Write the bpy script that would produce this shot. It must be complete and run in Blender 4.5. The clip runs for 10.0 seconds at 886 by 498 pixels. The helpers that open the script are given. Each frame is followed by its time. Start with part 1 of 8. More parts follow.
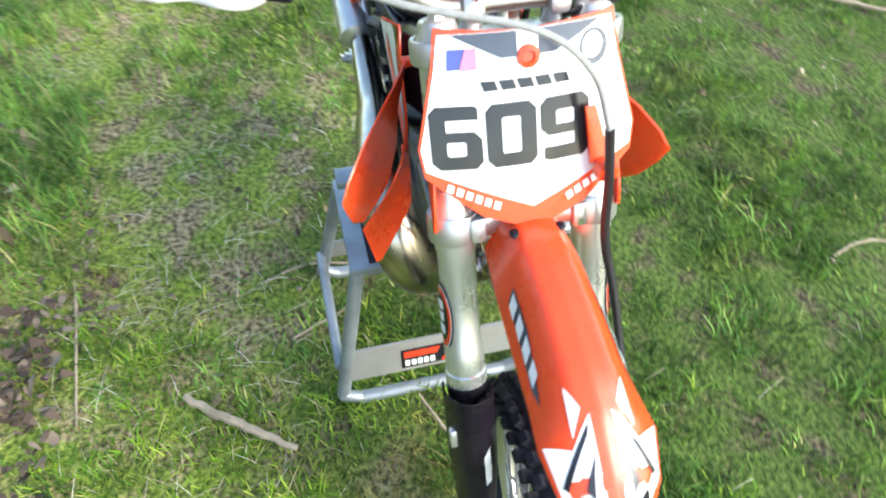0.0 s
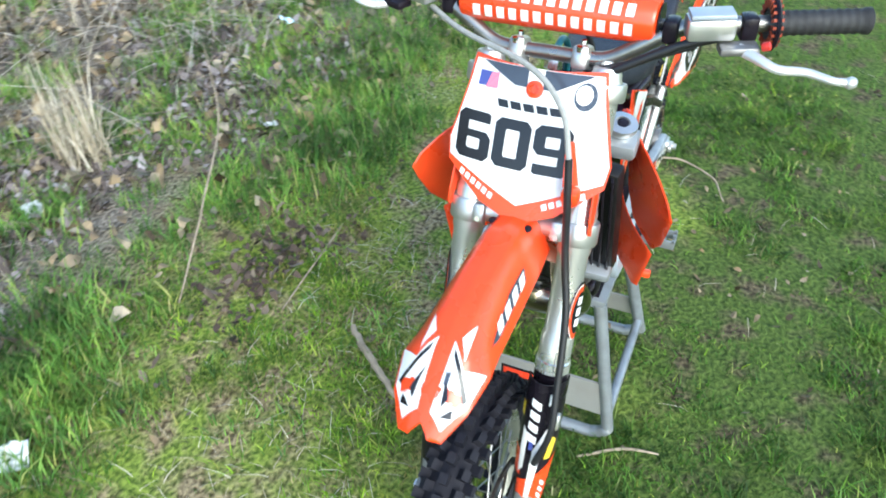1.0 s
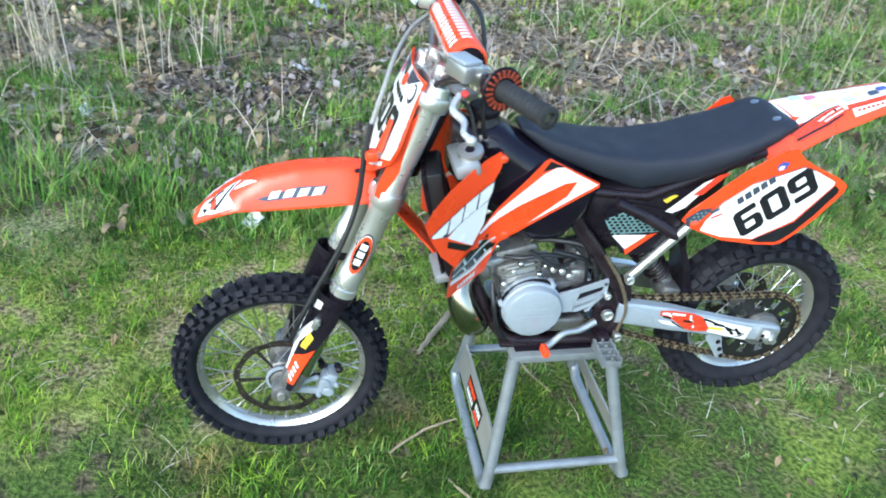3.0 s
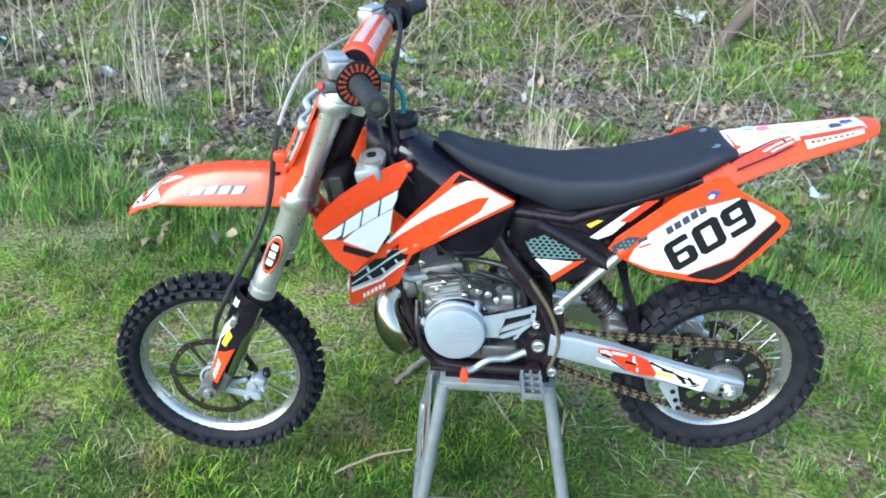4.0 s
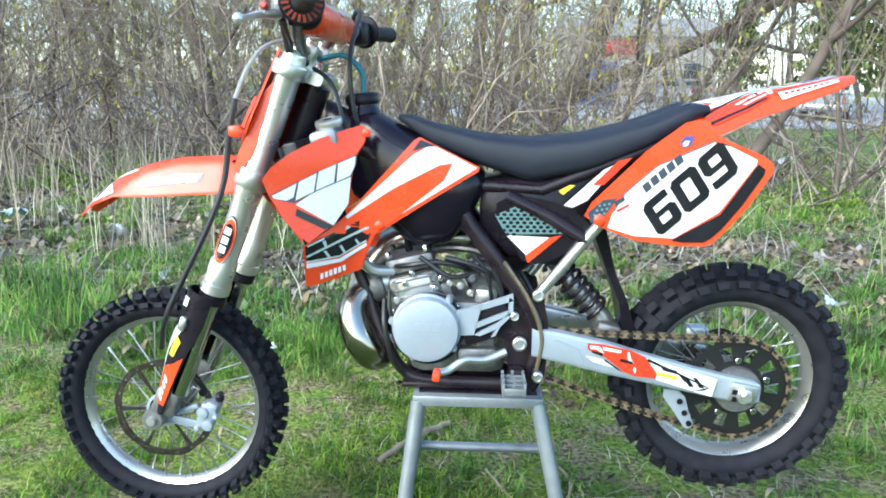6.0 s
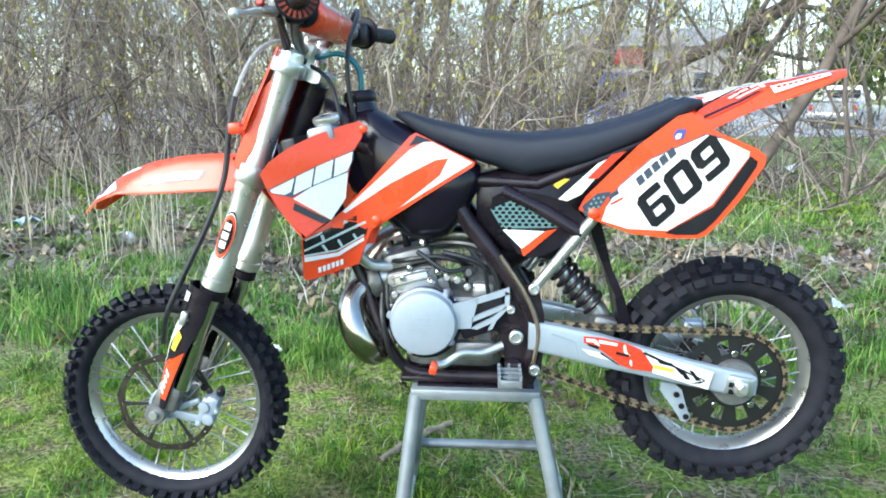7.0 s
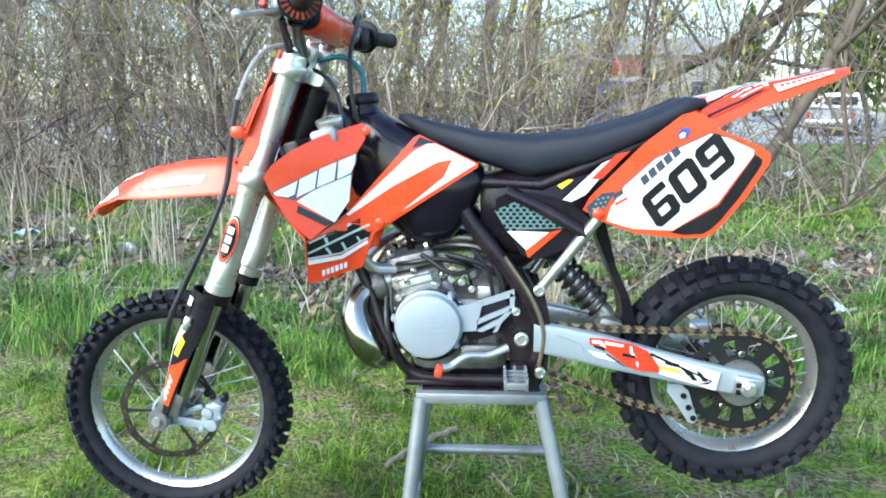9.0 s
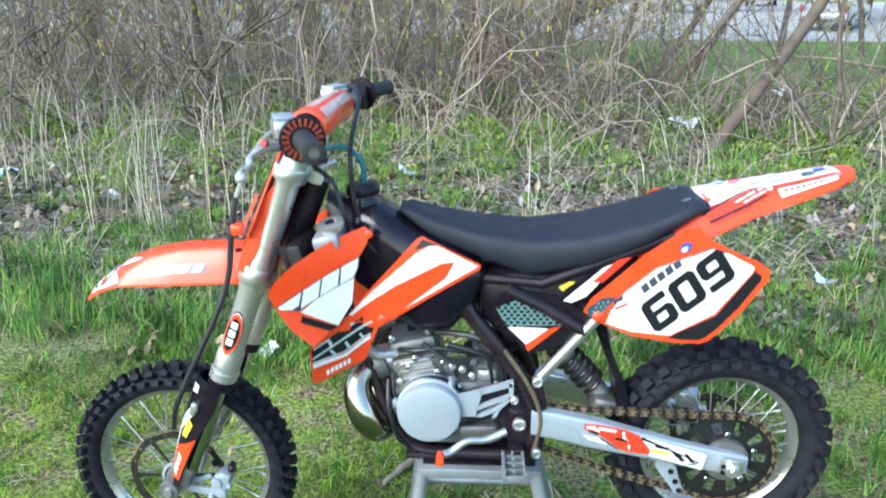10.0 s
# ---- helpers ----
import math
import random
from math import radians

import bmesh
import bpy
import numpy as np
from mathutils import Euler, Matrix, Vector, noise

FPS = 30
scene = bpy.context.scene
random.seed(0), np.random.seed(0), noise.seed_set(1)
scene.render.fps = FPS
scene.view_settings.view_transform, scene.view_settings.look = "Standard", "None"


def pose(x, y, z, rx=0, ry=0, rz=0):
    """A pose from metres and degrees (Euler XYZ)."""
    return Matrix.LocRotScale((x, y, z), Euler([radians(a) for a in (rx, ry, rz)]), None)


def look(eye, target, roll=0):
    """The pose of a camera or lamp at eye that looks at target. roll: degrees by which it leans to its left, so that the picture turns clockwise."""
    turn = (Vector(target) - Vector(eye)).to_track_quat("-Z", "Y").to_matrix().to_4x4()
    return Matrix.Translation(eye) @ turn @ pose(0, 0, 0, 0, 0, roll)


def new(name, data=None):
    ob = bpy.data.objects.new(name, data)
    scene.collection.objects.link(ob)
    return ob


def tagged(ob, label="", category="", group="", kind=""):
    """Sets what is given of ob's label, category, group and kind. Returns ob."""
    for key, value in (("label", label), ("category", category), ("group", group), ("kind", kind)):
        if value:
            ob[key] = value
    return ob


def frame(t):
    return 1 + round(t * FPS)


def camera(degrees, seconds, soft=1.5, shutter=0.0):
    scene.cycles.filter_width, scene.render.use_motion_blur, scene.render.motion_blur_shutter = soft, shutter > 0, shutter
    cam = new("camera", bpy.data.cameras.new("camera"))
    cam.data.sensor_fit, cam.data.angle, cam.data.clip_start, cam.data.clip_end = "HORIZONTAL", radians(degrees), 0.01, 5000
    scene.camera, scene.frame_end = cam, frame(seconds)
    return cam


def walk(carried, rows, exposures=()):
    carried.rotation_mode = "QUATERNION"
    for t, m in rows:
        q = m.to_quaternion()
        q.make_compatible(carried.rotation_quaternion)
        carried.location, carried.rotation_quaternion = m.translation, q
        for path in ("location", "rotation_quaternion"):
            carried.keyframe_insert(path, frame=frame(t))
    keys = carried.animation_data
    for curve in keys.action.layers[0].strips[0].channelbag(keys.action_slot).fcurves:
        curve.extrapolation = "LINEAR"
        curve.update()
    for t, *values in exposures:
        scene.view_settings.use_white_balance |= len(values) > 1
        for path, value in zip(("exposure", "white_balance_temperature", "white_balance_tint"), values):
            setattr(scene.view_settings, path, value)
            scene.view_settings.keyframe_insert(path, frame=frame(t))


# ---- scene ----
cam = camera(62.0, 10.0, soft=1.8, shutter=0.3)
PATH = [
    (0, (-0.927, 0.247, 1.503), (0.334, -0.064, -0.018), 0.3),
    (0.5, (-1.09, -0.012, 1.534), (0.386, 0.166, 0.195), -2.3),
    (1, (-1.217, -0.28, 1.548), (0.163, 0.385, 0.262), -2.8),
    (1.5, (-1.15, -0.577, 1.544), (0.121, 0.375, 0.329), 0.5),
    (2, (-1.011, -0.902, 1.539), (-0.004, 0.427, 0.435), -0.3),
    (2.5, (-0.805, -1.195, 1.558), (-0.162, 0.349, 0.461), 2.8),
    (3, (-0.498, -1.318, 1.546), (-0.136, 0.312, 0.446), 5.2),
    (3.2, (-0.386, -1.367, 1.556), (-0.121, 0.306, 0.493), 3.5),
    (4.3, (-0.009, -1.399, 1.417), (-0.114, 0.392, 0.534), 2.2),
    (4.5, (-0.003, -1.357, 1.378), (-0.171, 0.471, 0.585), 0.8),
    (5, (0.019, -1.359, 1.228), (-0.119, 0.514, 0.54), 0.8),
    (5.5, (0.036, -1.41, 1.079), (-0.061, 0.522, 0.574), 1.6),
    (5.7, (0.049, -1.432, 1.042), (-0.02, 0.512, 0.58), 0.8),
    (7, (0.096, -1.477, 0.983), (-0.008, 0.48, 0.584), 0.3),
    (7.5, (0.079, -1.477, 0.968), (-0.004, 0.484, 0.582), 0.2),
    (8, (0.068, -1.478, 0.959), (-0.004, 0.487, 0.593), 0.1),
    (8.5, (0.087, -1.477, 0.98), (-0.005, 0.483, 0.594), -0.3),
    (9, (0.087, -1.474, 0.966), (-0.016, 0.488, 0.595), -0.2),
    (9.5, (0.055, -1.437, 1.07), (-0.002, 0.501, 0.58), -0.6),
    (10, (0.046, -1.384, 1.353), (-0.006, 0.501, 0.688), 0.4),
]
walk(cam, [(t, look(eye, target, roll)) for t, eye, target, roll in PATH], exposures=[(0.0, 2.12, 6700, 5), (0.6, 1.86, 6350, 3), (1.4, 1.65, 6000, 1), (3.2, 1.64, 5800, 1), (5.5, 1.78, 5900, 1), (10.0, 1.74, 5880, 1)])

# ---- world and light ----
SUN_AZ, SUN_EL = radians(226), radians(36)
world = bpy.data.worlds.new("world")
scene.world = world
world.use_nodes = True
wn = world.node_tree
sky = wn.nodes.new("ShaderNodeTexSky")
sky.sky_type = "NISHITA"
sky.sun_disc = False
sky.sun_elevation = SUN_EL
sky.sun_rotation = radians(90) - SUN_AZ
sky.air_density, sky.dust_density, sky.ozone_density = 1.0, 1.2, 1.0
wn.links.new(sky.outputs[0], wn.nodes["Background"].inputs[0])
wn.nodes["Background"].inputs[1].default_value = 0.15
sun = new("sun", bpy.data.lights.new("sun", "SUN"))
sun.data.energy, sun.data.angle, sun.data.color = 1.25, radians(36), (1.0, 0.98, 0.94)
sun_dir = Vector((math.cos(SUN_AZ) * math.cos(SUN_EL), math.sin(SUN_AZ) * math.cos(SUN_EL), math.sin(SUN_EL)))
sun.matrix_world = look(sun_dir * 20, (0, 0, 0))


# ---- materials ----
def mat(name, color, rough=0.5, metal=0.0, var=0.12, scale=25.0, bump=0.0, bscale=250.0, coat=0.0, tint=None, spec=0.5, rvar=0.1):
    """A surface whose colour wanders at two scales between color and tint, with fine relief."""
    m = bpy.data.materials.new(name)
    m.use_nodes = True
    nt = m.node_tree
    b = nt.nodes["Principled BSDF"]
    co = nt.nodes.new("ShaderNodeTexCoord")
    n1 = nt.nodes.new("ShaderNodeTexNoise")
    n1.inputs["Scale"].default_value, n1.inputs["Detail"].default_value = scale, 6
    n2 = nt.nodes.new("ShaderNodeTexNoise")
    n2.inputs["Scale"].default_value, n2.inputs["Detail"].default_value = bscale, 3
    for n in (n1, n2):
        nt.links.new(co.outputs["Object"], n.inputs["Vector"])
    mix = nt.nodes.new("ShaderNodeMix")
    mix.data_type = "RGBA"
    mix.inputs[6].default_value = (*color, 1)
    mix.inputs[7].default_value = (*(tint or [c * 0.6 for c in color]), 1)
    mp = nt.nodes.new("ShaderNodeMapRange")
    mp.inputs[1].default_value, mp.inputs[2].default_value, mp.inputs[3].default_value, mp.inputs[4].default_value = 0.4, 0.75, 0.0, min(1.0, var * 4)
    nt.links.new(n1.outputs[0], mp.inputs[0])
    nt.links.new(mp.outputs[0], mix.inputs[0])
    nt.links.new(mix.outputs[2], b.inputs["Base Color"])
    rr = nt.nodes.new("ShaderNodeMapRange")
    rr.inputs[1].default_value, rr.inputs[2].default_value = 0.3, 0.7
    rr.inputs[3].default_value, rr.inputs[4].default_value = max(0.02, rough - rvar), min(1.0, rough + rvar)
    nt.links.new(n1.outputs[0], rr.inputs[0])
    nt.links.new(rr.outputs[0], b.inputs["Roughness"])
    b.inputs["Metallic"].default_value = metal
    b.inputs["Specular IOR Level"].default_value = spec
    b.inputs["Coat Weight"].default_value = coat
    b.inputs["Coat Roughness"].default_value = 0.12
    if bump:
        bp = nt.nodes.new("ShaderNodeBump")
        bp.inputs["Strength"].default_value, bp.inputs["Distance"].default_value = bump, 0.002
        nt.links.new(n2.outputs[0], bp.inputs["Height"])
        nt.links.new(bp.outputs[0], b.inputs["Normal"])
    return m


def ramp_node(nt, stops):
    r = nt.nodes.new("ShaderNodeValToRGB")
    while len(r.color_ramp.elements) < len(stops):
        r.color_ramp.elements.new(0.5)
    for e, (p, c) in zip(r.color_ramp.elements, stops):
        e.position, e.color = p, (*c, 1)
    return r


def leafy(name, stops, patch=None, patch_scale=1.5, patch_from=0.5, patch_to=0.62, trans=0.35, rough=0.6, mottle=0.0):
    """Blades and leaves: colour by piece, wandering to a second colour in patches over the ground; some light passes through."""
    m = bpy.data.materials.new(name)
    m.use_nodes = True
    nt = m.node_tree
    b = nt.nodes["Principled BSDF"]
    out = nt.nodes["Material Output"]
    geo = nt.nodes.new("ShaderNodeNewGeometry")
    r = ramp_node(nt, stops)
    nt.links.new(geo.outputs["Random Per Island"], r.inputs[0])
    col = r.outputs[0]
    if patch:
        n = nt.nodes.new("ShaderNodeTexNoise")
        n.inputs["Scale"].default_value, n.inputs["Detail"].default_value = patch_scale, 4
        nt.links.new(geo.outputs["Position"], n.inputs["Vector"])
        mp = nt.nodes.new("ShaderNodeMapRange")
        mp.inputs[1].default_value, mp.inputs[2].default_value = patch_from, patch_to
        nt.links.new(n.outputs[0], mp.inputs[0])
        mix = nt.nodes.new("ShaderNodeMix")
        mix.data_type = "RGBA"
        nt.links.new(mp.outputs[0], mix.inputs[0])
        nt.links.new(col, mix.inputs[6])
        mix.inputs[7].default_value = (*patch, 1)
        col = mix.outputs[2]
    if mottle:
        n = nt.nodes.new("ShaderNodeTexNoise")
        n.inputs["Scale"].default_value, n.inputs["Detail"].default_value = mottle, 3
        nt.links.new(geo.outputs["Position"], n.inputs["Vector"])
        wide = nt.nodes.new("ShaderNodeTexNoise")
        wide.inputs["Scale"].default_value, wide.inputs["Detail"].default_value = mottle * 3.1, 2
        nt.links.new(geo.outputs["Position"], wide.inputs["Vector"])
        for source, stops in ((n, [(0.36, (0.4, 0.48, 0.42)), (0.48, (0.9, 0.93, 0.9)), (0.64, (1.2, 1.12, 0.95))]), (wide, [(0.38, (0.42, 0.47, 0.42)), (0.5, (0.95, 0.95, 0.92)), (0.62, (1.25, 1.22, 1.05))])):
            r = ramp_node(nt, stops)
            nt.links.new(source.outputs[0], r.inputs[0])
            mul = nt.nodes.new("ShaderNodeMix")
            mul.data_type, mul.blend_type = "RGBA", "MULTIPLY"
            mul.inputs[0].default_value = 1.0
            nt.links.new(col, mul.inputs[6])
            nt.links.new(r.outputs[0], mul.inputs[7])
            col = mul.outputs[2]
    nt.links.new(col, b.inputs["Base Color"])
    b.inputs["Roughness"].default_value = rough
    b.inputs["Specular IOR Level"].default_value = 0.3
    tr = nt.nodes.new("ShaderNodeBsdfTranslucent")
    nt.links.new(col, tr.inputs[0])
    ms = nt.nodes.new("ShaderNodeMixShader")
    ms.inputs[0].default_value = trans
    nt.links.new(b.outputs[0], ms.inputs[1])
    nt.links.new(tr.outputs[0], ms.inputs[2])
    nt.links.new(ms.outputs[0], out.inputs[0])
    return m


ORANGE = mat("orange_plastic", (0.8, 0.06, 0.012), 0.3, var=0.06, scale=12, bump=0.04, bscale=120, coat=0.2, tint=(0.7, 0.085, 0.02))
WHITE = mat("white_vinyl", (0.8, 0.79, 0.77), 0.22, var=0.05, scale=15, tint=(0.7, 0.68, 0.64), coat=0.3)
DECAL_BLACK = mat("black_vinyl", (0.012, 0.012, 0.015), 0.13, var=0.1, scale=20, tint=(0.018, 0.018, 0.023), spec=0.45, coat=0.0, rvar=0.1)
DECAL_RED = mat("red_vinyl", (0.62, 0.05, 0.02), 0.25, var=0.1)
DECAL_YELLOW = mat("yellow_vinyl", (0.75, 0.55, 0.05), 0.25, var=0.1)
DECAL_BLUE = mat("blue_vinyl", (0.06, 0.08, 0.3), 0.25, var=0.1)
DECAL_PINK = mat("pink_vinyl", (0.75, 0.2, 0.3), 0.25, var=0.1)
DECAL_PALE = mat("pale_pink_vinyl", (0.75, 0.6, 0.58), 0.25, var=0.1)
DECAL_LIME = mat("pale_lime_vinyl", (0.66, 0.68, 0.3), 0.25, var=0.1)
DECAL_TEAL = mat("teal_vinyl", (0.14, 0.24, 0.24), 0.25, var=0.1)
DECAL_SLATE = mat("slate_vinyl", (0.05, 0.06, 0.085), 0.2, var=0.1, coat=0.3)
BLACK = mat("black_plastic", (0.009, 0.007, 0.011), 0.3, var=0.15, scale=14, bump=0.06, tint=(0.018, 0.014, 0.019), spec=0.22)
FRAME = mat("dark_frame_paint", (0.012, 0.007, 0.011), 0.3, var=0.12, scale=18, tint=(0.035, 0.025, 0.028), spec=0.4)
BRONZE = mat("worn_frame_edge", (0.25, 0.2, 0.14), 0.35, metal=0.6, var=0.2, scale=40)
ALLOY = mat("satin_alloy", (0.6, 0.6, 0.59), 0.34, metal=0.85, var=0.05, scale=30, tint=(0.46, 0.46, 0.44), rvar=0.08)
FORK = mat("fork_tube_alloy", (0.68, 0.68, 0.66), 0.3, metal=0.8, var=0.03, scale=24, tint=(0.58, 0.57, 0.54), rvar=0.05)
RIM = mat("polished_rim_alloy", (0.56, 0.55, 0.52), 0.32, metal=0.85, var=0.1, scale=22, tint=(0.5, 0.48, 0.44))
CAST = mat("cast_alloy", (0.26, 0.255, 0.25), 0.48, metal=0.75, var=0.3, scale=45, bump=0.25, bscale=500, tint=(0.16, 0.15, 0.14))
COVER = mat("painted_grey_cover", (0.36, 0.405, 0.455), 0.42, metal=0.3, var=0.08, scale=25, bump=0.06)
LEVER = mat("bare_bright_alloy", (0.68, 0.68, 0.68), 0.35, metal=0.6, var=0.06)
SPOKE = mat("spoke_steel", (0.36, 0.36, 0.36), 0.4, metal=0.85, var=0.1)
CHROME = mat("chrome", (0.6, 0.6, 0.59), 0.2, metal=1.0, var=0.05)
NICKEL = mat("heat_tinted_nickel", (0.42, 0.4, 0.35), 0.24, metal=1.0, var=0.25, scale=10, tint=(0.22, 0.17, 0.12))
STEEL = mat("dark_steel", (0.05, 0.042, 0.038), 0.4, metal=0.7, var=0.3, scale=60, tint=(0.085, 0.068, 0.055))
SPROCKET = mat("black_sprocket", (0.02, 0.02, 0.02), 0.4, metal=0.3, var=0.2)
CHAIN = mat("gold_chain", (0.42, 0.32, 0.2), 0.4, metal=0.7, var=0.3, scale=90, tint=(0.1, 0.07, 0.04))
RUBBER = mat("tyre_rubber", (0.011, 0.011, 0.016), 0.7, var=0.2, scale=35, bump=0.3, bscale=400, tint=(0.026, 0.025, 0.03), spec=0.2)
GRIP = mat("grip_rubber", (0.017, 0.017, 0.018), 0.7, var=0.2, scale=60, bump=0.3, bscale=500)
VINYL = mat("seat_vinyl", (0.016, 0.019, 0.029), 0.52, var=0.12, scale=20, bump=0.35, bscale=900, tint=(0.024, 0.026, 0.034), spec=0.32)
STAND = mat("galvanised_stand_paint", (0.3, 0.325, 0.345), 0.4, metal=0.5, var=0.2, scale=16, bump=0.12, tint=(0.17, 0.18, 0.185))
STANDPLATE = mat("worn_stand_plate", (0.36, 0.355, 0.34), 0.42, metal=0.45, var=0.15, scale=14, tint=(0.3, 0.28, 0.25))
TANK = mat("tank_plastic", (0.007, 0.005, 0.011), 0.18, var=0.15, scale=12, tint=(0.014, 0.011, 0.018), spec=0.35, rvar=0.1)
BAR = mat("grey_bar_alloy", (0.33, 0.32, 0.3), 0.32, metal=0.9, var=0.2, scale=25, tint=(0.18, 0.17, 0.15))
DONUT = mat("faded_red_foam", (0.3, 0.045, 0.015), 0.7, var=0.3, scale=60)
DECAL_MIST = mat("pale_grey_vinyl", (0.5, 0.58, 0.56), 0.25, var=0.1)
HOSE = mat("black_hose", (0.012, 0.012, 0.014), 0.45, var=0.1)
GREYHOSE = mat("braided_grey_hose", (0.3, 0.3, 0.28), 0.45, var=0.15, scale=120, bump=0.2)
TEALHOSE = mat("teal_hose", (0.02, 0.16, 0.2), 0.35, var=0.1)
RADIATOR = mat("black_radiator", (0.012, 0.011, 0.012), 0.45, metal=0.3, var=0.2)
TANKGREY = mat("grey_radiator_tank", (0.3, 0.32, 0.34), 0.4, metal=0.4, var=0.1)
RED = mat("red_part", (0.5, 0.03, 0.02), 0.35, var=0.1)
CARBON = mat("grey_fuel_fitting", (0.16, 0.16, 0.17), 0.4, metal=0.4, var=0.3, scale=60)

# ---- mesh helpers ----
PLACE = {}


def thing(name, at, label, category, group="", kind=""):
    """An empty at a thing's base."""
    ob = new(name)
    ob.empty_display_size = 0.1
    ob.location = at
    PLACE[ob] = Vector(at)
    return tagged(ob, label, category, group, kind)


def mesh_of(name, bm, material, smooth=40):
    me = bpy.data.meshes.new(name)
    bm.to_mesh(me)
    bm.free()
    me.materials.append(material)
    if smooth:
        me.shade_smooth()
        me.set_sharp_from_angle(angle=radians(smooth))
    return me


def part(name, bm, material, parent, label="", m=None, smooth=40):
    """Links a bmesh in world coordinates as one mesh object under a thing or a part."""
    if m is not None:
        bm.transform(m)
    lo = Vector([min(v.co[i] for v in bm.verts) for i in range(3)])
    hi = Vector([max(v.co[i] for v in bm.verts) for i in range(3)])
    mid = (lo + hi) / 2
    bmesh.ops.translate(bm, verts=bm.verts[:], vec=-mid)
    ob = new(name, mesh_of(name, bm, material, smooth))
    ob.parent = parent
    ob.location = mid - (PLACE[parent] if parent else Vector())
    PLACE[ob] = mid
    return tagged(ob, label)


def solo(name, bm, material, label, category, group="", kind="", smooth=40):
    """A thing that is one mesh."""
    return tagged(part(name, bm, material, None, "", None, smooth), label, category, group, kind)


def curve_pts(pts, n=6):
    """A smooth run of points through pts."""
    p = [Vector(q) for q in pts]
    p = [2 * p[0] - p[1]] + p + [2 * p[-1] - p[-2]]
    out = []
    for i in range(1, len(p) - 2):
        for k in range(n):
            t = k / n
            out.append(0.5 * ((2 * p[i]) + (p[i + 1] - p[i - 1]) * t + (2 * p[i - 1] - 5 * p[i] + 4 * p[i + 1] - p[i + 2]) * t * t
                              + (3 * p[i] - p[i - 1] - 3 * p[i + 1] + p[i + 2]) * t ** 3))
    return out + [p[-2]]


def spread(values, n):
    return [float(q) for q in np.interp(np.linspace(0, len(values) - 1, n), range(len(values)), values)]


def tube(pts, r, seg=10, bm=None, closed=False, caps=True, squash=1.0):
    """A round bar along pts; r is one radius or a list spread along it."""
    bm = bm or bmesh.new()
    p = [Vector(q) for q in pts]
    rr = spread(r, len(p)) if hasattr(r, "__len__") else [r] * len(p)
    rings = []
    side = None
    for i, q in enumerate(p):
        a = p[(i + 1) % len(p)] if (closed or i + 1 < len(p)) else q
        b = p[i - 1] if (closed or i > 0) else q
        d = (a - b).normalized()
        if side is None:
            side = d.orthogonal().normalized()
        side = (side - d * side.dot(d)).normalized()
        up = d.cross(side)
        rings.append([bm.verts.new(q + rr[i] * (math.cos(2 * math.pi * k / seg) * side + squash * math.sin(2 * math.pi * k / seg) * up)) for k in range(seg)])
    for i in range(len(rings) - (0 if closed else 1)):
        a, b = rings[i], rings[(i + 1) % len(rings)]
        for k in range(seg):
            bm.faces.new((a[k], a[(k + 1) % seg], b[(k + 1) % seg], b[k]))
    if caps and not closed:
        bm.faces.new(rings[0][::-1])
        bm.faces.new(rings[-1])
    bmesh.ops.recalc_face_normals(bm, faces=bm.faces[:])
    return bm


def lathe(profile, at, axis, seg=40, bm=None, closed=False):
    """Turns (radius, along) points about an axis through at; closed joins the profile's ends."""
    bm = bm or bmesh.new()
    at, axis = Vector(at), Vector(axis).normalized()
    u = axis.orthogonal().normalized()
    w = axis.cross(u)
    rings = []
    for r, h in profile:
        rings.append([bm.verts.new(at + axis * h + r * (math.cos(2 * math.pi * k / seg) * u + math.sin(2 * math.pi * k / seg) * w)) for k in range(seg)])
    n = len(rings)
    for i in range(n if closed else n - 1):
        a, b = rings[i], rings[(i + 1) % n]
        for k in range(seg):
            bm.faces.new((a[k], a[(k + 1) % seg], b[(k + 1) % seg], b[k]))
    if not closed:
        bm.faces.new(rings[0][::-1])
        bm.faces.new(rings[-1])
    bmesh.ops.recalc_face_normals(bm, faces=bm.faces[:])
    return bm


def block(at, size, bevel=0.003, turn=None, bm=None, seg=2):
    """A box with rounded edges, turned by a matrix about its middle."""
    own = bmesh.new()
    bmesh.ops.create_cube(own, size=1.0)
    bmesh.ops.scale(own, vec=size, verts=own.verts[:])
    if bevel:
        bmesh.ops.bevel(own, geom=own.edges[:], offset=bevel, segments=seg, affect="EDGES", profile=0.5)
    own.transform(Matrix.Translation(at) @ (turn.to_4x4() if turn else Matrix()))
    if bm is None:
        return own
    me = bpy.data.meshes.new("scrap")
    own.to_mesh(me)
    own.free()
    bm.from_mesh(me)
    bpy.data.meshes.remove(me)
    return bm


def join(*bms):
    first = bms[0]
    for b in bms[1:]:
        me = bpy.data.meshes.new("scrap")
        b.to_mesh(me)
        b.free()
        first.from_mesh(me)
        bpy.data.meshes.remove(me)
    return first


def loft(sections, caps=True, closed=True):
    """Skins loops of points."""
    bm = bmesh.new()
    rings = [[bm.verts.new(p) for p in s] for s in sections]
    n = len(rings[0])
    for a, b in zip(rings, rings[1:]):
        for k in range(n if closed else n - 1):
            bm.faces.new((a[k], a[(k + 1) % n], b[(k + 1) % n], b[k]))
    if caps and closed:
        bm.faces.new(rings[0][::-1])
        bm.faces.new(rings[-1])
    bmesh.ops.recalc_face_normals(bm, faces=bm.faces[:])
    return bm


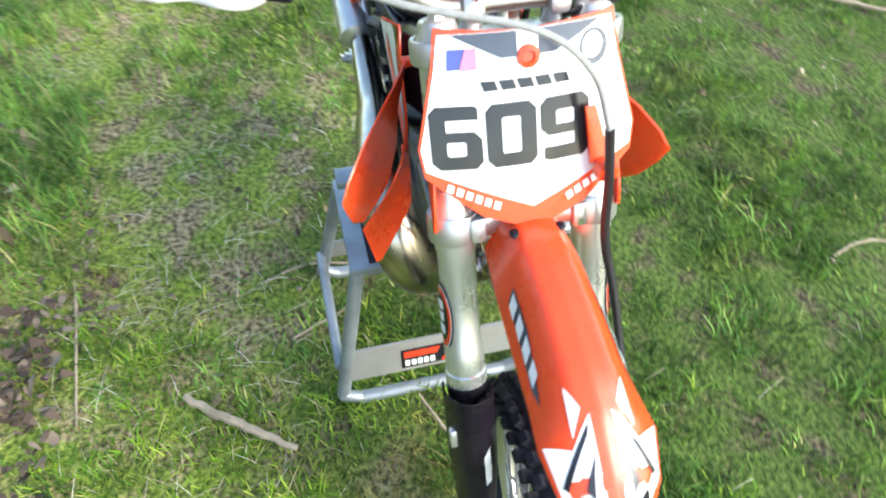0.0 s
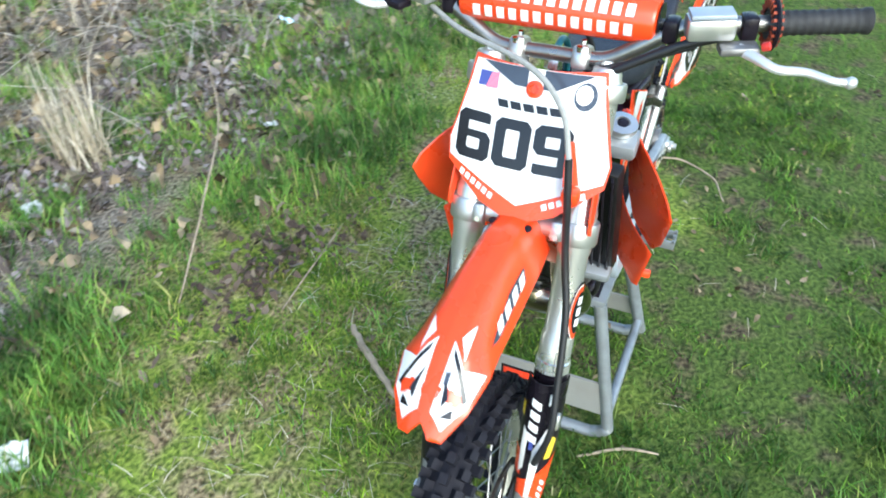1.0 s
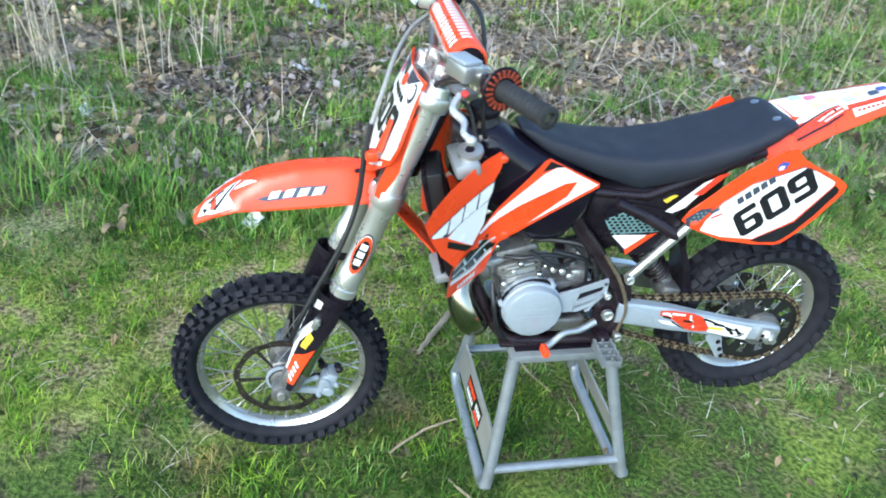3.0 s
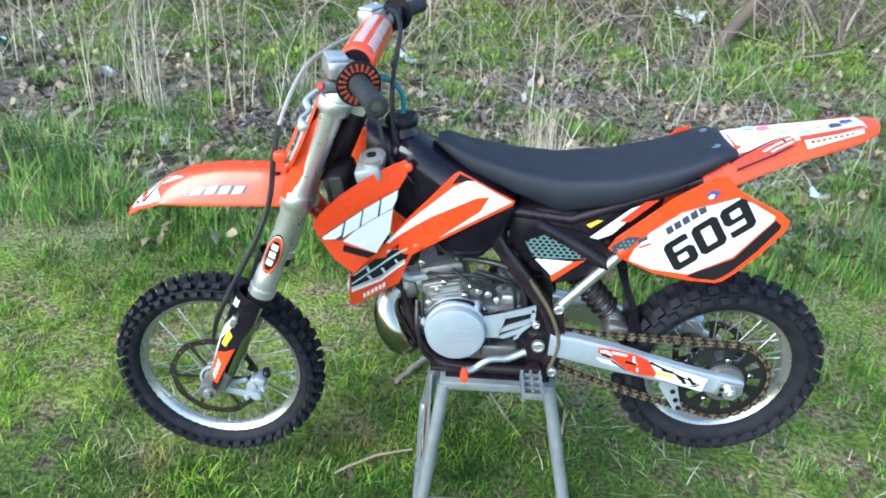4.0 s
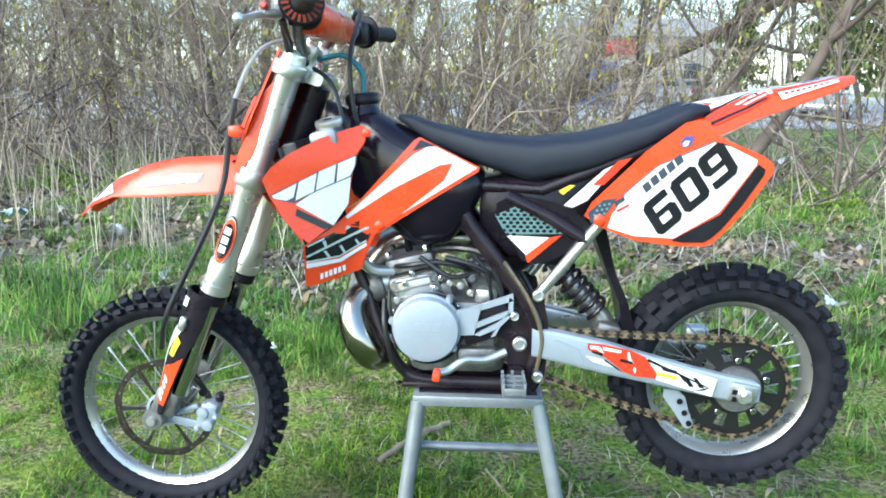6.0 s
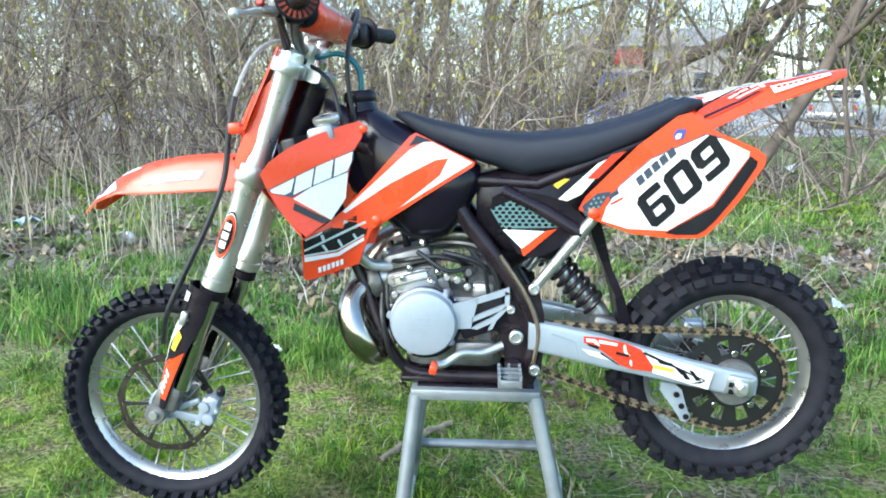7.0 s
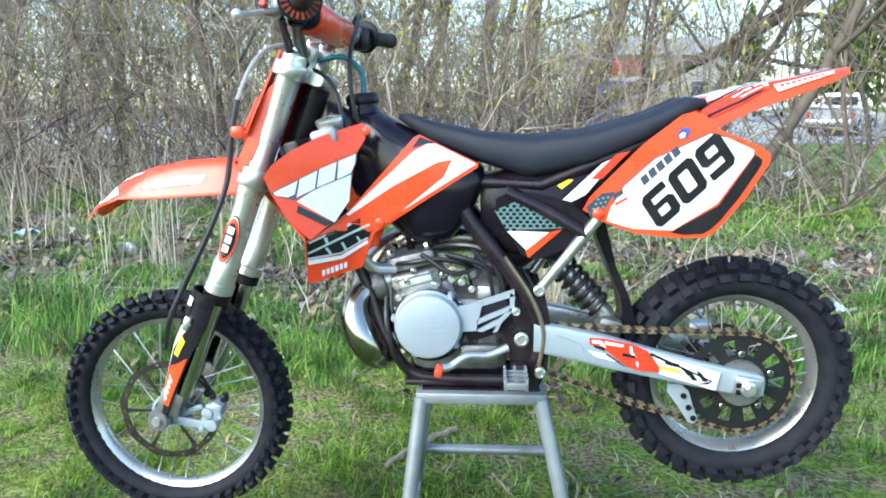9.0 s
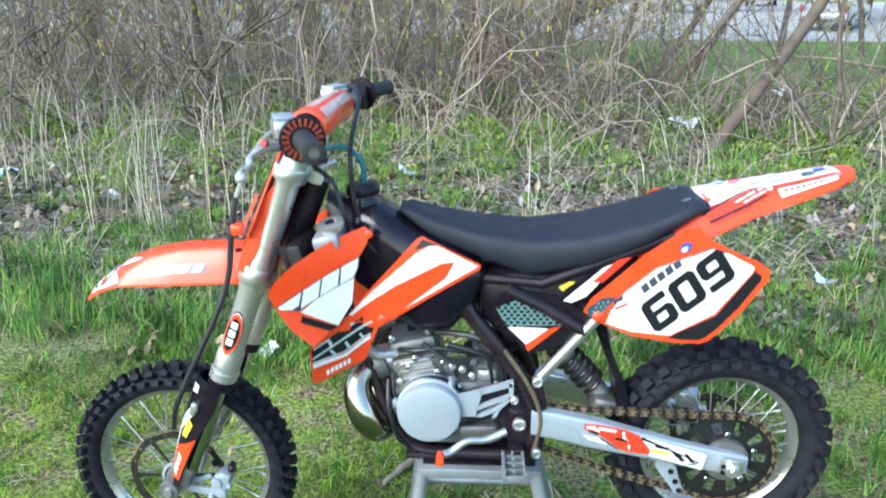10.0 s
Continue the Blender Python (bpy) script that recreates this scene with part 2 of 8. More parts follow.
def rounded(outline, times=1, keep=0.25):
    """Cuts the corners of an outline."""
    for _ in range(times):
        out = []
        for (x0, y0), (x1, y1) in zip(outline, outline[1:] + outline[:1]):
            out += [(x0 + (x1 - x0) * keep, y0 + (y1 - y0) * keep), (x1 - (x1 - x0) * keep, y1 - (y1 - y0) * keep)]
        outline = out
    return outline


def sheet(outlines, f, thick=0.0, step=0.025, back=None):
    """Flat outlines (u, v), cut fine and bent by f(u, v); thick gives them a body, towards back."""
    bm = bmesh.new()
    for o in outlines:
        bm.faces.new([bm.verts.new((u, v, 0)) for u, v in o])
    bmesh.ops.remove_doubles(bm, verts=bm.verts[:], dist=1e-5)
    bmesh.ops.triangulate(bm, faces=bm.faces[:])
    for axis in (0, 1):
        lo, hi = min(v.co[axis] for v in bm.verts), max(v.co[axis] for v in bm.verts)
        no = Vector((1, 0, 0)) if axis == 0 else Vector((0, 1, 0))
        for k in range(math.ceil(lo / step), math.floor(hi / step) + 1):
            bmesh.ops.bisect_plane(bm, geom=bm.verts[:] + bm.edges[:] + bm.faces[:], plane_co=no * (k * step), plane_no=no, dist=1e-5)
    for v in bm.verts:
        v.co = f(v.co.x, v.co.y)
    if thick and back is not None:
        ex = bmesh.ops.extrude_face_region(bm, geom=bm.faces[:], use_keep_orig=True)
        bmesh.ops.translate(bm, verts=[v for v in ex["geom"] if isinstance(v, bmesh.types.BMVert)], vec=Vector(back).normalized() * thick)
    elif thick:
        bmesh.ops.recalc_face_normals(bm, faces=bm.faces[:])
        bmesh.ops.solidify(bm, geom=bm.faces[:], thickness=thick)
    bmesh.ops.recalc_face_normals(bm, faces=bm.faces[:])
    return bm


def ring_quads(outer, inner):
    n = len(outer)
    return [[outer[k], outer[(k + 1) % n], inner[(k + 1) % n], inner[k]] for k in range(n)]


def numeral(kind):
    """A squared race numeral in a box one wide and 1.2 high, as convex pieces."""
    h, w, v, c, e = 1.2, 0.31, 0.26, 0.14, 0.03
    if kind == "zero":
        outer = [(c, 0), (1 - c, 0), (1, c), (1, h - c), (1 - c, h), (c, h), (0, h - c), (0, c)]
        inner = [(w + e, v), (1 - w - e, v), (1 - w, v + e), (1 - w, h - v - e), (1 - w - e, h - v), (w + e, h - v), (w, h - v - e), (w, v + e)]
        return ring_quads(outer, inner)
    m = 0.72
    outer = [(c, 0), (1 - c, 0), (1, c), (1, m - c), (1 - c, m), (w, m), (0, m), (0, c)]
    inner = [(w + e, v), (1 - w - e, v), (1 - w, v + e), (1 - w, m - v + 0.05), (1 - w - e, m - v + 0.07), (w + e, m - v + 0.07), (w, m - v + 0.05), (w, v + e)]
    six = ring_quads(outer, inner)
    six += [[(0, m), (w, m), (w, h - v), (0, h - v)], [(0, h - v), (w, h - v), (1 - 0.06, h - v), (1 - 0.06, h - c * 0.3), (1 - c, h), (c, h), (0, h - c)]]
    return six if kind == "six" else [[(1 - x, h - y) for x, y in q] for q in six]


def numerals(at, across, up, width=0.31, gap=0.035):
    """The outlines of each numeral of the race number, laid from at along across and up."""
    every = []
    for k, kind in enumerate(("six", "zero", "nine")):
        out = []
        for q in numeral(kind):
            o = []
            for x, y in q:
                s, t = k * (width + gap) + x * width, y / 1.2
                o.append((at[0] + across[0] * s + up[0] * t, at[1] + across[1] * s + up[1] * t))
            out.append(o)
        every.append(out)
    return every


def bars(at, across, up, n, gap=0.25):
    """n plain bars in a row, in place of lettering."""
    out = []
    for k in range(n):
        s0, s1 = k / n, (k + 1 - gap) / n
        out.append([(at[0] + across[0] * s + up[0] * t, at[1] + across[1] * s + up[1] * t) for s, t in ((s0, 0), (s1, 0), (s1, 1), (s0, 1))])
    return out


# ---- the dirt bike ----
bike = thing("dirt_bike", (0.08, 0, 0.415), "orange, white and black motocross dirt bike resting on a metal stand", "dirt bike")

# The steered front turns slightly to the bike's right about the steering axis.
STEM = Vector((-0.225, 0, 1.041))
RAKE = Vector((0.3593, 0, 0.9332))
STEER = Matrix.Translation(STEM) @ Matrix.Rotation(radians(-1.6), 4, RAKE) @ Matrix.Translation(-STEM)
FRONT_AXLE, REAR_AXLE = Vector((-0.562, 0, 0.348)), Vector((0.599, 0, 0.436))


def wheel(name, at, tyre_r, rim_r, half, rows, knob, n_spokes, m, label):
    """A spoked wheel: a tyre with knobs, a rim, a hub and single spokes."""
    body = tyre_r - 0.013
    y = Vector((0, 1, 0))
    mid = (body + rim_r) / 2 - 0.004
    depth = (body - rim_r) / 2 + 0.004
    prof = [(mid + depth * math.sin(a), half * 0.92 * math.cos(a)) for a in np.linspace(-0.42 * math.pi, 1.42 * math.pi, 22)]
    tyre = lathe(prof, at, y, 56, closed=True)
    kl = 2 * math.pi * body / rows
    for i in range(rows):
        for j, (lat, wide, turn) in enumerate(((-1.2, 0.8, 0.5), (-0.66, 1.0, 0), (0.0, 1.1, 0.5), (0.66, 1.0, 0), (1.2, 0.8, 0.5))):
            a = 2 * math.pi * (i + turn) / rows
            out = Vector((math.cos(a), 0, math.sin(a)))
            along = Vector((-math.sin(a), 0, math.cos(a)))
            n = (out * math.cos(lat) + y * math.sin(lat)).normalized()
            side = along.cross(n)
            base = at + out * (mid + depth * math.cos(lat)) + y * (half * 0.92 * math.sin(lat))
            turn_m = Matrix((along, side, n)).transposed()
            block(base + n * 0.004, (kl * 0.52, knob * wide, 0.024), 0.0, turn_m, tyre)
    hub = part(name, lathe([(0.016, -0.062), (0.026, -0.058), (0.027, -0.04), (0.034, -0.034), (0.034, -0.028), (0.02, -0.022), (0.019, 0.022),
                            (0.034, 0.028), (0.034, 0.034), (0.027, 0.04), (0.026, 0.058), (0.016, 0.062)], at, y, 32), CAST, bike, label, m)
    tagged(part("tyre", tyre, RUBBER, hub, "black knobbly off-road tyre", m, 30), kind="stuff")
    w = half * 0.5
    rim = [(rim_r + 0.004, -w), (rim_r + 0.002, -w - 0.003), (rim_r - 0.004, -w), (rim_r - 0.008, -w * 0.75), (rim_r - 0.016, -w * 0.5), (rim_r - 0.018, 0),
           (rim_r - 0.016, w * 0.5), (rim_r - 0.008, w * 0.75), (rim_r - 0.004, w), (rim_r + 0.002, w + 0.003), (rim_r + 0.004, w), (rim_r + 0.002, 0)]
    part("rim", lathe(rim, at, y, 64, closed=True), RIM, hub, "polished alloy rim", m, 50)
    for k in range(n_spokes):
        s = 1 if k % 2 else -1
        a = 2 * math.pi * k / n_spokes
        lean = radians(42) * (1 if (k // 2) % 2 else -1)
        p0 = at + Vector((math.cos(a + lean) * 0.033, s * 0.031, math.sin(a + lean) * 0.033))
        p1 = at + Vector((math.cos(a) * (rim_r - 0.017), s * 0.004, math.sin(a) * (rim_r - 0.017)))
        sp = tube([p0, p1], 0.0014, 5, caps=False)
        part("spoke", tube([p1 + (p0 - p1).normalized() * 0.016, p1], 0.0026, 5, sp, caps=False), SPOKE, hub, "", m)
    return hub


front = wheel("front_wheel", FRONT_AXLE, 0.2445, 0.1955, 0.036, 46, 0.0125, 36, STEER, "spoked front wheel with a polished alloy rim")
rear = wheel("rear_wheel", REAR_AXLE, 0.237, 0.169, 0.046, 34, 0.0175, 36, None, "spoked rear wheel with a polished alloy rim")


def perforated(at, y, r0, r1, r_in, arms, teeth=0, holes=0, thick=0.004, half_arm=0.16):
    """A disc: an outer ring, arms and an inner ring, with teeth or holes."""
    bm = bmesh.new()
    seg = (teeth or 36) * 2
    o = Vector((at[0], y, at[2]))
    rings = []
    for k in range(seg):
        a = 2 * math.pi * k / seg
        edge = r1 + ((0.005 if k % 2 else -0.003) if teeth else 0.0018 * math.sin(a * 9))
        rings.append([bm.verts.new(o + Vector((r * math.cos(a), 0, r * math.sin(a)))) for r in (edge, r0 + (r1 - r0) * 0.66, r0 + (r1 - r0) * 0.33, r0, r_in, r_in * 0.55)])
    for k in range(seg):
        a, b = rings[k], rings[(k + 1) % seg]
        mid = 2 * math.pi * (k + 0.5) / seg
        arm = k % (seg // arms) == 0 if half_arm < 0.06 else abs((mid * arms / (2 * math.pi)) % 1.0 - 0.5) * 2 * math.pi / arms < half_arm
        for i in range(5):
            if (i == 3 and not arm) or (holes and i == 1 and k % 4 == 0):
                continue
            bm.faces.new((a[i], b[i], b[i + 1], a[i + 1]))
    bmesh.ops.recalc_face_normals(bm, faces=bm.faces[:])
    bmesh.ops.solidify(bm, geom=bm.faces[:], thickness=thick)
    return bm


part("brake_disc", perforated(FRONT_AXLE, -0.05, 0.093, 0.106, 0.036, 6, 0, 1, 0.004, 0.05), STEEL, front, "thin drilled steel brake disc", STEER, 30)
part("axle", tube([FRONT_AXLE + Vector((0, -0.115, 0)), FRONT_AXLE + Vector((0, 0.115, 0))], 0.009, 12), ALLOY, front, "", STEER)
part("brake_disc", perforated(REAR_AXLE, 0.052, 0.07, 0.085, 0.04, 6, 0, 1), STEEL, rear, "thin drilled steel brake disc", None, 30)
sprocket = part("rear_sprocket", perforated(REAR_AXLE, -0.062, 0.086, 0.103, 0.056, 10, 45, 0, 0.004, 0.15), SPROCKET, rear, "black toothed rear sprocket with round cut-outs", None, 30)
part("hub_flange", lathe([(0.044, -0.012), (0.046, -0.008), (0.046, 0.008), (0.042, 0.012)], REAR_AXLE + Vector((0, -0.066, 0)), (0, 1, 0), 32), CAST, rear, "grey cast hub flange")
for k in range(5):
    a = 2 * math.pi * (k + 0.28) / 5
    part("bolt", lathe([(0.006, -0.004), (0.007, -0.003), (0.007, 0.003)], REAR_AXLE + Vector((0.059 * math.cos(a), -0.068, 0.059 * math.sin(a))), (0, 1, 0), 8), CHROME, rear)
part("axle", lathe([(0.012, -0.115), (0.014, -0.112), (0.014, -0.09), (0.008, -0.09), (0.008, 0.11)], REAR_AXLE, (0, 1, 0), 16), ALLOY, rear)

# Fork legs, along the rake from the top clamp.
DOWN = -RAKE
AHEAD = Vector((-0.9332, 0, 0.3593))


def leg(s, y, a=0.0):
    return Vector((-0.258, y, 1.055)) + DOWN * s + AHEAD * a


for y in (-0.088, 0.088):
    side = -1 if y < 0 else 1
    fork = part("fork_leg", lathe([(0.016, -0.014), (0.02, -0.012), (0.0225, -0.004), (0.0225, 0.0), (0.0245, 0.004), (0.0245, 0.03), (0.0235, 0.034), (0.0235, 0.19), (0.026, 0.2), (0.026, 0.262), (0.024, 0.27),
                                   (0.0235, 0.4), (0.0265, 0.408), (0.0265, 0.45), (0.0285, 0.452), (0.0285, 0.47), (0.022, 0.474)], leg(0, y), DOWN, 32), FORK, bike,
                "satin alloy upside-down fork leg", STEER, 35)
    part("seal", lathe([(0.022, 0.474), (0.0275, 0.476), (0.0275, 0.492), (0.019, 0.496)], leg(0, y), DOWN, 24), BLACK, fork, "black rubber fork seal", STEER)
    part("stanchion", tube([leg(0.49, y), leg(0.7, y)], 0.0175, 20), CHROME, fork, "chrome inner fork tube", STEER)
    part("cap_bolt", lathe([(0.009, -0.022), (0.01, -0.02), (0.01, -0.013)], leg(0, y), DOWN, 6), ALLOY, fork, "", STEER)
    foot = block(leg(0.725, y, 0.018), (0.05, 0.034, 0.06), 0.009, Matrix.Rotation(radians(21), 3, "Y"))
    part("axle_clamp", lathe([(0.02, -0.02), (0.022, -0.016), (0.022, 0.016), (0.02, 0.02)], FRONT_AXLE + Vector((0, y, 0)), (0, 1, 0), 24, foot), CAST, fork, "cast alloy axle clamp", STEER)
    # A curved guard in front of the inner tube, with its sticker.

    def guard_at(s, a, off=0.0, y=y, side=side):
        ang = a
        r = 0.032 + off
        wide = 1.0 - 0.25 * max(0.0, (s - 0.6) / 0.14)
        return leg(s, y + side * r * math.sin(ang) * wide, 0.004 + (r + 0.013) * math.cos(ang) * wide)
    outline = [(0.478, -1.3), (0.478, 1.9), (0.54, 1.9), (0.6, 1.6), (0.748, 1.25), (0.757, 0.3), (0.748, -0.9), (0.6, -1.2)]
    guard = part("fork_guard", sheet([outline], lambda s, a: guard_at(s, a), 0.003, 0.06), BLACK, fork, "black plastic fork guard with orange and white stickers", STEER)
    part("sticker", sheet([[(0.612, 1.5), (0.632, 1.1), (0.66, 0.15), (0.67, -0.6), (0.727, -0.6), (0.728, 1.22)]], lambda s, a: guard_at(s, a, 0.0012), 0, 0.05), ORANGE, guard, "orange sticker", STEER)
    part("sticker", sheet([[(0.53, 0.95), (0.545, 1.2), (0.61, 0.55), (0.7, 0.3), (0.7, 0.02), (0.6, 0.12)]], lambda s, a: guard_at(s, a, 0.002), 0, 0.05), WHITE, guard, "white sticker", STEER)
    part("sticker", sheet([[(0.572, 0.9), (0.582, 1.2), (0.618, 1.05), (0.618, 0.72)]], lambda s, a: guard_at(s, a, 0.0028), 0, 0.05), DECAL_YELLOW, guard, "yellow sticker", STEER)
    for o in bars((0.66, 0.8), (0.055, -0.1), (0.01, 0.28), 4, 0.4) + [[(0.56, -0.5), (0.575, -0.2), (0.64, -0.25), (0.655, -0.55)]]:
        part("sticker", sheet([o], lambda s, a: guard_at(s, a, 0.0032), 0, 0.05), WHITE, guard, "", STEER)
    for o in bars((0.505, -0.3), (0.085, 0.0), (0.006, 0.5), 4, 0.35):
        part("sticker", sheet([o], lambda s, a: guard_at(s, a, 0.0022), 0, 0.05), WHITE, guard, "", STEER)
    for o, ink in (([(0.6, -1.0), (0.612, -0.45), (0.66, -0.4), (0.655, -0.95)], ORANGE), ([(0.492, 0.5), (0.492, 0.9), (0.51, 0.9), (0.514, 0.5)], WHITE), ([(0.52, -0.95), (0.52, -0.7), (0.545, -0.65), (0.545, -0.9)], DECAL_YELLOW), ([(0.585, -0.1), (0.585, 0.1), (0.6, 0.1), (0.6, -0.1)], DECAL_BLUE)):
        part("sticker", sheet([o], lambda s, a: guard_at(s, a, 0.0026), 0, 0.05), ink, guard, "", STEER)
    part("clip", block(leg(0.545, y + side * 0.03, 0.03), (0.014, 0.012, 0.03), 0.004, Matrix.Rotation(radians(21), 3, "Y")), ALLOY, guard, "bright hose clip", STEER)

    # An oval badge on the outside of the upper tube.
    def oval_at(u, v, off=0.0, y=y, side=side):
        ang = radians(78) + v / 0.0235
        return leg(0.36 + u, y + side * (0.0242 + off) * math.sin(ang), (0.0242 + off) * math.cos(ang))
    for size, ink, off in ((1.0, DECAL_BLACK, 0.001), (0.93, WHITE, 0.0016), (0.88, ORANGE, 0.0022), (0.7, DECAL_BLACK, 0.0028)):
        ell = [(0.052 * size * math.cos(a), 0.017 * size * math.sin(a)) for a in np.linspace(0, 2 * math.pi, 29)[:-1]]
        part("badge", sheet([ell], lambda u, v, off=off: oval_at(u, v, off), 0, 0.01), ink, fork, "oval badge", STEER)
    part("badge", sheet(bars((-0.028, -0.006), (0.056, 0), (0, 0.012), 3), lambda u, v: oval_at(u, v, 0.0034), 0, 0.01), WHITE, fork, "", STEER)


def clamp_plate(s, thick, reach):
    """A triple clamp: a collar round each leg, joined by a waisted bridge."""
    bm = bmesh.new()
    for y in (-0.088, 0.088):
        lathe([(0.0262, 0), (0.031, 0.0), (0.0325, 0.003), (0.0325, thick - 0.003), (0.031, thick), (0.0262, thick)], leg(s, y), DOWN, 32, bm, closed=True)
        block(leg(s + thick / 2, y * 0.72, 0.022), (0.024, 0.02, thick * 0.9), 0.005, Matrix.Rotation(radians(21), 3, "Y"), bm)
    secs = []
    for y in np.linspace(-0.066, 0.066, 13):
        k = 1 - 0.35 * (1 - (y / 0.066) ** 2)
        ring = []
        for a in np.linspace(0, 2 * math.pi, 17)[:-1]:
            c, q = math.cos(a), math.sin(a)
            ring.append(leg(s + thick * (0.5 + 0.46 * math.copysign(abs(q) ** 0.5, q)), float(y), reach - 0.012 + (0.034 * k) * math.copysign(abs(c) ** 0.5, c)))
        secs.append(ring)
    return join(bm, loft(secs))


top_clamp = part("top_clamp", clamp_plate(0.006, 0.026, -0.012), ALLOY, bike, "satin alloy top triple clamp", STEER)
part("stem_nut", lathe([(0.012, -0.016), (0.014, -0.014), (0.014, 0.0)], leg(0.004, 0, -0.033), DOWN, 6), CHROME, top_clamp, "", STEER)
low_clamp = part("lower_clamp", clamp_plate(0.213, 0.036, 0.006), ALLOY, bike, "satin alloy lower triple clamp", STEER)
for y in (-0.088, 0.088):
    for s in (0.222, 0.24):
        part("bolt", tube([leg(s, y * 0.72, -0.02), leg(s, y * 0.72, 0.034)], 0.0045, 8), CHROME, low_clamp, "", STEER)

# Handlebar, crossbar pad, levers and grips.
half_bar = [(-0.243, 0.0, 1.072), (-0.243, 0.05, 1.072), (-0.243, 0.085, 1.076), (-0.238, 0.125, 1.098), (-0.229, 0.165, 1.122), (-0.219, 0.2, 1.131), (-0.19, 0.285, 1.134), (-0.148, 0.392, 1.136)]
bar_line = curve_pts([(x, -y, z) for x, y, z in half_bar[:0:-1]] + half_bar, 5)
handlebar = part("handlebar", tube(bar_line, 0.011, 16), BAR, bike, "grey alloy handlebar with an orange crossbar pad", STEER)
part("crossbar", tube([(-0.231, -0.172, 1.124), (-0.219, -0.142, 1.128), (-0.219, 0.142, 1.128), (-0.231, 0.172, 1.124)], 0.007, 10), BAR, handlebar, "", STEER)
for y in (-0.163, 0.163):
    part("crossbar_clamp", block((-0.229, y, 1.124), (0.032, 0.022, 0.034), 0.007), BLACK, handlebar, "dark crossbar clamp", STEER)
part("bar_cable", tube(curve_pts([(-0.245, -0.225, 1.128), (-0.25, -0.18, 1.112), (-0.258, -0.13, 1.086), (-0.262, -0.09, 1.064), (-0.24, -0.06, 1.05)], 6), 0.0065, 10), HOSE, handlebar, "black cable sleeve along the bar", STEER)
PAD, PAD_R = Vector((-0.217, 0, 1.128)), 0.032
pad = part("bar_pad", lathe([(PAD_R - 0.009, -0.144), (PAD_R - 0.002, -0.142), (PAD_R, -0.138), (PAD_R, 0.138), (PAD_R - 0.002, 0.142), (PAD_R - 0.009, 0.144)], PAD, (0, 1, 0), 40), ORANGE, handlebar,
           "orange crossbar pad with white lettering shapes", STEER)
for y in (-0.1465, 0.1465):
    part("pad_end", lathe([(0.004, -0.001), (PAD_R - 0.006, -0.0005), (PAD_R - 0.006, 0.0005), (0.004, 0.001)], PAD + Vector((0, y, 0)), (0, 1, 0), 32), BLACK, pad, "black pad end", STEER)


def pad_at(u, ang):
    return PAD + Vector((-(PAD_R + 0.0008) * math.cos(ang), u, (PAD_R + 0.0008) * math.sin(ang)))


for ang in (-0.42, 0.42, 1.26, 2.1):
    word = []
    for k in range(13):
        y0 = 0.119 - k * 0.0185
        word.append([(y0, ang), (y0 - 0.0115, ang), (y0 - 0.0115, ang + 0.55), (y0, ang + 0.55)])
    for o in word:
        part("lettering_bar", sheet([o], pad_at, 0, 0.1), WHITE, pad, "", STEER)
for y in (-0.048, 0.048):
    c = part("bar_clamp", block((-0.243, y, 1.072), (0.04, 0.026, 0.036), 0.008, Matrix.Rotation(radians(21), 3, "Y")), ALLOY, handlebar, "alloy handlebar clamp", STEER)
    part("post", lathe([(0.015, 0.0), (0.014, 0.03), (0.017, 0.034)], (-0.241, y, 1.036), (0, 0, 1), 16), ALLOY, c, "", STEER)
    for x in (-0.255, -0.232):
        part("bolt", lathe([(0.004, 0.0), (0.0045, 0.004), (0.004, 0.008)], (x - 0.006, y, 1.088), (0, 0, 1), 6), CHROME, c, "", STEER)


def bar_pt(y):
    s = -1 if y < 0 else 1
    y = abs(y)
    ys = [p[1] for p in half_bar]
    return Vector((np.interp(y, ys, [p[0] for p in half_bar]), s * y, np.interp(y, ys, [p[2] for p in half_bar])))


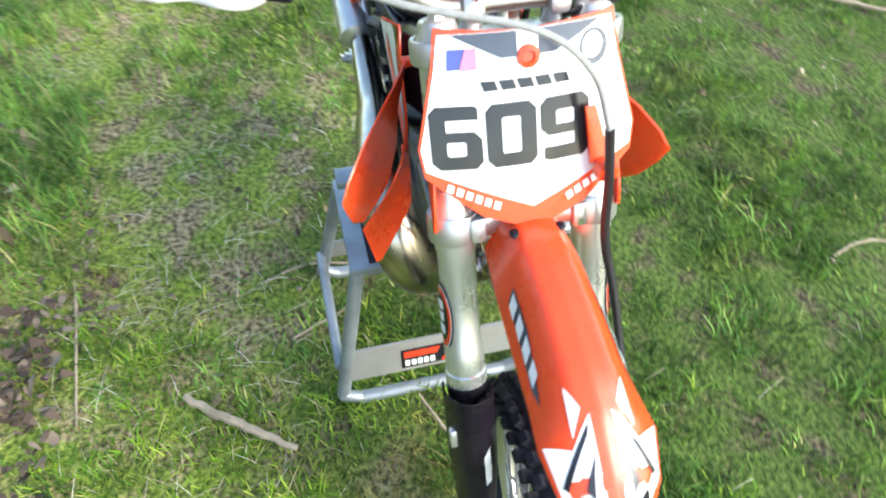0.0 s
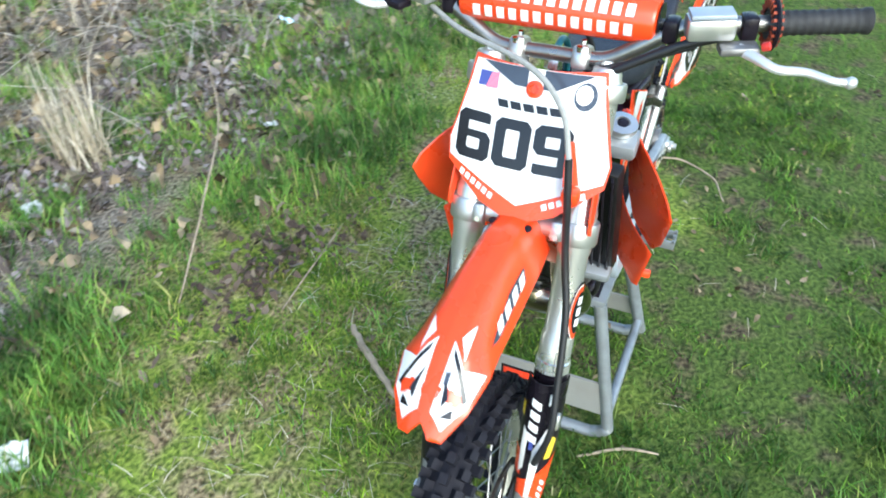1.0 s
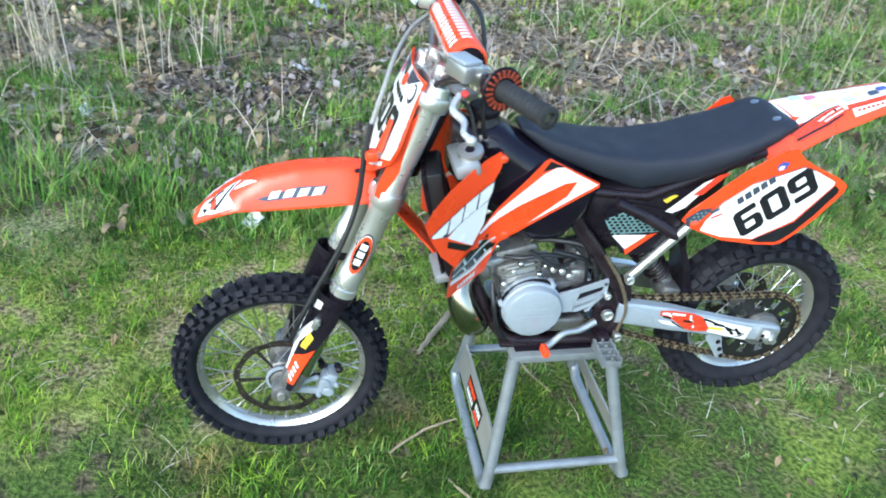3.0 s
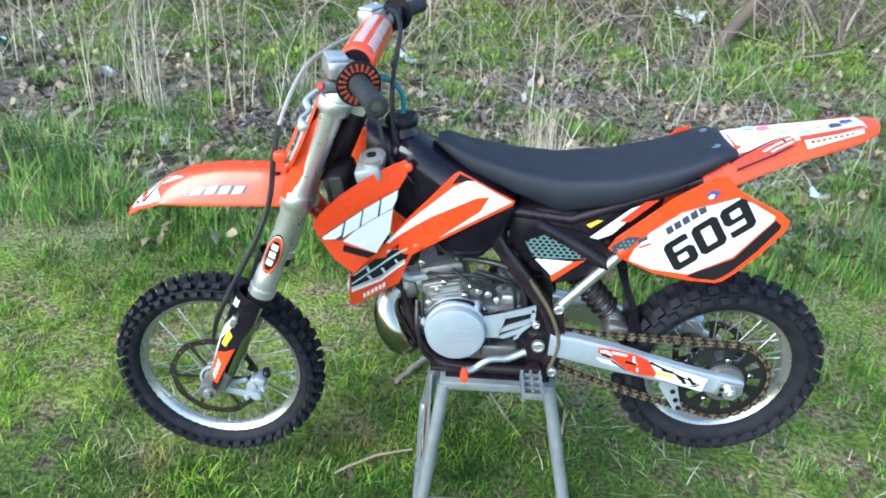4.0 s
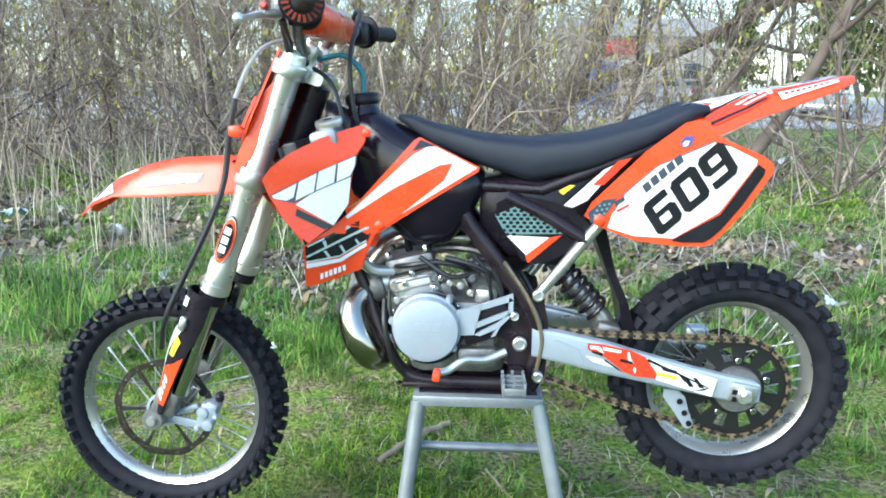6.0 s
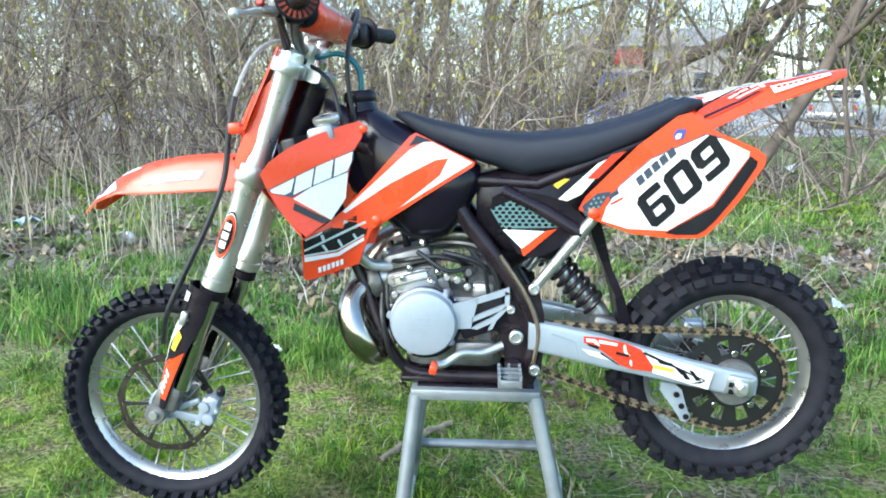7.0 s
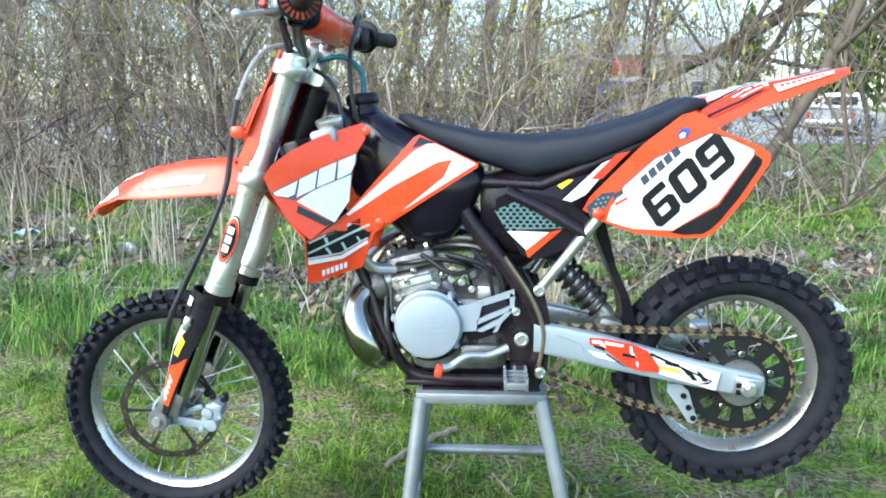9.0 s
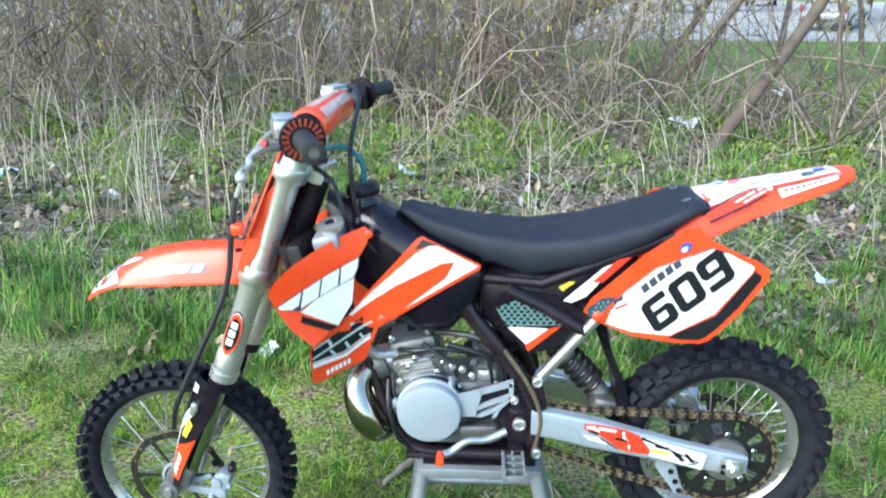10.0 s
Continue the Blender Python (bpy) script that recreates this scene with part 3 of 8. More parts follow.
for s in (-1, 1):
    p0, p1 = bar_pt(s * 0.285), bar_pt(s * 0.396)
    d = (p1 - p0).normalized()
    length = (p1 - p0).length
    prof = [(0.0165, 0.0)]
    for k in range(10):
        h = 0.006 + k * (length - 0.012) / 10
        prof += [(0.0165, h), (0.0155, h + 0.0035), (0.0155, h + 0.0065), (0.0165, h + 0.009)]
    prof += [(0.0175, length - 0.004), (0.0175, length), (0.0145, length + 0.002), (0.0085, length + 0.002), (0.008, length - 0.01)]
    grip = part("grip", lathe(prof, p0, d, 24), GRIP, handlebar, "black ribbed rubber grip", STEER)
    part("grip_flange", lathe([(0.017, -0.006), (0.034, -0.005), (0.036, -0.002), (0.034, 0.0), (0.018, 0.001)], p0, d, 32), BLACK, grip, "round grip flange", STEER)
    if s < 0:
        donut = part("donut", lathe([(0.018, -0.008), (0.03, -0.008), (0.0315, -0.006), (0.0315, 0.002), (0.018, 0.002)], p0, d, 28), BLACK, grip, "ribbed foam grip guard", STEER)
        for k in range(20):
            a = 2 * math.pi * k / 20
            u = d.orthogonal().normalized()
            w = d.cross(u)
            q = math.cos(a) * u + math.sin(a) * w
            part("rib", block(p0 - d * 0.003 + q * 0.026, (0.0112, 0.004, 0.013), 0, Matrix((q, d.cross(q), d)).transposed()), DONUT, grip, "", STEER)
    # Perch, reservoir and lever
    c0 = bar_pt(s * 0.212)
    perch = part("lever_perch", lathe([(0.016, -0.02), (0.018, -0.017), (0.018, 0.017), (0.016, 0.02)], c0, d, 20), ALLOY if s < 0 else CAST, handlebar, "alloy lever perch with a fluid reservoir", STEER)
    turn = Matrix((d, Vector((0, 0, 1)).cross(d).normalized(), Vector((0, 0, 1)))).transposed()
    part("reservoir", block(c0 + Vector((-0.024, 0, 0.008)), (0.062, 0.036, 0.03), 0.006, turn), ALLOY, perch, "cast alloy reservoir", STEER)
    part("reservoir_lid", block(c0 + Vector((-0.024, 0, 0.0255)), (0.056, 0.032, 0.006), 0.0015, turn), COVER, perch, "grey reservoir lid", STEER)
    pv = c0 + Vector((-0.03, s * 0.04, -0.014))
    part("pivot", block(pv, (0.05, 0.028, 0.012), 0.004, turn), CAST if s < 0 else BLACK, perch, "", STEER)
    tip = Vector((-0.255, -0.39, 1.098)) if s < 0 else Vector((-0.25, 0.376, 1.132))
    lever = curve_pts([pv, pv + Vector((-0.014, s * 0.025, -0.003)), pv.lerp(tip, 0.38) + Vector((-0.02, 0, -0.002)), pv.lerp(tip, 0.62) + Vector((-0.006, 0, -0.001)), pv.lerp(tip, 0.85) + Vector((-0.009, 0, 0)), tip], 5)
    blade = tube(lever, [0.008, 0.007, 0.006, 0.0055, 0.005, 0.005], 10, squash=0.75)
    bmesh.ops.create_icosphere(blade, subdivisions=2, radius=0.0082, matrix=Matrix.Translation(tip))
    part("lever", blade, LEVER, perch, "bright bare alloy lever", STEER)
    if s < 0:
        part("adjuster", lathe([(0.005, 0), (0.006, 0.002), (0.006, 0.009), (0.004, 0.011)], pv + Vector((-0.004, -0.028, 0.008)), (0, -1, 0.3), 12), RED, perch, "red adjuster", STEER)
    if s > 0:
        part("throttle_housing", block(bar_pt(0.262) + Vector((-0.004, 0, -0.004)), (0.05, 0.05, 0.054), 0.014, turn), BLACK, handlebar, "black throttle housing", STEER)
    else:
        part("switch", block(bar_pt(-0.256) + Vector((-0.004, 0, -0.002)), (0.022, 0.03, 0.034), 0.006, turn), BLACK, handlebar, "black kill switch", STEER)

# Front number board.


def board_at(y, z, off=0.0):
    return Vector((-0.305 + 0.4475 * (z - 1.043) + 0.9 * y * y - off, y, z + 0.4 * off))


board_outline = [(0.0, 1.068), (0.05, 1.071), (0.098, 1.075), (0.105, 1.035), (0.118, 0.985), (0.126, 0.955), (0.122, 0.925), (0.06, 0.88), (0.018, 0.866), (0.01, 0.856), (-0.01, 0.856), (-0.018, 0.866),
                 (-0.06, 0.88), (-0.122, 0.925), (-0.126, 0.955), (-0.118, 0.985), (-0.105, 1.035), (-0.098, 1.075), (-0.05, 1.071)]
board = part("number_board", sheet([board_outline], board_at, 0.004, 0.03, (1, 0, -0.4)), ORANGE, bike, "white front number board with an orange border and black race numerals", STEER)
white_face = [(0.095, 1.069), (0.102, 1.034), (0.115, 0.985), (0.1235, 0.955), (0.12, 0.932), (0.0, 0.886), (-0.12, 0.932), (-0.1235, 0.955), (-0.115, 0.985), (-0.102, 1.034), (-0.095, 1.069)]
part("sticker", sheet([white_face], lambda y, z: board_at(y, z, 0.001), 0, 0.03), WHITE, board, "white vinyl face", STEER)
part("sticker", sheet([[(0.083, 1.0685), (0.012, 1.0685), (0.012, 1.044), (0.03, 1.044)], [(-0.083, 1.0685), (-0.03, 1.044), (-0.012, 1.044), (-0.012, 1.0685)]],
                      lambda y, z: board_at(y, z, 0.0018), 0, 0.03), DECAL_SLATE, board, "dark slate corner sticker", STEER)
for figure in numerals((0.112, 0.934), (-0.18, 0.0), (0.0, 0.066), 0.315, 0.028):
    part("race_numeral", sheet(figure, lambda y, z: board_at(y, z, 0.002), 0, 0.03), DECAL_BLACK, board, "black race numeral", STEER)
for o in bars((0.05, 1.013), (-0.1, 0.0), (0.004, 0.010), 5, 0.2):
    part("lettering_bar", sheet([o], lambda y, z: board_at(y, z, 0.002), 0, 0.03), DECAL_BLACK, board, "", STEER)
part("sticker", sheet([[(0.088, 1.035), (0.058, 1.036), (0.058, 1.055), (0.086, 1.055)]], lambda y, z: board_at(y, z, 0.002), 0, 0.03), DECAL_BLUE, board, "small blue and pink sticker", STEER)
part("sticker", sheet([[(0.075, 1.034), (0.056, 1.035), (0.056, 1.056), (0.068, 1.054)]], lambda y, z: board_at(y, z, 0.0028), 0, 0.03), DECAL_PINK, board, "", STEER)
part("sticker", sheet([[(-0.074 + 0.016 * math.cos(a), 1.042 + 0.018 * math.sin(a)) for a in np.linspace(0, 6.28, 17)[:-1]]], lambda y, z: board_at(y, z, 0.002), 0, 0.03), DECAL_SLATE, board, "round dark badge", STEER)
part("sticker", sheet([[(-0.072 + 0.012 * math.cos(a), 1.044 + 0.013 * math.sin(a)) for a in np.linspace(0, 6.28, 13)[:-1]]], lambda y, z: board_at(y, z, 0.0028), 0, 0.03), WHITE, board, "", STEER)
for s in (-1, 1):
    part("sticker", sheet(bars((s * 0.1, 0.911), (-s * 0.062, -0.026), (-s * 0.003, 0.008), 6, 0.3), lambda y, z: board_at(y, z, 0.0015), 0, 0.03), WHITE, board, "", STEER)
part("mount_bolt", lathe([(0.011, -0.002), (0.013, 0.0), (0.012, 0.004), (0.007, 0.005), (0.006, 0.002)], board_at(0, 1.043), (-1, 0, 0.4475), 20), ORANGE, board, "orange rubber mount", STEER)
part("hose_guide", block(board_at(-0.082, 0.918, 0.018), (0.024, 0.026, 0.022), 0.006), ORANGE, board, "orange hose guide", STEER)
part("hose_guide", sheet([[(-0.06, 0.985), (-0.072, 0.985), (-0.088, 0.93), (-0.066, 0.925)]], lambda y, z: board_at(y, z, 0.007), 0.005, 0.03), ORANGE, board, "orange hose guide", STEER)
for s in (-1, 1):
    part("side_wing", sheet([rounded([(-0.3, 1.02), (-0.262, 1.01), (-0.355, 0.845), (-0.372, 0.86), (-0.336, 0.935)], 1)], lambda x, z, s=s: Vector((x, s * (0.108 + 0.1 * (0.95 - z) * 0.6), z)), 0.003, 0.03), ORANGE, board,
         "orange side wing of the board", STEER)

# Hoses and cables
part("brake_hose", tube(curve_pts([(-0.24, 0.19, 1.115), (-0.285, 0.12, 1.105), (-0.328, 0.0, 1.088), (-0.352, -0.056, 1.045), (-0.374, -0.076, 0.985)], 6), 0.0042, 8), GREYHOSE, bike, "grey braided brake hose", STEER)
part("brake_hose", tube(curve_pts([(-0.374, -0.076, 0.985), (-0.386, -0.082, 0.92), (-0.398, -0.088, 0.83), (-0.43, -0.105, 0.74), (-0.485, -0.115, 0.63), (-0.515, -0.118, 0.565), (-0.535, -0.1, 0.5)], 6), 0.0058, 10), HOSE, bike,
     "black brake hose running down the fork", STEER)
part("clutch_cable", tube(curve_pts([(-0.25, -0.2, 1.115), (-0.255, -0.13, 1.085), (-0.262, -0.06, 1.06), (-0.2, -0.06, 1.02), (-0.175, -0.07, 0.95), (-0.16, -0.06, 0.88)], 6), 0.004, 8), HOSE, bike, "black cable")
part("throttle_cable", tube(curve_pts([(-0.215, 0.25, 1.115), (-0.19, 0.18, 1.16), (-0.16, 0.06, 1.15), (-0.165, -0.035, 1.07), (-0.16, -0.045, 0.98), (-0.14, -0.04, 0.91)], 6), 0.0045, 8), HOSE, bike, "black cable")
part("breather_hose", tube(curve_pts([(-0.145, 0.0, 0.995), (-0.15, 0.0, 1.04), (-0.185, 0.0, 1.068), (-0.235, 0.0, 1.06)], 6), 0.0055, 10), TEALHOSE, bike, "teal rubber breather hose")
cant = Matrix.Rotation(radians(20), 3, "Y")
caliper = block(FRONT_AXLE + Vector((0.1, -0.066, -0.002)), (0.036, 0.036, 0.06), 0.009, cant)
block(FRONT_AXLE + Vector((0.112, -0.062, 0.02)), (0.026, 0.044, 0.022), 0.007, cant, caliper)
block(FRONT_AXLE + Vector((0.05, -0.078, -0.012)), (0.09, 0.008, 0.018), 0.003, Matrix.Rotation(radians(10), 3, "Y"), caliper)
block(FRONT_AXLE + Vector((0.06, -0.074, 0.012)), (0.05, 0.008, 0.012), 0.003, Matrix.Rotation(radians(-22), 3, "Y"), caliper)
for dx, dz, r in ((0.096, 0.01, 0.012), (0.104, -0.016, 0.012), (0.082, -0.024, 0.006), (0.122, 0.002, 0.005)):
    lathe([(r, -0.006), (r * 1.08, 0.0), (r * 0.9, 0.004), (r * 0.4, 0.005)], FRONT_AXLE + Vector((dx, -0.085, dz)), (0, -1, 0), 14, caliper)
banjo = lathe([(0.008, -0.012), (0.009, 0.0), (0.009, 0.008), (0.005, 0.012)], FRONT_AXLE + Vector((0.128, -0.07, 0.04)), (0.3, -1, 0), 12)
part("brake_union", banjo, BLACK, bike, "black brake hose union", STEER)
part("disc_carrier", lathe([(0.03, -0.004), (0.036, -0.003), (0.036, 0.003), (0.03, 0.004)], FRONT_AXLE + Vector((0, -0.052, 0)), (0, 1, 0), 32, closed=True), COVER, front, "grey alloy disc carrier", STEER)
part("brake_caliper", caliper, COVER, bike, "cast alloy front brake caliper", STEER)
part("bolt", lathe([(0.008, -0.004), (0.009, 0), (0.008, 0.006)], FRONT_AXLE + Vector((0.09, -0.06, 0.045)), (0, -1, 0), 10), BLACK, bike, "", STEER)

# Front mudguard: an arched shell from between the legs to a tapered tip.
FX = [-0.36, -0.42, -0.51, -0.58, -0.63, -0.678, -0.72]
FZ = [0.862, 0.868, 0.862, 0.848, 0.826, 0.793, 0.752]
FW = [0.052, 0.057, 0.059, 0.06, 0.064, 0.054, 0.028]
FD = [0.055, 0.062, 0.062, 0.052, 0.03, 0.016, 0.006]


def guard_pt(x, u, off=0.0):
    t = -x
    xs = [-q for q in FX]
    z, w, d = (float(np.interp(t, xs, a)) for a in (FZ, FW, FD))
    crown = 0.006 * (1 - abs(u)) if abs(u) < 0.4 else 0.0036 * (1 - (abs(u) - 0.4) / 0.6)
    drop = d * max(0.0, (abs(u) - 0.35) / 0.65) ** 1.6
    n = Vector((-0.1, 0.8 * u, 0.7)).normalized()
    return Vector((x, u * w, z + crown - drop)) + n * off


def guard_sheet(outlines, off, thick=0.0, step=0.03):
    return sheet([[(a, b * 0.2) for a, b in o] for o in outlines], lambda a, b: guard_pt(a, b / 0.2, off), thick, step, (0, 0, -1))


rim_line = [(-0.36, -1), (-0.42, -1), (-0.51, -1), (-0.58, -1), (-0.63, -1), (-0.678, -1), (-0.715, -1), (-0.72, -0.5), (-0.708, 0), (-0.72, 0.5), (-0.715, 1), (-0.678, 1), (-0.63, 1), (-0.58, 1), (-0.51, 1), (-0.42, 1), (-0.36, 1)]
mudguard = part("front_mudguard", guard_sheet([rim_line], 0.0, 0.003, 0.014), ORANGE, bike, "glossy orange front mudguard with white stickers", STEER)
for s in (-1, 1):
    part("sticker", guard_sheet([[(-0.452, s * 0.74), (-0.46, s * 0.86), (-0.57, s * 0.89), (-0.592, s * 0.84), (-0.51, s * 0.73)]], 0.0012), DECAL_SLATE, mudguard, "black-edged white side sticker", STEER)
    for x0 in (-0.458, -0.486, -0.514, -0.542):
        part("sticker", guard_sheet([[(x0, s * 0.755), (x0 - 0.008, s * 0.86), (x0 - 0.027, s * 0.87), (x0 - 0.019, s * 0.762)]], 0.002), WHITE, mudguard, "", STEER)
    part("sticker", guard_sheet([[(-0.618, s * 0.18), (-0.645, s * 0.55), (-0.63, s * 0.93), (-0.675, s * 0.93), (-0.708, s * 0.75), (-0.697, s * 0.2)],
                                 [(-0.588, s * 0.5), (-0.612, s * 0.3), (-0.636, s * 0.5)]], 0.0012), WHITE, mudguard, "white tip sticker", STEER)
    part("sticker", guard_sheet([[(-0.626, s * 0.22), (-0.636, s * 0.27), (-0.675, s * 0.8), (-0.67, s * 0.86)], [(-0.65, s * 0.2), (-0.69, s * 0.42), (-0.68, s * 0.5)],
                                 [(-0.685, s * 0.7), (-0.698, s * 0.5), (-0.693, s * 0.8)]], 0.002), DECAL_BLACK, mudguard, "", STEER)
part("sticker", guard_sheet([[(-0.652, -0.34), (-0.656, -0.24), (-0.668, -0.26), (-0.666, -0.36)]], 0.0028), DECAL_SLATE, mudguard, "", STEER)
for s in (-1, 1):
    part("bolt", lathe([(0.006, 0), (0.007, 0.003), (0.004, 0.005)], guard_pt(-0.395, s * 0.5, 0.0), (-0.2, 0, 1), 10), BLACK, mudguard, "", STEER)

flap = []
for x, z, w in ((-0.35, 0.832, 0.046), (-0.305, 0.782, 0.048), (-0.25, 0.714, 0.044), (-0.212, 0.664, 0.036), (-0.192, 0.636, 0.024)):
    out, ring = Vector((0.78, 0, 0.63)), []
    for off in (0.0, 0.004):
        side = [Vector((x, u * w, z)) - out * (off + 0.02 * max(0.0, abs(u) - 0.55) ** 1.2) for u in np.linspace(-1, 1, 9)]
        ring += side if off else side[::-1]
    flap.append([tuple(p) for p in ring])
part("rear_flap", loft(flap), ORANGE, mudguard, "orange rear flap of the mudguard behind the fork", STEER)

# Frame, engine and bodywork


def section(x, hw, z0, z1, n=20, power=3.5, top_flat=1.0):
    """A rounded-box loop across the bike at x."""
    out = []
    for k in range(n):
        a = 2 * math.pi * k / n
        c, s = math.cos(a), math.sin(a)
        y = hw * math.copysign(abs(c) ** (2 / power), c)
        z = (z0 + z1) / 2 + (z1 - z0) / 2 * math.copysign(abs(s) ** (2 / power), s)
        out.append((x, y, z))
    return out


def run(keys, n):
    """Section values along x, made denser."""
    xs = np.linspace(keys[0][0], keys[-1][0], n)
    return [[float(x)] + [float(np.interp(x, [k[0] for k in keys], [k[i] for k in keys])) for i in range(1, len(keys[0]))] for x in xs]


seat_keys = [(-0.074, 0.028, 0.948, 0.958), (-0.06, 0.042, 0.938, 0.962), (-0.01, 0.058, 0.903, 0.944), (0.088, 0.08, 0.865, 0.925), (0.177, 0.092, 0.836, 0.918), (0.286, 0.097, 0.86, 0.929),
             (0.392, 0.095, 0.905, 0.957), (0.455, 0.088, 0.945, 0.983), (0.487, 0.078, 0.965, 0.992), (0.499, 0.07, 0.97, 0.986)]
seat = part("seat", loft([section(x, w, z0, z1, 24, 4.0) for x, w, z0, z1 in run(seat_keys, 26)]), VINYL, bike, "long black textured vinyl seat", None, 60)
for s in (-1, 1):
    part("seat_bolt", lathe([(0.007, -0.001), (0.009, 0.0015), (0.005, 0.003)], (0.462, s * 0.045, 0.9845), (-0.35, 0, 1), 12), CHROME, seat)

tank_keys = [(-0.178, 0.03, 0.83, 0.955), (-0.165, 0.05, 0.8, 0.962), (-0.12, 0.068, 0.77, 0.966), (-0.07, 0.08, 0.72, 0.94), (-0.03, 0.094, 0.703, 0.92), (0.025, 0.098, 0.71, 0.9), (0.065, 0.092, 0.76, 0.875), (0.092, 0.07, 0.82, 0.855)]
tank = part("fuel_tank", loft([section(x, w, z0, z1, 24, 3.2) for x, w, z0, z1 in run(tank_keys, 18)]), TANK, bike, "glossy black plastic fuel tank", None, 60)
part("filler_neck", lathe([(0.036, -0.03), (0.033, -0.008), (0.029, 0.0), (0.029, 0.006)], (-0.147, 0, 0.972), (-0.1, 0, 1), 24), TANK, tank)
cap = lathe([(0.031, 0.004), (0.033, 0.008), (0.033, 0.02), (0.028, 0.026), (0.01, 0.027)], (-0.147, 0, 0.972), (-0.1, 0, 1), 30)
part("fuel_cap", cap, BLACK, tank, "round black fuel cap")

# Radiator with its cap
RAD, RADM = Vector((-0.228, -0.08, 0.79)), Matrix.Rotation(radians(-14), 3, "Y") @ Matrix.Rotation(radians(-8), 3, "Z")
rad = part("radiator", block(RAD, (0.03, 0.1, 0.25), 0.006, RADM), RADIATOR, bike, "black radiator behind upright guard slats")
for k in range(7):
    part("slat", block(RAD + RADM @ Vector((-0.019, -0.042 + k * 0.014, 0)), (0.012, 0.004, 0.24), 0.001, RADM @ Matrix.Rotation(radians(24), 3, "Z")), BLACK, rad)
part("header_tank", block((-0.2, -0.085, 0.918), (0.05, 0.105, 0.03), 0.008, Matrix.Rotation(radians(-14), 3, "Y")), TANKGREY, rad, "grey radiator header tank")
part("lower_tank", block((-0.226, -0.083, 0.668), (0.036, 0.09, 0.022), 0.007, Matrix.Rotation(radians(-14), 3, "Y")), TANKGREY, rad, "grey radiator lower tank")
part("cap_centre", lathe([(0.002, 0.0), (0.009, 0.0), (0.009, 0.002), (0.002, 0.003)], (-0.1955, -0.1085, 0.9505), (-0.2, -0.2, 1), 16), BLACK, rad)
part("radiator_cap", lathe([(0.014, -0.016), (0.024, -0.012), (0.026, -0.004), (0.025, 0.001), (0.012, 0.003), (0.011, -0.002), (0.002, -0.002)], (-0.195, -0.108, 0.95), (-0.2, -0.2, 1), 12), ALLOY, rad, "ridged alloy radiator cap")
part("head_tube", lathe([(0.026, 0.03), (0.03, 0.034), (0.03, 0.2), (0.026, 0.204)], leg(0, 0, -0.033), DOWN, 24), FRAME, bike, "dark painted steering head")
part("head_gusset", loft([section(-0.215, 0.03, 0.86, 0.985, 16), section(-0.18, 0.045, 0.82, 0.97, 16), section(-0.13, 0.05, 0.79, 0.93, 16)]), FRAME, bike, "dark painted frame gusset")

for s in (-1, 1):
    part("frame_tube", tube(curve_pts([(-0.2, s * 0.03, 0.93), (-0.1, s * 0.055, 0.87), (0.03, s * 0.07, 0.80), (0.07, s * 0.074, 0.75), (0.125, s * 0.078, 0.68), (0.178, s * 0.08, 0.605), (0.202, s * 0.082, 0.545), (0.196, s * 0.08, 0.48), (0.175, s * 0.075, 0.44)], 5), 0.0165, 14), FRAME, bike, "dark painted main frame tube")
    if s < 0:
        part("worn_edge", tube(curve_pts([(0.132, s * 0.094, 0.69), (0.182, s * 0.097, 0.615), (0.208, s * 0.099, 0.545), (0.201, s * 0.096, 0.475)], 6), 0.0045, 8), BRONZE, bike, "frame edge worn to bare metal")
    part("frame_rail", tube(curve_pts([(-0.225, s * 0.015, 0.84), (-0.185, s * 0.02, 0.72), (-0.135, s * 0.03, 0.6), (-0.1, s * 0.045, 0.51), (-0.06, s * 0.055, 0.45), (0.0, s * 0.06, 0.434), (0.19, s * 0.065, 0.434)], 5), 0.0115, 12), FRAME, bike, "dark painted lower frame rail")
    part("subframe_strut", tube([(0.196, s * 0.09, 0.622), (0.305, s * 0.098, 0.765)], 0.0105, 12), ALLOY, bike, "bare alloy subframe strut")
    part("seat_rail", tube([(0.075, s * 0.06, 0.83), (0.2, s * 0.075, 0.825), (0.44, s * 0.075, 0.925)], 0.0115, 10), FRAME, bike, "dark painted seat rail")
    part("brace_tube", tube([(0.135, s * 0.082, 0.815), (0.21, s * 0.09, 0.78), (0.285, s * 0.095, 0.735)], 0.014, 10, squash=0.8), FRAME, bike, "dark painted brace tube")
    for p, r in (((0.198, 0.627), 0.011), ((0.203, 0.463), 0.011), ((0.166, 0.53), 0.014), ((0.155, 0.585), 0.008)):
        part("frame_bolt", lathe([(r, -0.006), (r, 0.004), (r * 0.7, 0.006), (r * 0.6, 0.003), (r * 0.2, 0.003)], (p[0], s * 0.102, p[1]), (0, s, 0), 12), ALLOY, bike)
    part("pivot_plate", sheet([rounded([(0.13, 0.6), (0.205, 0.64), (0.225, 0.55), (0.215, 0.43), (0.16, 0.42), (0.14, 0.5)], 1)], lambda x, z, s=s: Vector((x, s * 0.088, z)), 0.006, 0.05), FRAME, bike, "dark painted pivot plate")
part("skid_plate", block((0.06, 0, 0.426), (0.25, 0.14, 0.012), 0.004), FRAME, bike, "dark skid plate resting on the stand")
part("airbox", loft([section(x, w, z0, z1, 16, 5) for x, w, z0, z1 in ((0.085, 0.06, 0.74, 0.84), (0.14, 0.08, 0.69, 0.85), (0.24, 0.085, 0.67, 0.86), (0.31, 0.075, 0.75, 0.88), (0.38, 0.06, 0.82, 0.92))]), BLACK, bike, "black plastic airbox")

# Airbox cover graphics


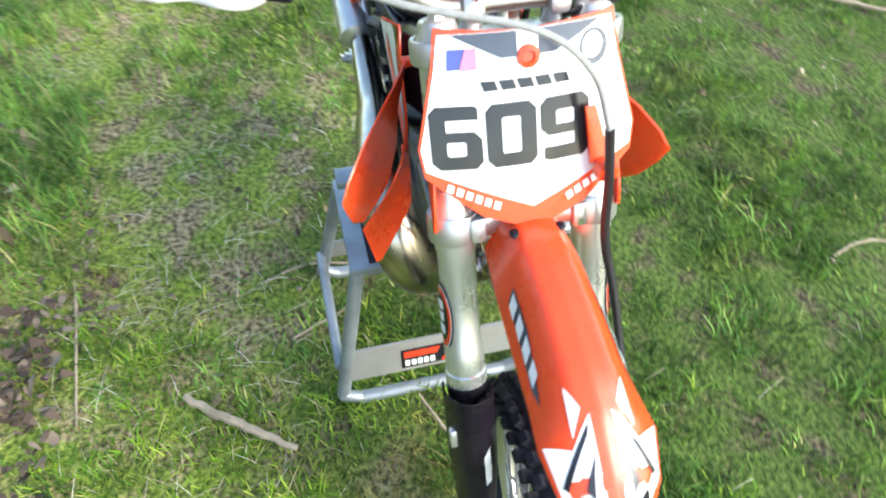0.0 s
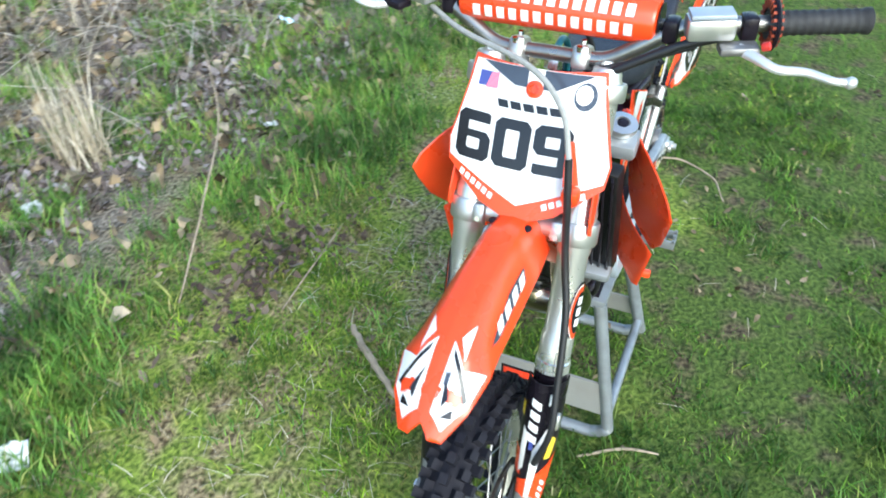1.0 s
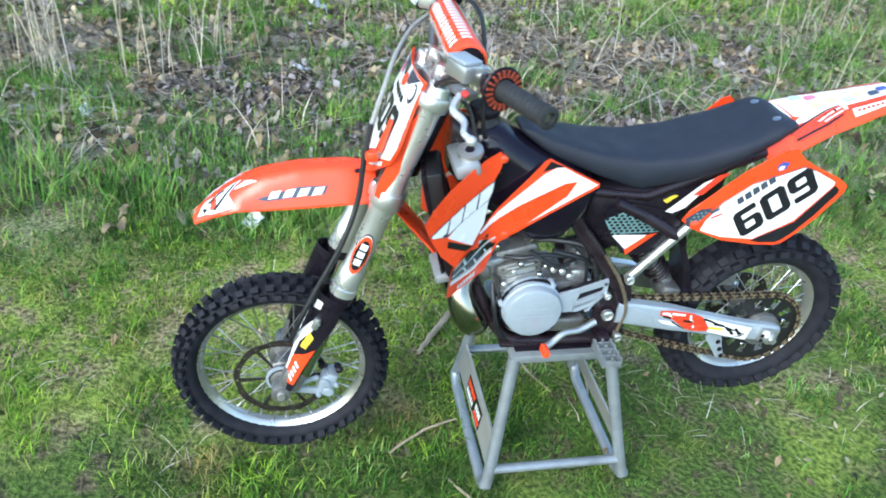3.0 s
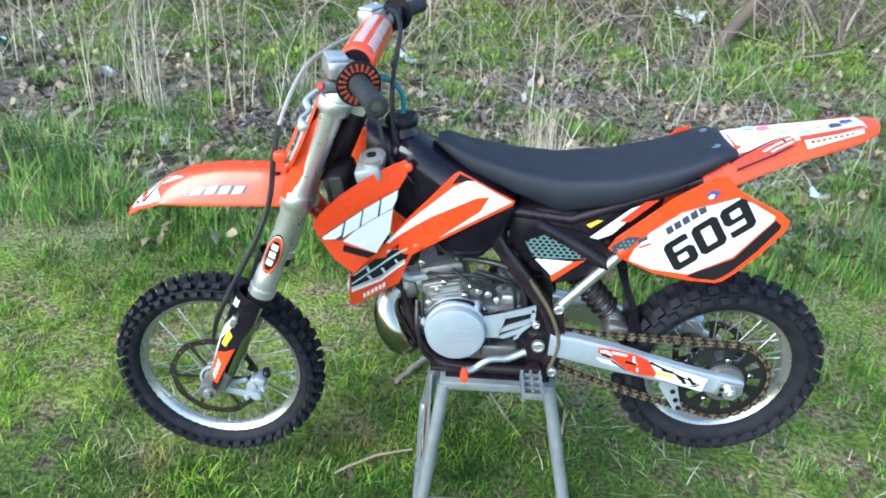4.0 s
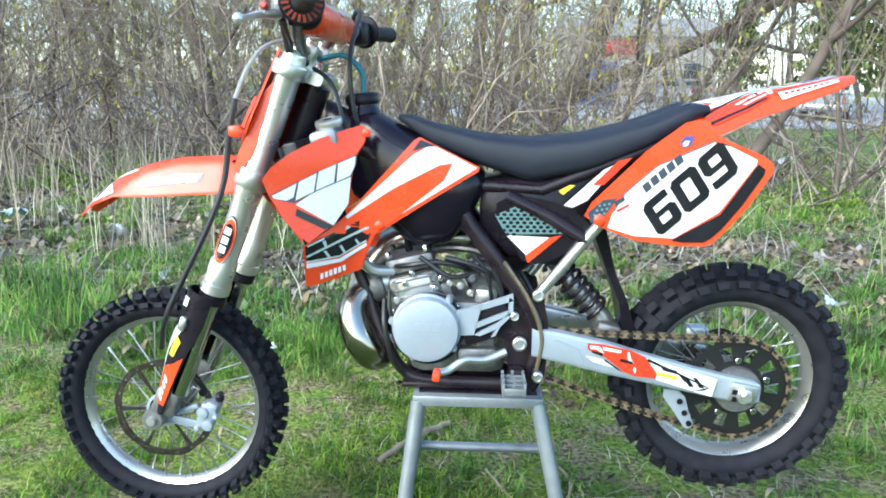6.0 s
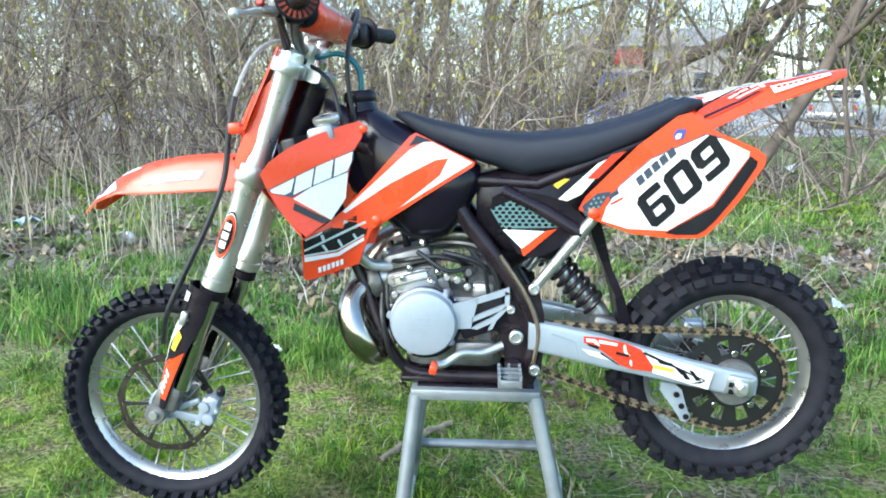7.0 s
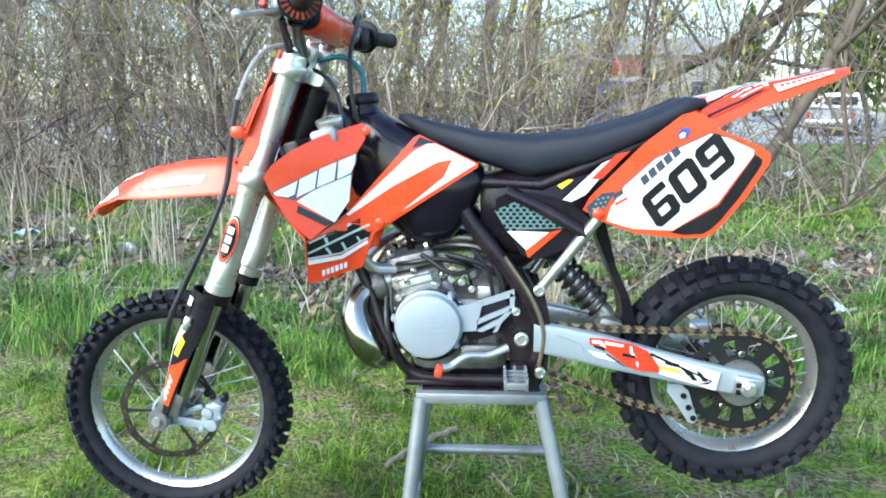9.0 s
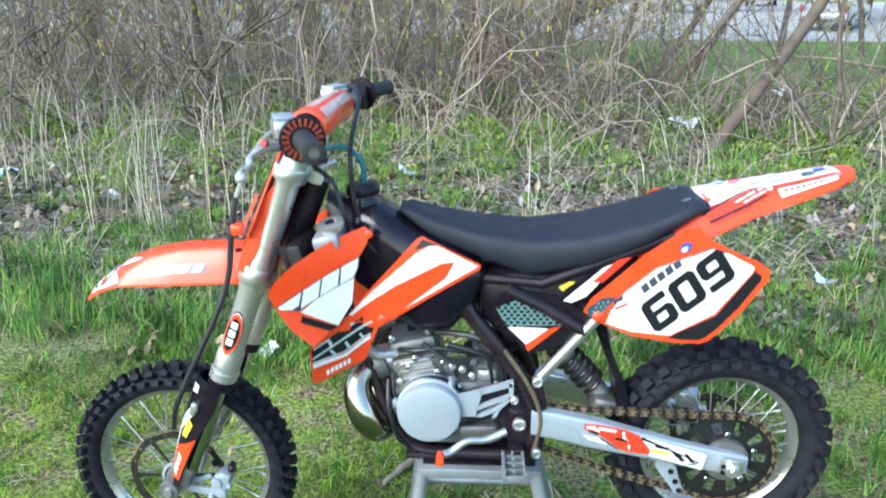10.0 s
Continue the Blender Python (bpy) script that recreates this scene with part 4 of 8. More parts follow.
def flat(y):
    return lambda x, z: Vector((x, y, z))


cover = part("airbox_cover", sheet([rounded([(0.104, 0.796), (0.149, 0.819), (0.249, 0.799), (0.303, 0.752), (0.237, 0.697), (0.173, 0.680), (0.140, 0.734)], 1)], flat(-0.089), 0.004, 0.04, (0, 1, 0)), BLACK, bike, "black airbox side cover with mesh-pattern, white and orange graphics")
hexes = [(0.112, 0.779), (0.170, 0.804), (0.214, 0.786), (0.254, 0.746), (0.134, 0.742)]
part("sticker", sheet([hexes], flat(-0.0912), 0, 0.05), DECAL_TEAL, cover, "teal mesh-pattern sticker")
cells = []
for i in range(14):
    for j in range(9):
        x, z = 0.105 + i * 0.0125 + (j % 2) * 0.00625, 0.735 + j * 0.0075
        inside = False
        for (x0, z0), (x1, z1) in zip(hexes, hexes[1:] + hexes[:1]):
            if (z0 > z) != (z1 > z) and x < (x1 - x0) * (z - z0) / (z1 - z0) + x0:
                inside = not inside
        if inside:
            cells.append([(x + 0.0046 * math.cos(a), z + 0.0034 * math.sin(a)) for a in np.linspace(0, 2 * math.pi, 7)[:-1]])
part("mesh_pattern", sheet(cells, flat(-0.0918), 0, 0.5), DECAL_BLACK, cover, "black hexagon pattern")
part("sticker", sheet([[(0.134, 0.741), (0.215, 0.738), (0.173, 0.703)]], flat(-0.0914), 0, 0.05), WHITE, cover, "white sticker")
part("sticker", sheet([[(0.216, 0.738), (0.239, 0.743), (0.177, 0.688), (0.171, 0.702)]], flat(-0.0914), 0, 0.05), ORANGE, cover, "orange sticker")
part("sticker", sheet([[(0.227, 0.827), (0.248, 0.839), (0.258, 0.838), (0.236, 0.820)]], flat(-0.099), 0.001, 0.05), DECAL_YELLOW, cover, "yellow sticker")
part("sticker", sheet([[(0.238, 0.801), (0.308, 0.868), (0.340, 0.883), (0.280, 0.810), (0.254, 0.797)]], flat(-0.1005), 0.001, 0.05), WHITE, cover, "white sticker")
part("sticker", sheet([[(0.289, 0.840), (0.333, 0.885), (0.358, 0.891), (0.309, 0.840)]], flat(-0.1025), 0.001, 0.05), DECAL_RED, cover, "red sticker")

# Radiator shrouds, left and right


def soft(v, k=0.02):
    return 0.5 * (v + math.sqrt(v * v + k * k))


def shroud_y(x, z):
    """How far out the shroud stands: flat along the tank, flaring to its leading edge."""
    heights_z = (0.655, 0.735, 0.776, 0.823, 0.855, 0.94)
    lead = float(np.interp(z, heights_z, (-0.229, -0.225, -0.253, -0.279, -0.29, -0.29)))
    flare = float(np.interp(z, heights_z, (0.175, 0.188, 0.196, 0.204, 0.209, 0.209)))
    return 0.100 + (flare - 0.1) * soft((-0.135 - x) / (-0.135 - lead), 0.16) - 0.2 * soft(z - 0.88)


upper = [(-0.290, 0.853), (-0.277, 0.873), (-0.247, 0.897), (-0.204, 0.919), (-0.16, 0.935), (-0.134, 0.942), (-0.127, 0.934), (-0.129, 0.913), (-0.147, 0.882), (-0.157, 0.820), (-0.182, 0.766), (-0.219, 0.738), (-0.253, 0.776), (-0.279, 0.823)]
lower = [(-0.228, 0.733), (-0.229, 0.658), (-0.221, 0.653), (-0.139, 0.672), (-0.129, 0.701), (-0.114, 0.738), (-0.106, 0.742), (-0.012, 0.803), (0.079, 0.860), (0.081, 0.868), (-0.001, 0.907), (-0.030, 0.921), (-0.040, 0.915), (-0.161, 0.780), (-0.188, 0.757)]


def shroud(s):
    def at(off):
        return lambda x, z: Vector((x, s * (shroud_y(x, z) + off), z))

    def lay(o, off, ink, label=""):
        part("sticker", sheet([o], at(off), 0, 0.02), ink, piece, label)
    name = "orange radiator shroud with white and black graphics"
    piece = part("radiator_shroud", sheet([upper], at(0.008), 0.004, 0.02, (0.4, -s, 0)), ORANGE, bike, name)
    lay([(-0.240, 0.807), (-0.204, 0.832), (-0.152, 0.852), (-0.157, 0.801), (-0.181, 0.764)], 0.0092, WHITE, "white wedge sticker")
    lay([(-0.238, 0.800), (-0.181, 0.763), (-0.195, 0.759), (-0.240, 0.788)], 0.0092, DECAL_BLACK)
    lay([(-0.279, 0.825), (-0.206, 0.862), (-0.142, 0.890), (-0.143, 0.872), (-0.152, 0.850), (-0.203, 0.830), (-0.242, 0.810), (-0.265, 0.817)], 0.0096, DECAL_SLATE, "thin dark outline of the lettering shapes")
    for o in ([(-0.275, 0.825), (-0.238, 0.844), (-0.243, 0.820), (-0.253, 0.815), (-0.272, 0.820)], [(-0.235, 0.846), (-0.207, 0.860), (-0.212, 0.827), (-0.240, 0.814)], [(-0.204, 0.862), (-0.176, 0.874), (-0.180, 0.841), (-0.209, 0.829)], [(-0.173, 0.875), (-0.144, 0.887), (-0.146, 0.869), (-0.153, 0.852), (-0.176, 0.842)]):
        lay(o, 0.0102, WHITE, "white slanted bar")
    piece = part("radiator_shroud", sheet([lower], at(0.0), 0.004, 0.02, (0.4, -s, 0)), ORANGE, bike, name)
    lay([(-0.164, 0.776), (-0.040, 0.890), (-0.014, 0.904), (0.002, 0.904), (0.077, 0.867), (-0.012, 0.811), (-0.067, 0.776), (-0.131, 0.750)], 0.0011, WHITE, "long white sticker")
    lay([(-0.169, 0.766), (-0.077, 0.827), (0.007, 0.871), (0.032, 0.875), (0.016, 0.843), (-0.106, 0.744), (-0.126, 0.739), (-0.188, 0.749)], 0.0018, ORANGE, "orange flash")
    lay([(-0.043, 0.896), (-0.028, 0.917), (0.001, 0.906), (-0.016, 0.904)], 0.0018, DECAL_BLACK)
    lay([(-0.225, 0.732), (-0.129, 0.771), (-0.118, 0.749), (-0.125, 0.728), (-0.173, 0.702), (-0.225, 0.701)], 0.0018, DECAL_BLACK, "black emblem panel")
    for o in ([(-0.224, 0.714), (-0.124, 0.756), (-0.123, 0.751), (-0.224, 0.710)], [(-0.225, 0.704), (-0.173, 0.706), (-0.128, 0.730), (-0.127, 0.727), (-0.173, 0.703), (-0.225, 0.700)], [(-0.199, 0.737), (-0.194, 0.738), (-0.191, 0.724), (-0.195, 0.723)], [(-0.198, 0.718), (-0.194, 0.719), (-0.186, 0.704), (-0.190, 0.703)], [(-0.173, 0.724), (-0.169, 0.725), (-0.163, 0.711), (-0.167, 0.710)], [(-0.148, 0.732), (-0.145, 0.733), (-0.138, 0.722), (-0.142, 0.720)], [(-0.161, 0.760), (-0.154, 0.757), (-0.157, 0.754), (-0.163, 0.752)], [(-0.222, 0.733), (-0.196, 0.743), (-0.196, 0.740), (-0.221, 0.730)]):
        lay(o, 0.0025, DECAL_MIST, "pale emblem line")
    lay([(-0.225, 0.699), (-0.173, 0.700), (-0.128, 0.724), (-0.127, 0.718), (-0.171, 0.693), (-0.225, 0.690)], 0.002, WHITE)
    word = [(-0.205, 0.665), (-0.162, 0.676), (-0.162, 0.686), (-0.204, 0.677)]
    part("lettering", sheet(bars(word[0], (word[1][0] - word[0][0], word[1][1] - word[0][1]), (0.0, 0.011), 6, 0.3), at(0.002), 0, 0.02), WHITE, piece)
    part("mount_bolt", lathe([(0.008, -0.002), (0.009, 0.004), (0.006, 0.006)], (-0.104, s * (shroud_y(-0.104, 0.757) + 0.001), 0.757), (0, s, 0), 12), ORANGE, piece)
    part("mount_bolt", lathe([(0.007, -0.002), (0.008, 0.011), (0.005, 0.013)], (-0.126, s * shroud_y(-0.126, 0.928), 0.928), (0, s, 0), 12), ORANGE, piece)


shroud(-1)
shroud(1)

# Rear side panels with the race number


def panel_y(x):
    return 0.112 + 0.15 * max(0.0, x - 0.28)


side_line = [(0.275, 0.784), (0.287, 0.808), (0.376, 0.904), (0.440, 0.956), (0.462, 0.962), (0.485, 0.940), (0.517, 0.924), (0.571, 0.902), (0.589, 0.888), (0.588, 0.872), (0.553, 0.810), (0.52, 0.766), (0.5, 0.744), (0.487, 0.738), (0.437, 0.736), (0.368, 0.742), (0.303, 0.765)]
white_line = [(0.317, 0.764), (0.325, 0.793), (0.345, 0.830), (0.397, 0.880), (0.488, 0.925), (0.513, 0.918), (0.561, 0.895), (0.560, 0.886), (0.506, 0.800), (0.433, 0.750), (0.364, 0.751)]
black_line = [(0.429, 0.746), (0.508, 0.797), (0.563, 0.888), (0.575, 0.879), (0.574, 0.87), (0.544, 0.816), (0.512, 0.77), (0.496, 0.753), (0.484, 0.745), (0.45, 0.743)]
num = [(0.409, 0.751), (0.534, 0.876), (0.373, 0.804)]
name_line = [(0.380, 0.830), (0.443, 0.892), (0.372, 0.843)]
flag = [(0.432, 0.923), (0.439, 0.933), (0.454, 0.933), (0.450, 0.917), (0.436, 0.912)]
hatch = [(0.280, 0.790), (0.307, 0.815), (0.331, 0.819), (0.317, 0.795), (0.299, 0.770), (0.287, 0.771)]


def side_panel(s):
    def at(off):
        return lambda x, z: Vector((x, s * (panel_y(x) + off), z))
    panel = part("side_panel", sheet([side_line], at(0), 0.004, 0.03, (0, -s, 0)), ORANGE, bike, "orange rear side panel with a white number field and black race numerals")
    part("sticker", sheet([white_line], at(0.0011), 0, 0.03), WHITE, panel, "white number field")
    part("sticker", sheet([black_line], at(0.0018), 0, 0.03), DECAL_BLACK, panel)
    a = num if s < 0 else [num[1], num[0], (num[1][0] + num[2][0] - num[0][0], num[1][1] + num[2][1] - num[0][1])]
    for figure in numerals(a[0], (a[1][0] - a[0][0], a[1][1] - a[0][1]), (a[2][0] - a[0][0], a[2][1] - a[0][1]), 0.315, 0.028):
        part("race_numeral", sheet(figure, at(0.0024), 0, 0.03), DECAL_BLACK, panel, "black race numeral")
    for o in bars(name_line[0], (name_line[1][0] - name_line[0][0], name_line[1][1] - name_line[0][1]), (name_line[2][0] - name_line[0][0], name_line[2][1] - name_line[0][1]), 5, 0.2):
        part("lettering_bar", sheet([o], at(0.002), 0, 0.03), DECAL_SLATE, panel)
    part("sticker", sheet([flag], at(0.002), 0, 0.03), DECAL_BLUE, panel, "small blue and white sticker")
    part("sticker", sheet([[(x * 0.5 + flag[1][0] * 0.5, z * 0.5 + flag[3][1] * 0.5) for x, z in flag]], at(0.0028), 0, 0.03), WHITE, panel)
    part("sticker", sheet([hatch], at(0.0012), 0, 0.03), DECAL_SLATE, panel, "dark mesh-pattern corner")
    for k in range(9):
        px, pz = 0.293 + 0.0085 * (k % 3) + 0.004 * (k // 3), 0.786 + 0.009 * (k // 3) + 0.002 * (k % 3)
        part("sticker_dot", sheet([[(px + 0.0026 * math.cos(a * math.pi / 3), pz + 0.0026 * math.sin(a * math.pi / 3)) for a in range(6)]], at(0.0022), 0, 0.05), DECAL_TEAL, panel)
    part("lettering_bar", sheet([[(0.326, 0.812), (0.342, 0.823), (0.345, 0.816), (0.329, 0.804)]], at(0.0024), 0, 0.05), DECAL_SLATE, panel)
    part("lettering_bar", sheet([[(0.33, 0.797), (0.352, 0.81), (0.353, 0.806), (0.332, 0.793)]], at(0.0024), 0, 0.05), DECAL_RED, panel)
    edge = [Vector((x, 0, z)) for x, z in white_line[1:6]]
    part("edge_line", tube([Vector((p.x, s * (panel_y(p.x) + 0.0016), p.z)) for p in edge], 0.0011, 5), DECAL_SLATE, panel)
    part("mount_bolt", lathe([(0.009, -0.002), (0.011, 0.003), (0.007, 0.006)], (0.302, s * (panel_y(0.302) + 0.001), 0.777), (0, s, 0), 14), ORANGE, panel)


side_panel(-1)
side_panel(1)

# Rear mudguard
RX = [0.44, 0.5, 0.58, 0.66, 0.73, 0.772]
RZ = [0.962, 0.99, 1.008, 1.022, 1.036, 1.043]
RW = [0.095, 0.09, 0.075, 0.066, 0.058, 0.04]
RD = [0.055, 0.058, 0.04, 0.026, 0.014, 0.006]


def tail_pt(x, u, off=0.0):
    z, w, d = (float(np.interp(x, RX, a)) for a in (RZ, RW, RD))
    drop = d * max(0.0, (abs(u) - 0.55) / 0.45) ** 1.3 + 0.004 * abs(u)
    return Vector((x, u * w, z - drop)) + Vector((-0.15, 0.75 * u, 0.75)).normalized() * off


def tail_sheet(outlines, off, thick=0.0, step=0.03):
    return sheet([[(a, b * 0.2) for a, b in o] for o in outlines], lambda a, b: tail_pt(a, b / 0.2, off), thick, step, (0, 0, -1))


tail = part("rear_mudguard", tail_sheet([[(0.44, -1), (0.5, -1), (0.58, -1), (0.66, -1), (0.73, -1), (0.765, -0.95), (0.775, -0.4), (0.775, 0.4), (0.765, 0.95), (0.73, 1), (0.66, 1), (0.58, 1), (0.5, 1), (0.44, 1)]], 0, 0.004, 0.015), ORANGE, bike,
            "orange rear mudguard with a white top and red graphics")
part("sticker", tail_sheet([[(0.485, -0.66), (0.57, -0.66), (0.745, -0.6), (0.745, 0.6), (0.57, 0.66), (0.485, 0.66)]], 0.0012), WHITE, tail, "white top sticker")
for s in (-1, 1):
    part("sticker", tail_sheet([[(0.49, s * 0.76), (0.55, s * 0.64), (0.602, s * 0.5), (0.613, s * 0.74), (0.575, s * 0.86), (0.51, s * 0.9)]], 0.0026), DECAL_RED, tail, "red side graphic")
    for line, ink in (([(0.488, 0.77), (0.55, 0.635), (0.604, 0.49), (0.6, 0.475), (0.546, 0.615), (0.486, 0.74)], DECAL_BLACK), ([(0.5, 0.88), (0.57, 0.84), (0.607, 0.75), (0.603, 0.73), (0.566, 0.81), (0.5, 0.85)], DECAL_BLACK),
                      ([(0.545, 0.72), (0.6, 0.57), (0.602, 0.6), (0.552, 0.74)], DECAL_PALE), ([(0.56, 0.76), (0.604, 0.65), (0.606, 0.68), (0.566, 0.78)], DECAL_PALE), ([(0.562, 0.655), (0.568, 0.64), (0.574, 0.7), (0.568, 0.715)], DECAL_BLACK), ([(0.582, 0.6), (0.587, 0.59), (0.592, 0.64), (0.587, 0.65)], DECAL_BLACK)):
        part("sticker", tail_sheet([[(a, s * b) for a, b in line]], 0.0036), ink, tail)
    part("sticker", tail_sheet([[(0.615, s * 0.56), (0.735, s * 0.42), (0.745, s * 0.58), (0.62, s * 0.7)]], 0.0026), DECAL_RED, tail, "red stripe")
    part("sticker", tail_sheet([[(0.625, s * 0.68), (0.735, s * 0.66), (0.735, s * 0.8), (0.63, s * 0.86)]], 0.0034), WHITE, tail)
    part("lettering", tail_sheet([[(0.636 + k * 0.0105, s * 0.715), (0.6435 + k * 0.0105, s * 0.715), (0.6435 + k * 0.0105, s * 0.775), (0.636 + k * 0.0105, s * 0.775)] for k in range(8)], 0.0046), DECAL_RED, tail)
for a, b, ink in ((0.515, -0.45, DECAL_PALE), (0.55, -0.4, DECAL_LIME), (0.555, 0.05, DECAL_PINK), (0.585, -0.3, DECAL_LIME), (0.62, -0.4, DECAL_MIST), (0.625, 0.1, DECAL_PALE), (0.65, -0.2, DECAL_LIME), (0.68, -0.32, DECAL_SLATE), (0.705, -0.15, DECAL_BLUE), (0.72, -0.3, DECAL_MIST), (0.53, 0.2, DECAL_MIST)):
    part("sticker", tail_sheet([[(a, b), (a + 0.024, b + 0.04), (a + 0.022, b + 0.24), (a + 0.008, b + 0.27), (a, b + 0.18)]], 0.004), ink, tail)

# Engine
engine = part("engine", block((0.045, 0, 0.525), (0.2, 0.13, 0.16), 0.03), CAST, bike, "single-cylinder two-stroke engine in cast alloy")
tilt = Matrix.Rotation(radians(-14), 3, "Y")
up = tilt @ Vector((0, 0, 1))
c0 = Vector((-0.03, 0, 0.585))
barrel = block(c0 + up * 0.035, (0.105, 0.11, 0.07), 0.014, tilt)
part("cylinder", barrel, CAST, engine, "cast alloy cylinder")
part("cylinder_head", block(c0 + up * 0.088, (0.1, 0.1, 0.034), 0.012, tilt), CAST, engine, "cast alloy cylinder head")
part("base_gasket", block(c0 + up * 0.002, (0.116, 0.12, 0.012), 0.003, tilt), ALLOY, engine, "machined cylinder base")
part("water_jacket", block(c0 + up * 0.04 + Vector((0.0, -0.056, 0)), (0.07, 0.014, 0.05), 0.006, tilt), ALLOY, engine, "cast water jacket cover")
part("power_valve", block(c0 + up * 0.03 + Vector((0.058, -0.03, 0)), (0.03, 0.04, 0.04), 0.008, tilt), CARBON, engine, "grey power valve housing")
for dx in (-0.038, 0.038):
    for dy in (-0.04, 0.04):
        part("head_nut", lathe([(0.007, 0), (0.007, 0.01), (0.004, 0.014)], c0 + up * 0.105 + tilt @ Vector((dx, dy, 0)), up, 6), CHROME, engine)
part("spark_plug", lathe([(0.008, 0), (0.009, 0.012), (0.006, 0.014), (0.006, 0.03), (0.011, 0.034), (0.011, 0.07)], c0 + up * 0.105, up, 12), BLACK, engine, "black spark plug cap")
part("water_elbow", tube(curve_pts([(-0.085, -0.04, 0.655), (-0.12, -0.06, 0.66), (-0.14, -0.075, 0.68), (-0.155, -0.085, 0.71)], 5), 0.011, 12), ALLOY, engine, "alloy water elbow")
part("case_rim", lathe([(0.06, 0.0), (0.071, -0.004), (0.073, -0.012), (0.072, -0.02)], (-0.012, -0.068, 0.551), (0, 1, 0), 40), BLACK, engine, "black case rim")
part("ignition_cover", lathe([(0.003, -0.0505), (0.05, -0.05), (0.061, -0.047), (0.0638, -0.042), (0.0642, -0.028), (0.0672, -0.026), (0.068, -0.02), (0.068, 0)], (-0.014, -0.068, 0.555), (0, 1, 0), 56), COVER, engine, "round light grey ignition cover")
for a in (0.9, 3.0, 4.3, 5.6):
    part("cover_lug", lathe([(0.007, 0.0), (0.008, -0.02), (0.004, -0.027)], (-0.014 + 0.068 * math.cos(a), -0.068, 0.555 + 0.068 * math.sin(a)), (0, 1, 0), 12), COVER, engine)
part("emblem", sheet(bars((-0.04, 0.557), (0.055, 0.0), (0.004, 0.014), 3, 0.2) + bars((-0.045, 0.545), (0.065, 0), (0, 0.005), 7, 0.3), flat(-0.1190), 0.0008, 0.05), COVER, engine, "raised emblem shapes")
guard_parts = [[(0.042, 0.592), (0.092, 0.606), (0.078, 0.545), (0.048, 0.543)], [(0.090, 0.606), (0.151, 0.628), (0.152, 0.615), (0.088, 0.594)], [(0.143, 0.622), (0.152, 0.616), (0.152, 0.588), (0.143, 0.586)], [(0.081, 0.568), (0.144, 0.595), (0.144, 0.586), (0.079, 0.557)],
               [(0.078, 0.545), (0.122, 0.57), (0.144, 0.59), (0.152, 0.589), (0.127, 0.561), (0.09, 0.543)], [(0.111, 0.541), (0.118, 0.556), (0.127, 0.561), (0.12, 0.545)]]
part("sprocket_guard", sheet(guard_parts, flat(-0.1), 0.008, 0.05, (0, 1, 0)), COVER, engine, "slotted light grey sprocket guard")
# Black block put behind the guard so its slots read as shaded gaps.
part("case_shadow_box", block((0.1, -0.078, 0.565), (0.1, 0.024, 0.07), 0.006, Matrix.Rotation(radians(-18), 3, "Y")), BLACK, engine, "black block standing for the shade in the guard's slots")
part("lower_case", block((0.085, -0.07, 0.492), (0.08, 0.03, 0.04), 0.01), CAST, engine, "cast alloy gearbox end")
shift = part("shift_lever", tube(curve_pts([(0.14, -0.1, 0.512), (0.1, -0.112, 0.5), (0.062, -0.122, 0.502), (0.03, -0.135, 0.485), (0.012, -0.145, 0.484)], 5), [0.009, 0.0075, 0.0075, 0.008], 10), ALLOY, bike, "bright alloy shift lever with an orange tip")
part("shift_tip", block((0.009, -0.157, 0.484), (0.015, 0.034, 0.017), 0.004, Matrix.Rotation(radians(12), 3, "Y")), ORANGE, shift, "orange anodised tip")
peg = block((0.133, -0.165, 0.474), (0.005, 0.075, 0.022), 0.001)
block((0.172, -0.168, 0.474), (0.005, 0.068, 0.022), 0.001, None, peg)
for k in range(4):
    block((0.152, -0.2 + k * 0.022, 0.472), (0.04, 0.005, 0.014), 0.001, None, peg)
for k in range(4):
    for x in (0.133, 0.152, 0.172):
        block((x, -0.198 + k * 0.021, 0.484), (0.005, 0.006, 0.008), 0, None, peg)
peg_l = part("footpeg", peg, STAND, bike, "toothed grey steel footpeg")
part("bracket", block((0.16, -0.108, 0.47), (0.03, 0.04, 0.03), 0.005), FRAME, peg_l)
part("footpeg", block((0.152, 0.165, 0.475), (0.045, 0.075, 0.02), 0.004), STAND, bike, "toothed grey steel footpeg")
part("carburettor", block((0.1, -0.01, 0.64), (0.06, 0.06, 0.075), 0.014), CARBON, bike, "grey carburettor")
part("carb_bowl", block((0.1, -0.035, 0.605), (0.045, 0.04, 0.04), 0.01), ALLOY, bike)
part("intake_boot", tube([(0.06, 0, 0.635), (0.09, 0, 0.645), (0.16, 0, 0.68), (0.2, 0, 0.72)], [0.024, 0.026, 0.032, 0.04], 16), BLACK, bike, "black rubber intake boot")
for a, b, c, r in (((0.02, -0.07, 0.69), (0.08, -0.075, 0.675), (0.13, -0.06, 0.64), 0.0055), ((0.06, -0.06, 0.71), (0.1, -0.072, 0.66), (0.115, -0.062, 0.58), 0.004), ((0.11, -0.05, 0.69), (0.15, -0.07, 0.62), (0.14, -0.075, 0.53), 0.0045),
                   ((-0.03, -0.068, 0.69), (0.03, -0.08, 0.655), (0.08, -0.06, 0.66), 0.005), ((-0.09, -0.06, 0.62), (-0.085, -0.075, 0.57), (-0.06, -0.07, 0.5), 0.004)):
    part("hose", tube(curve_pts([a, b, c], 6), r, 8), HOSE, bike, "thin black hose")
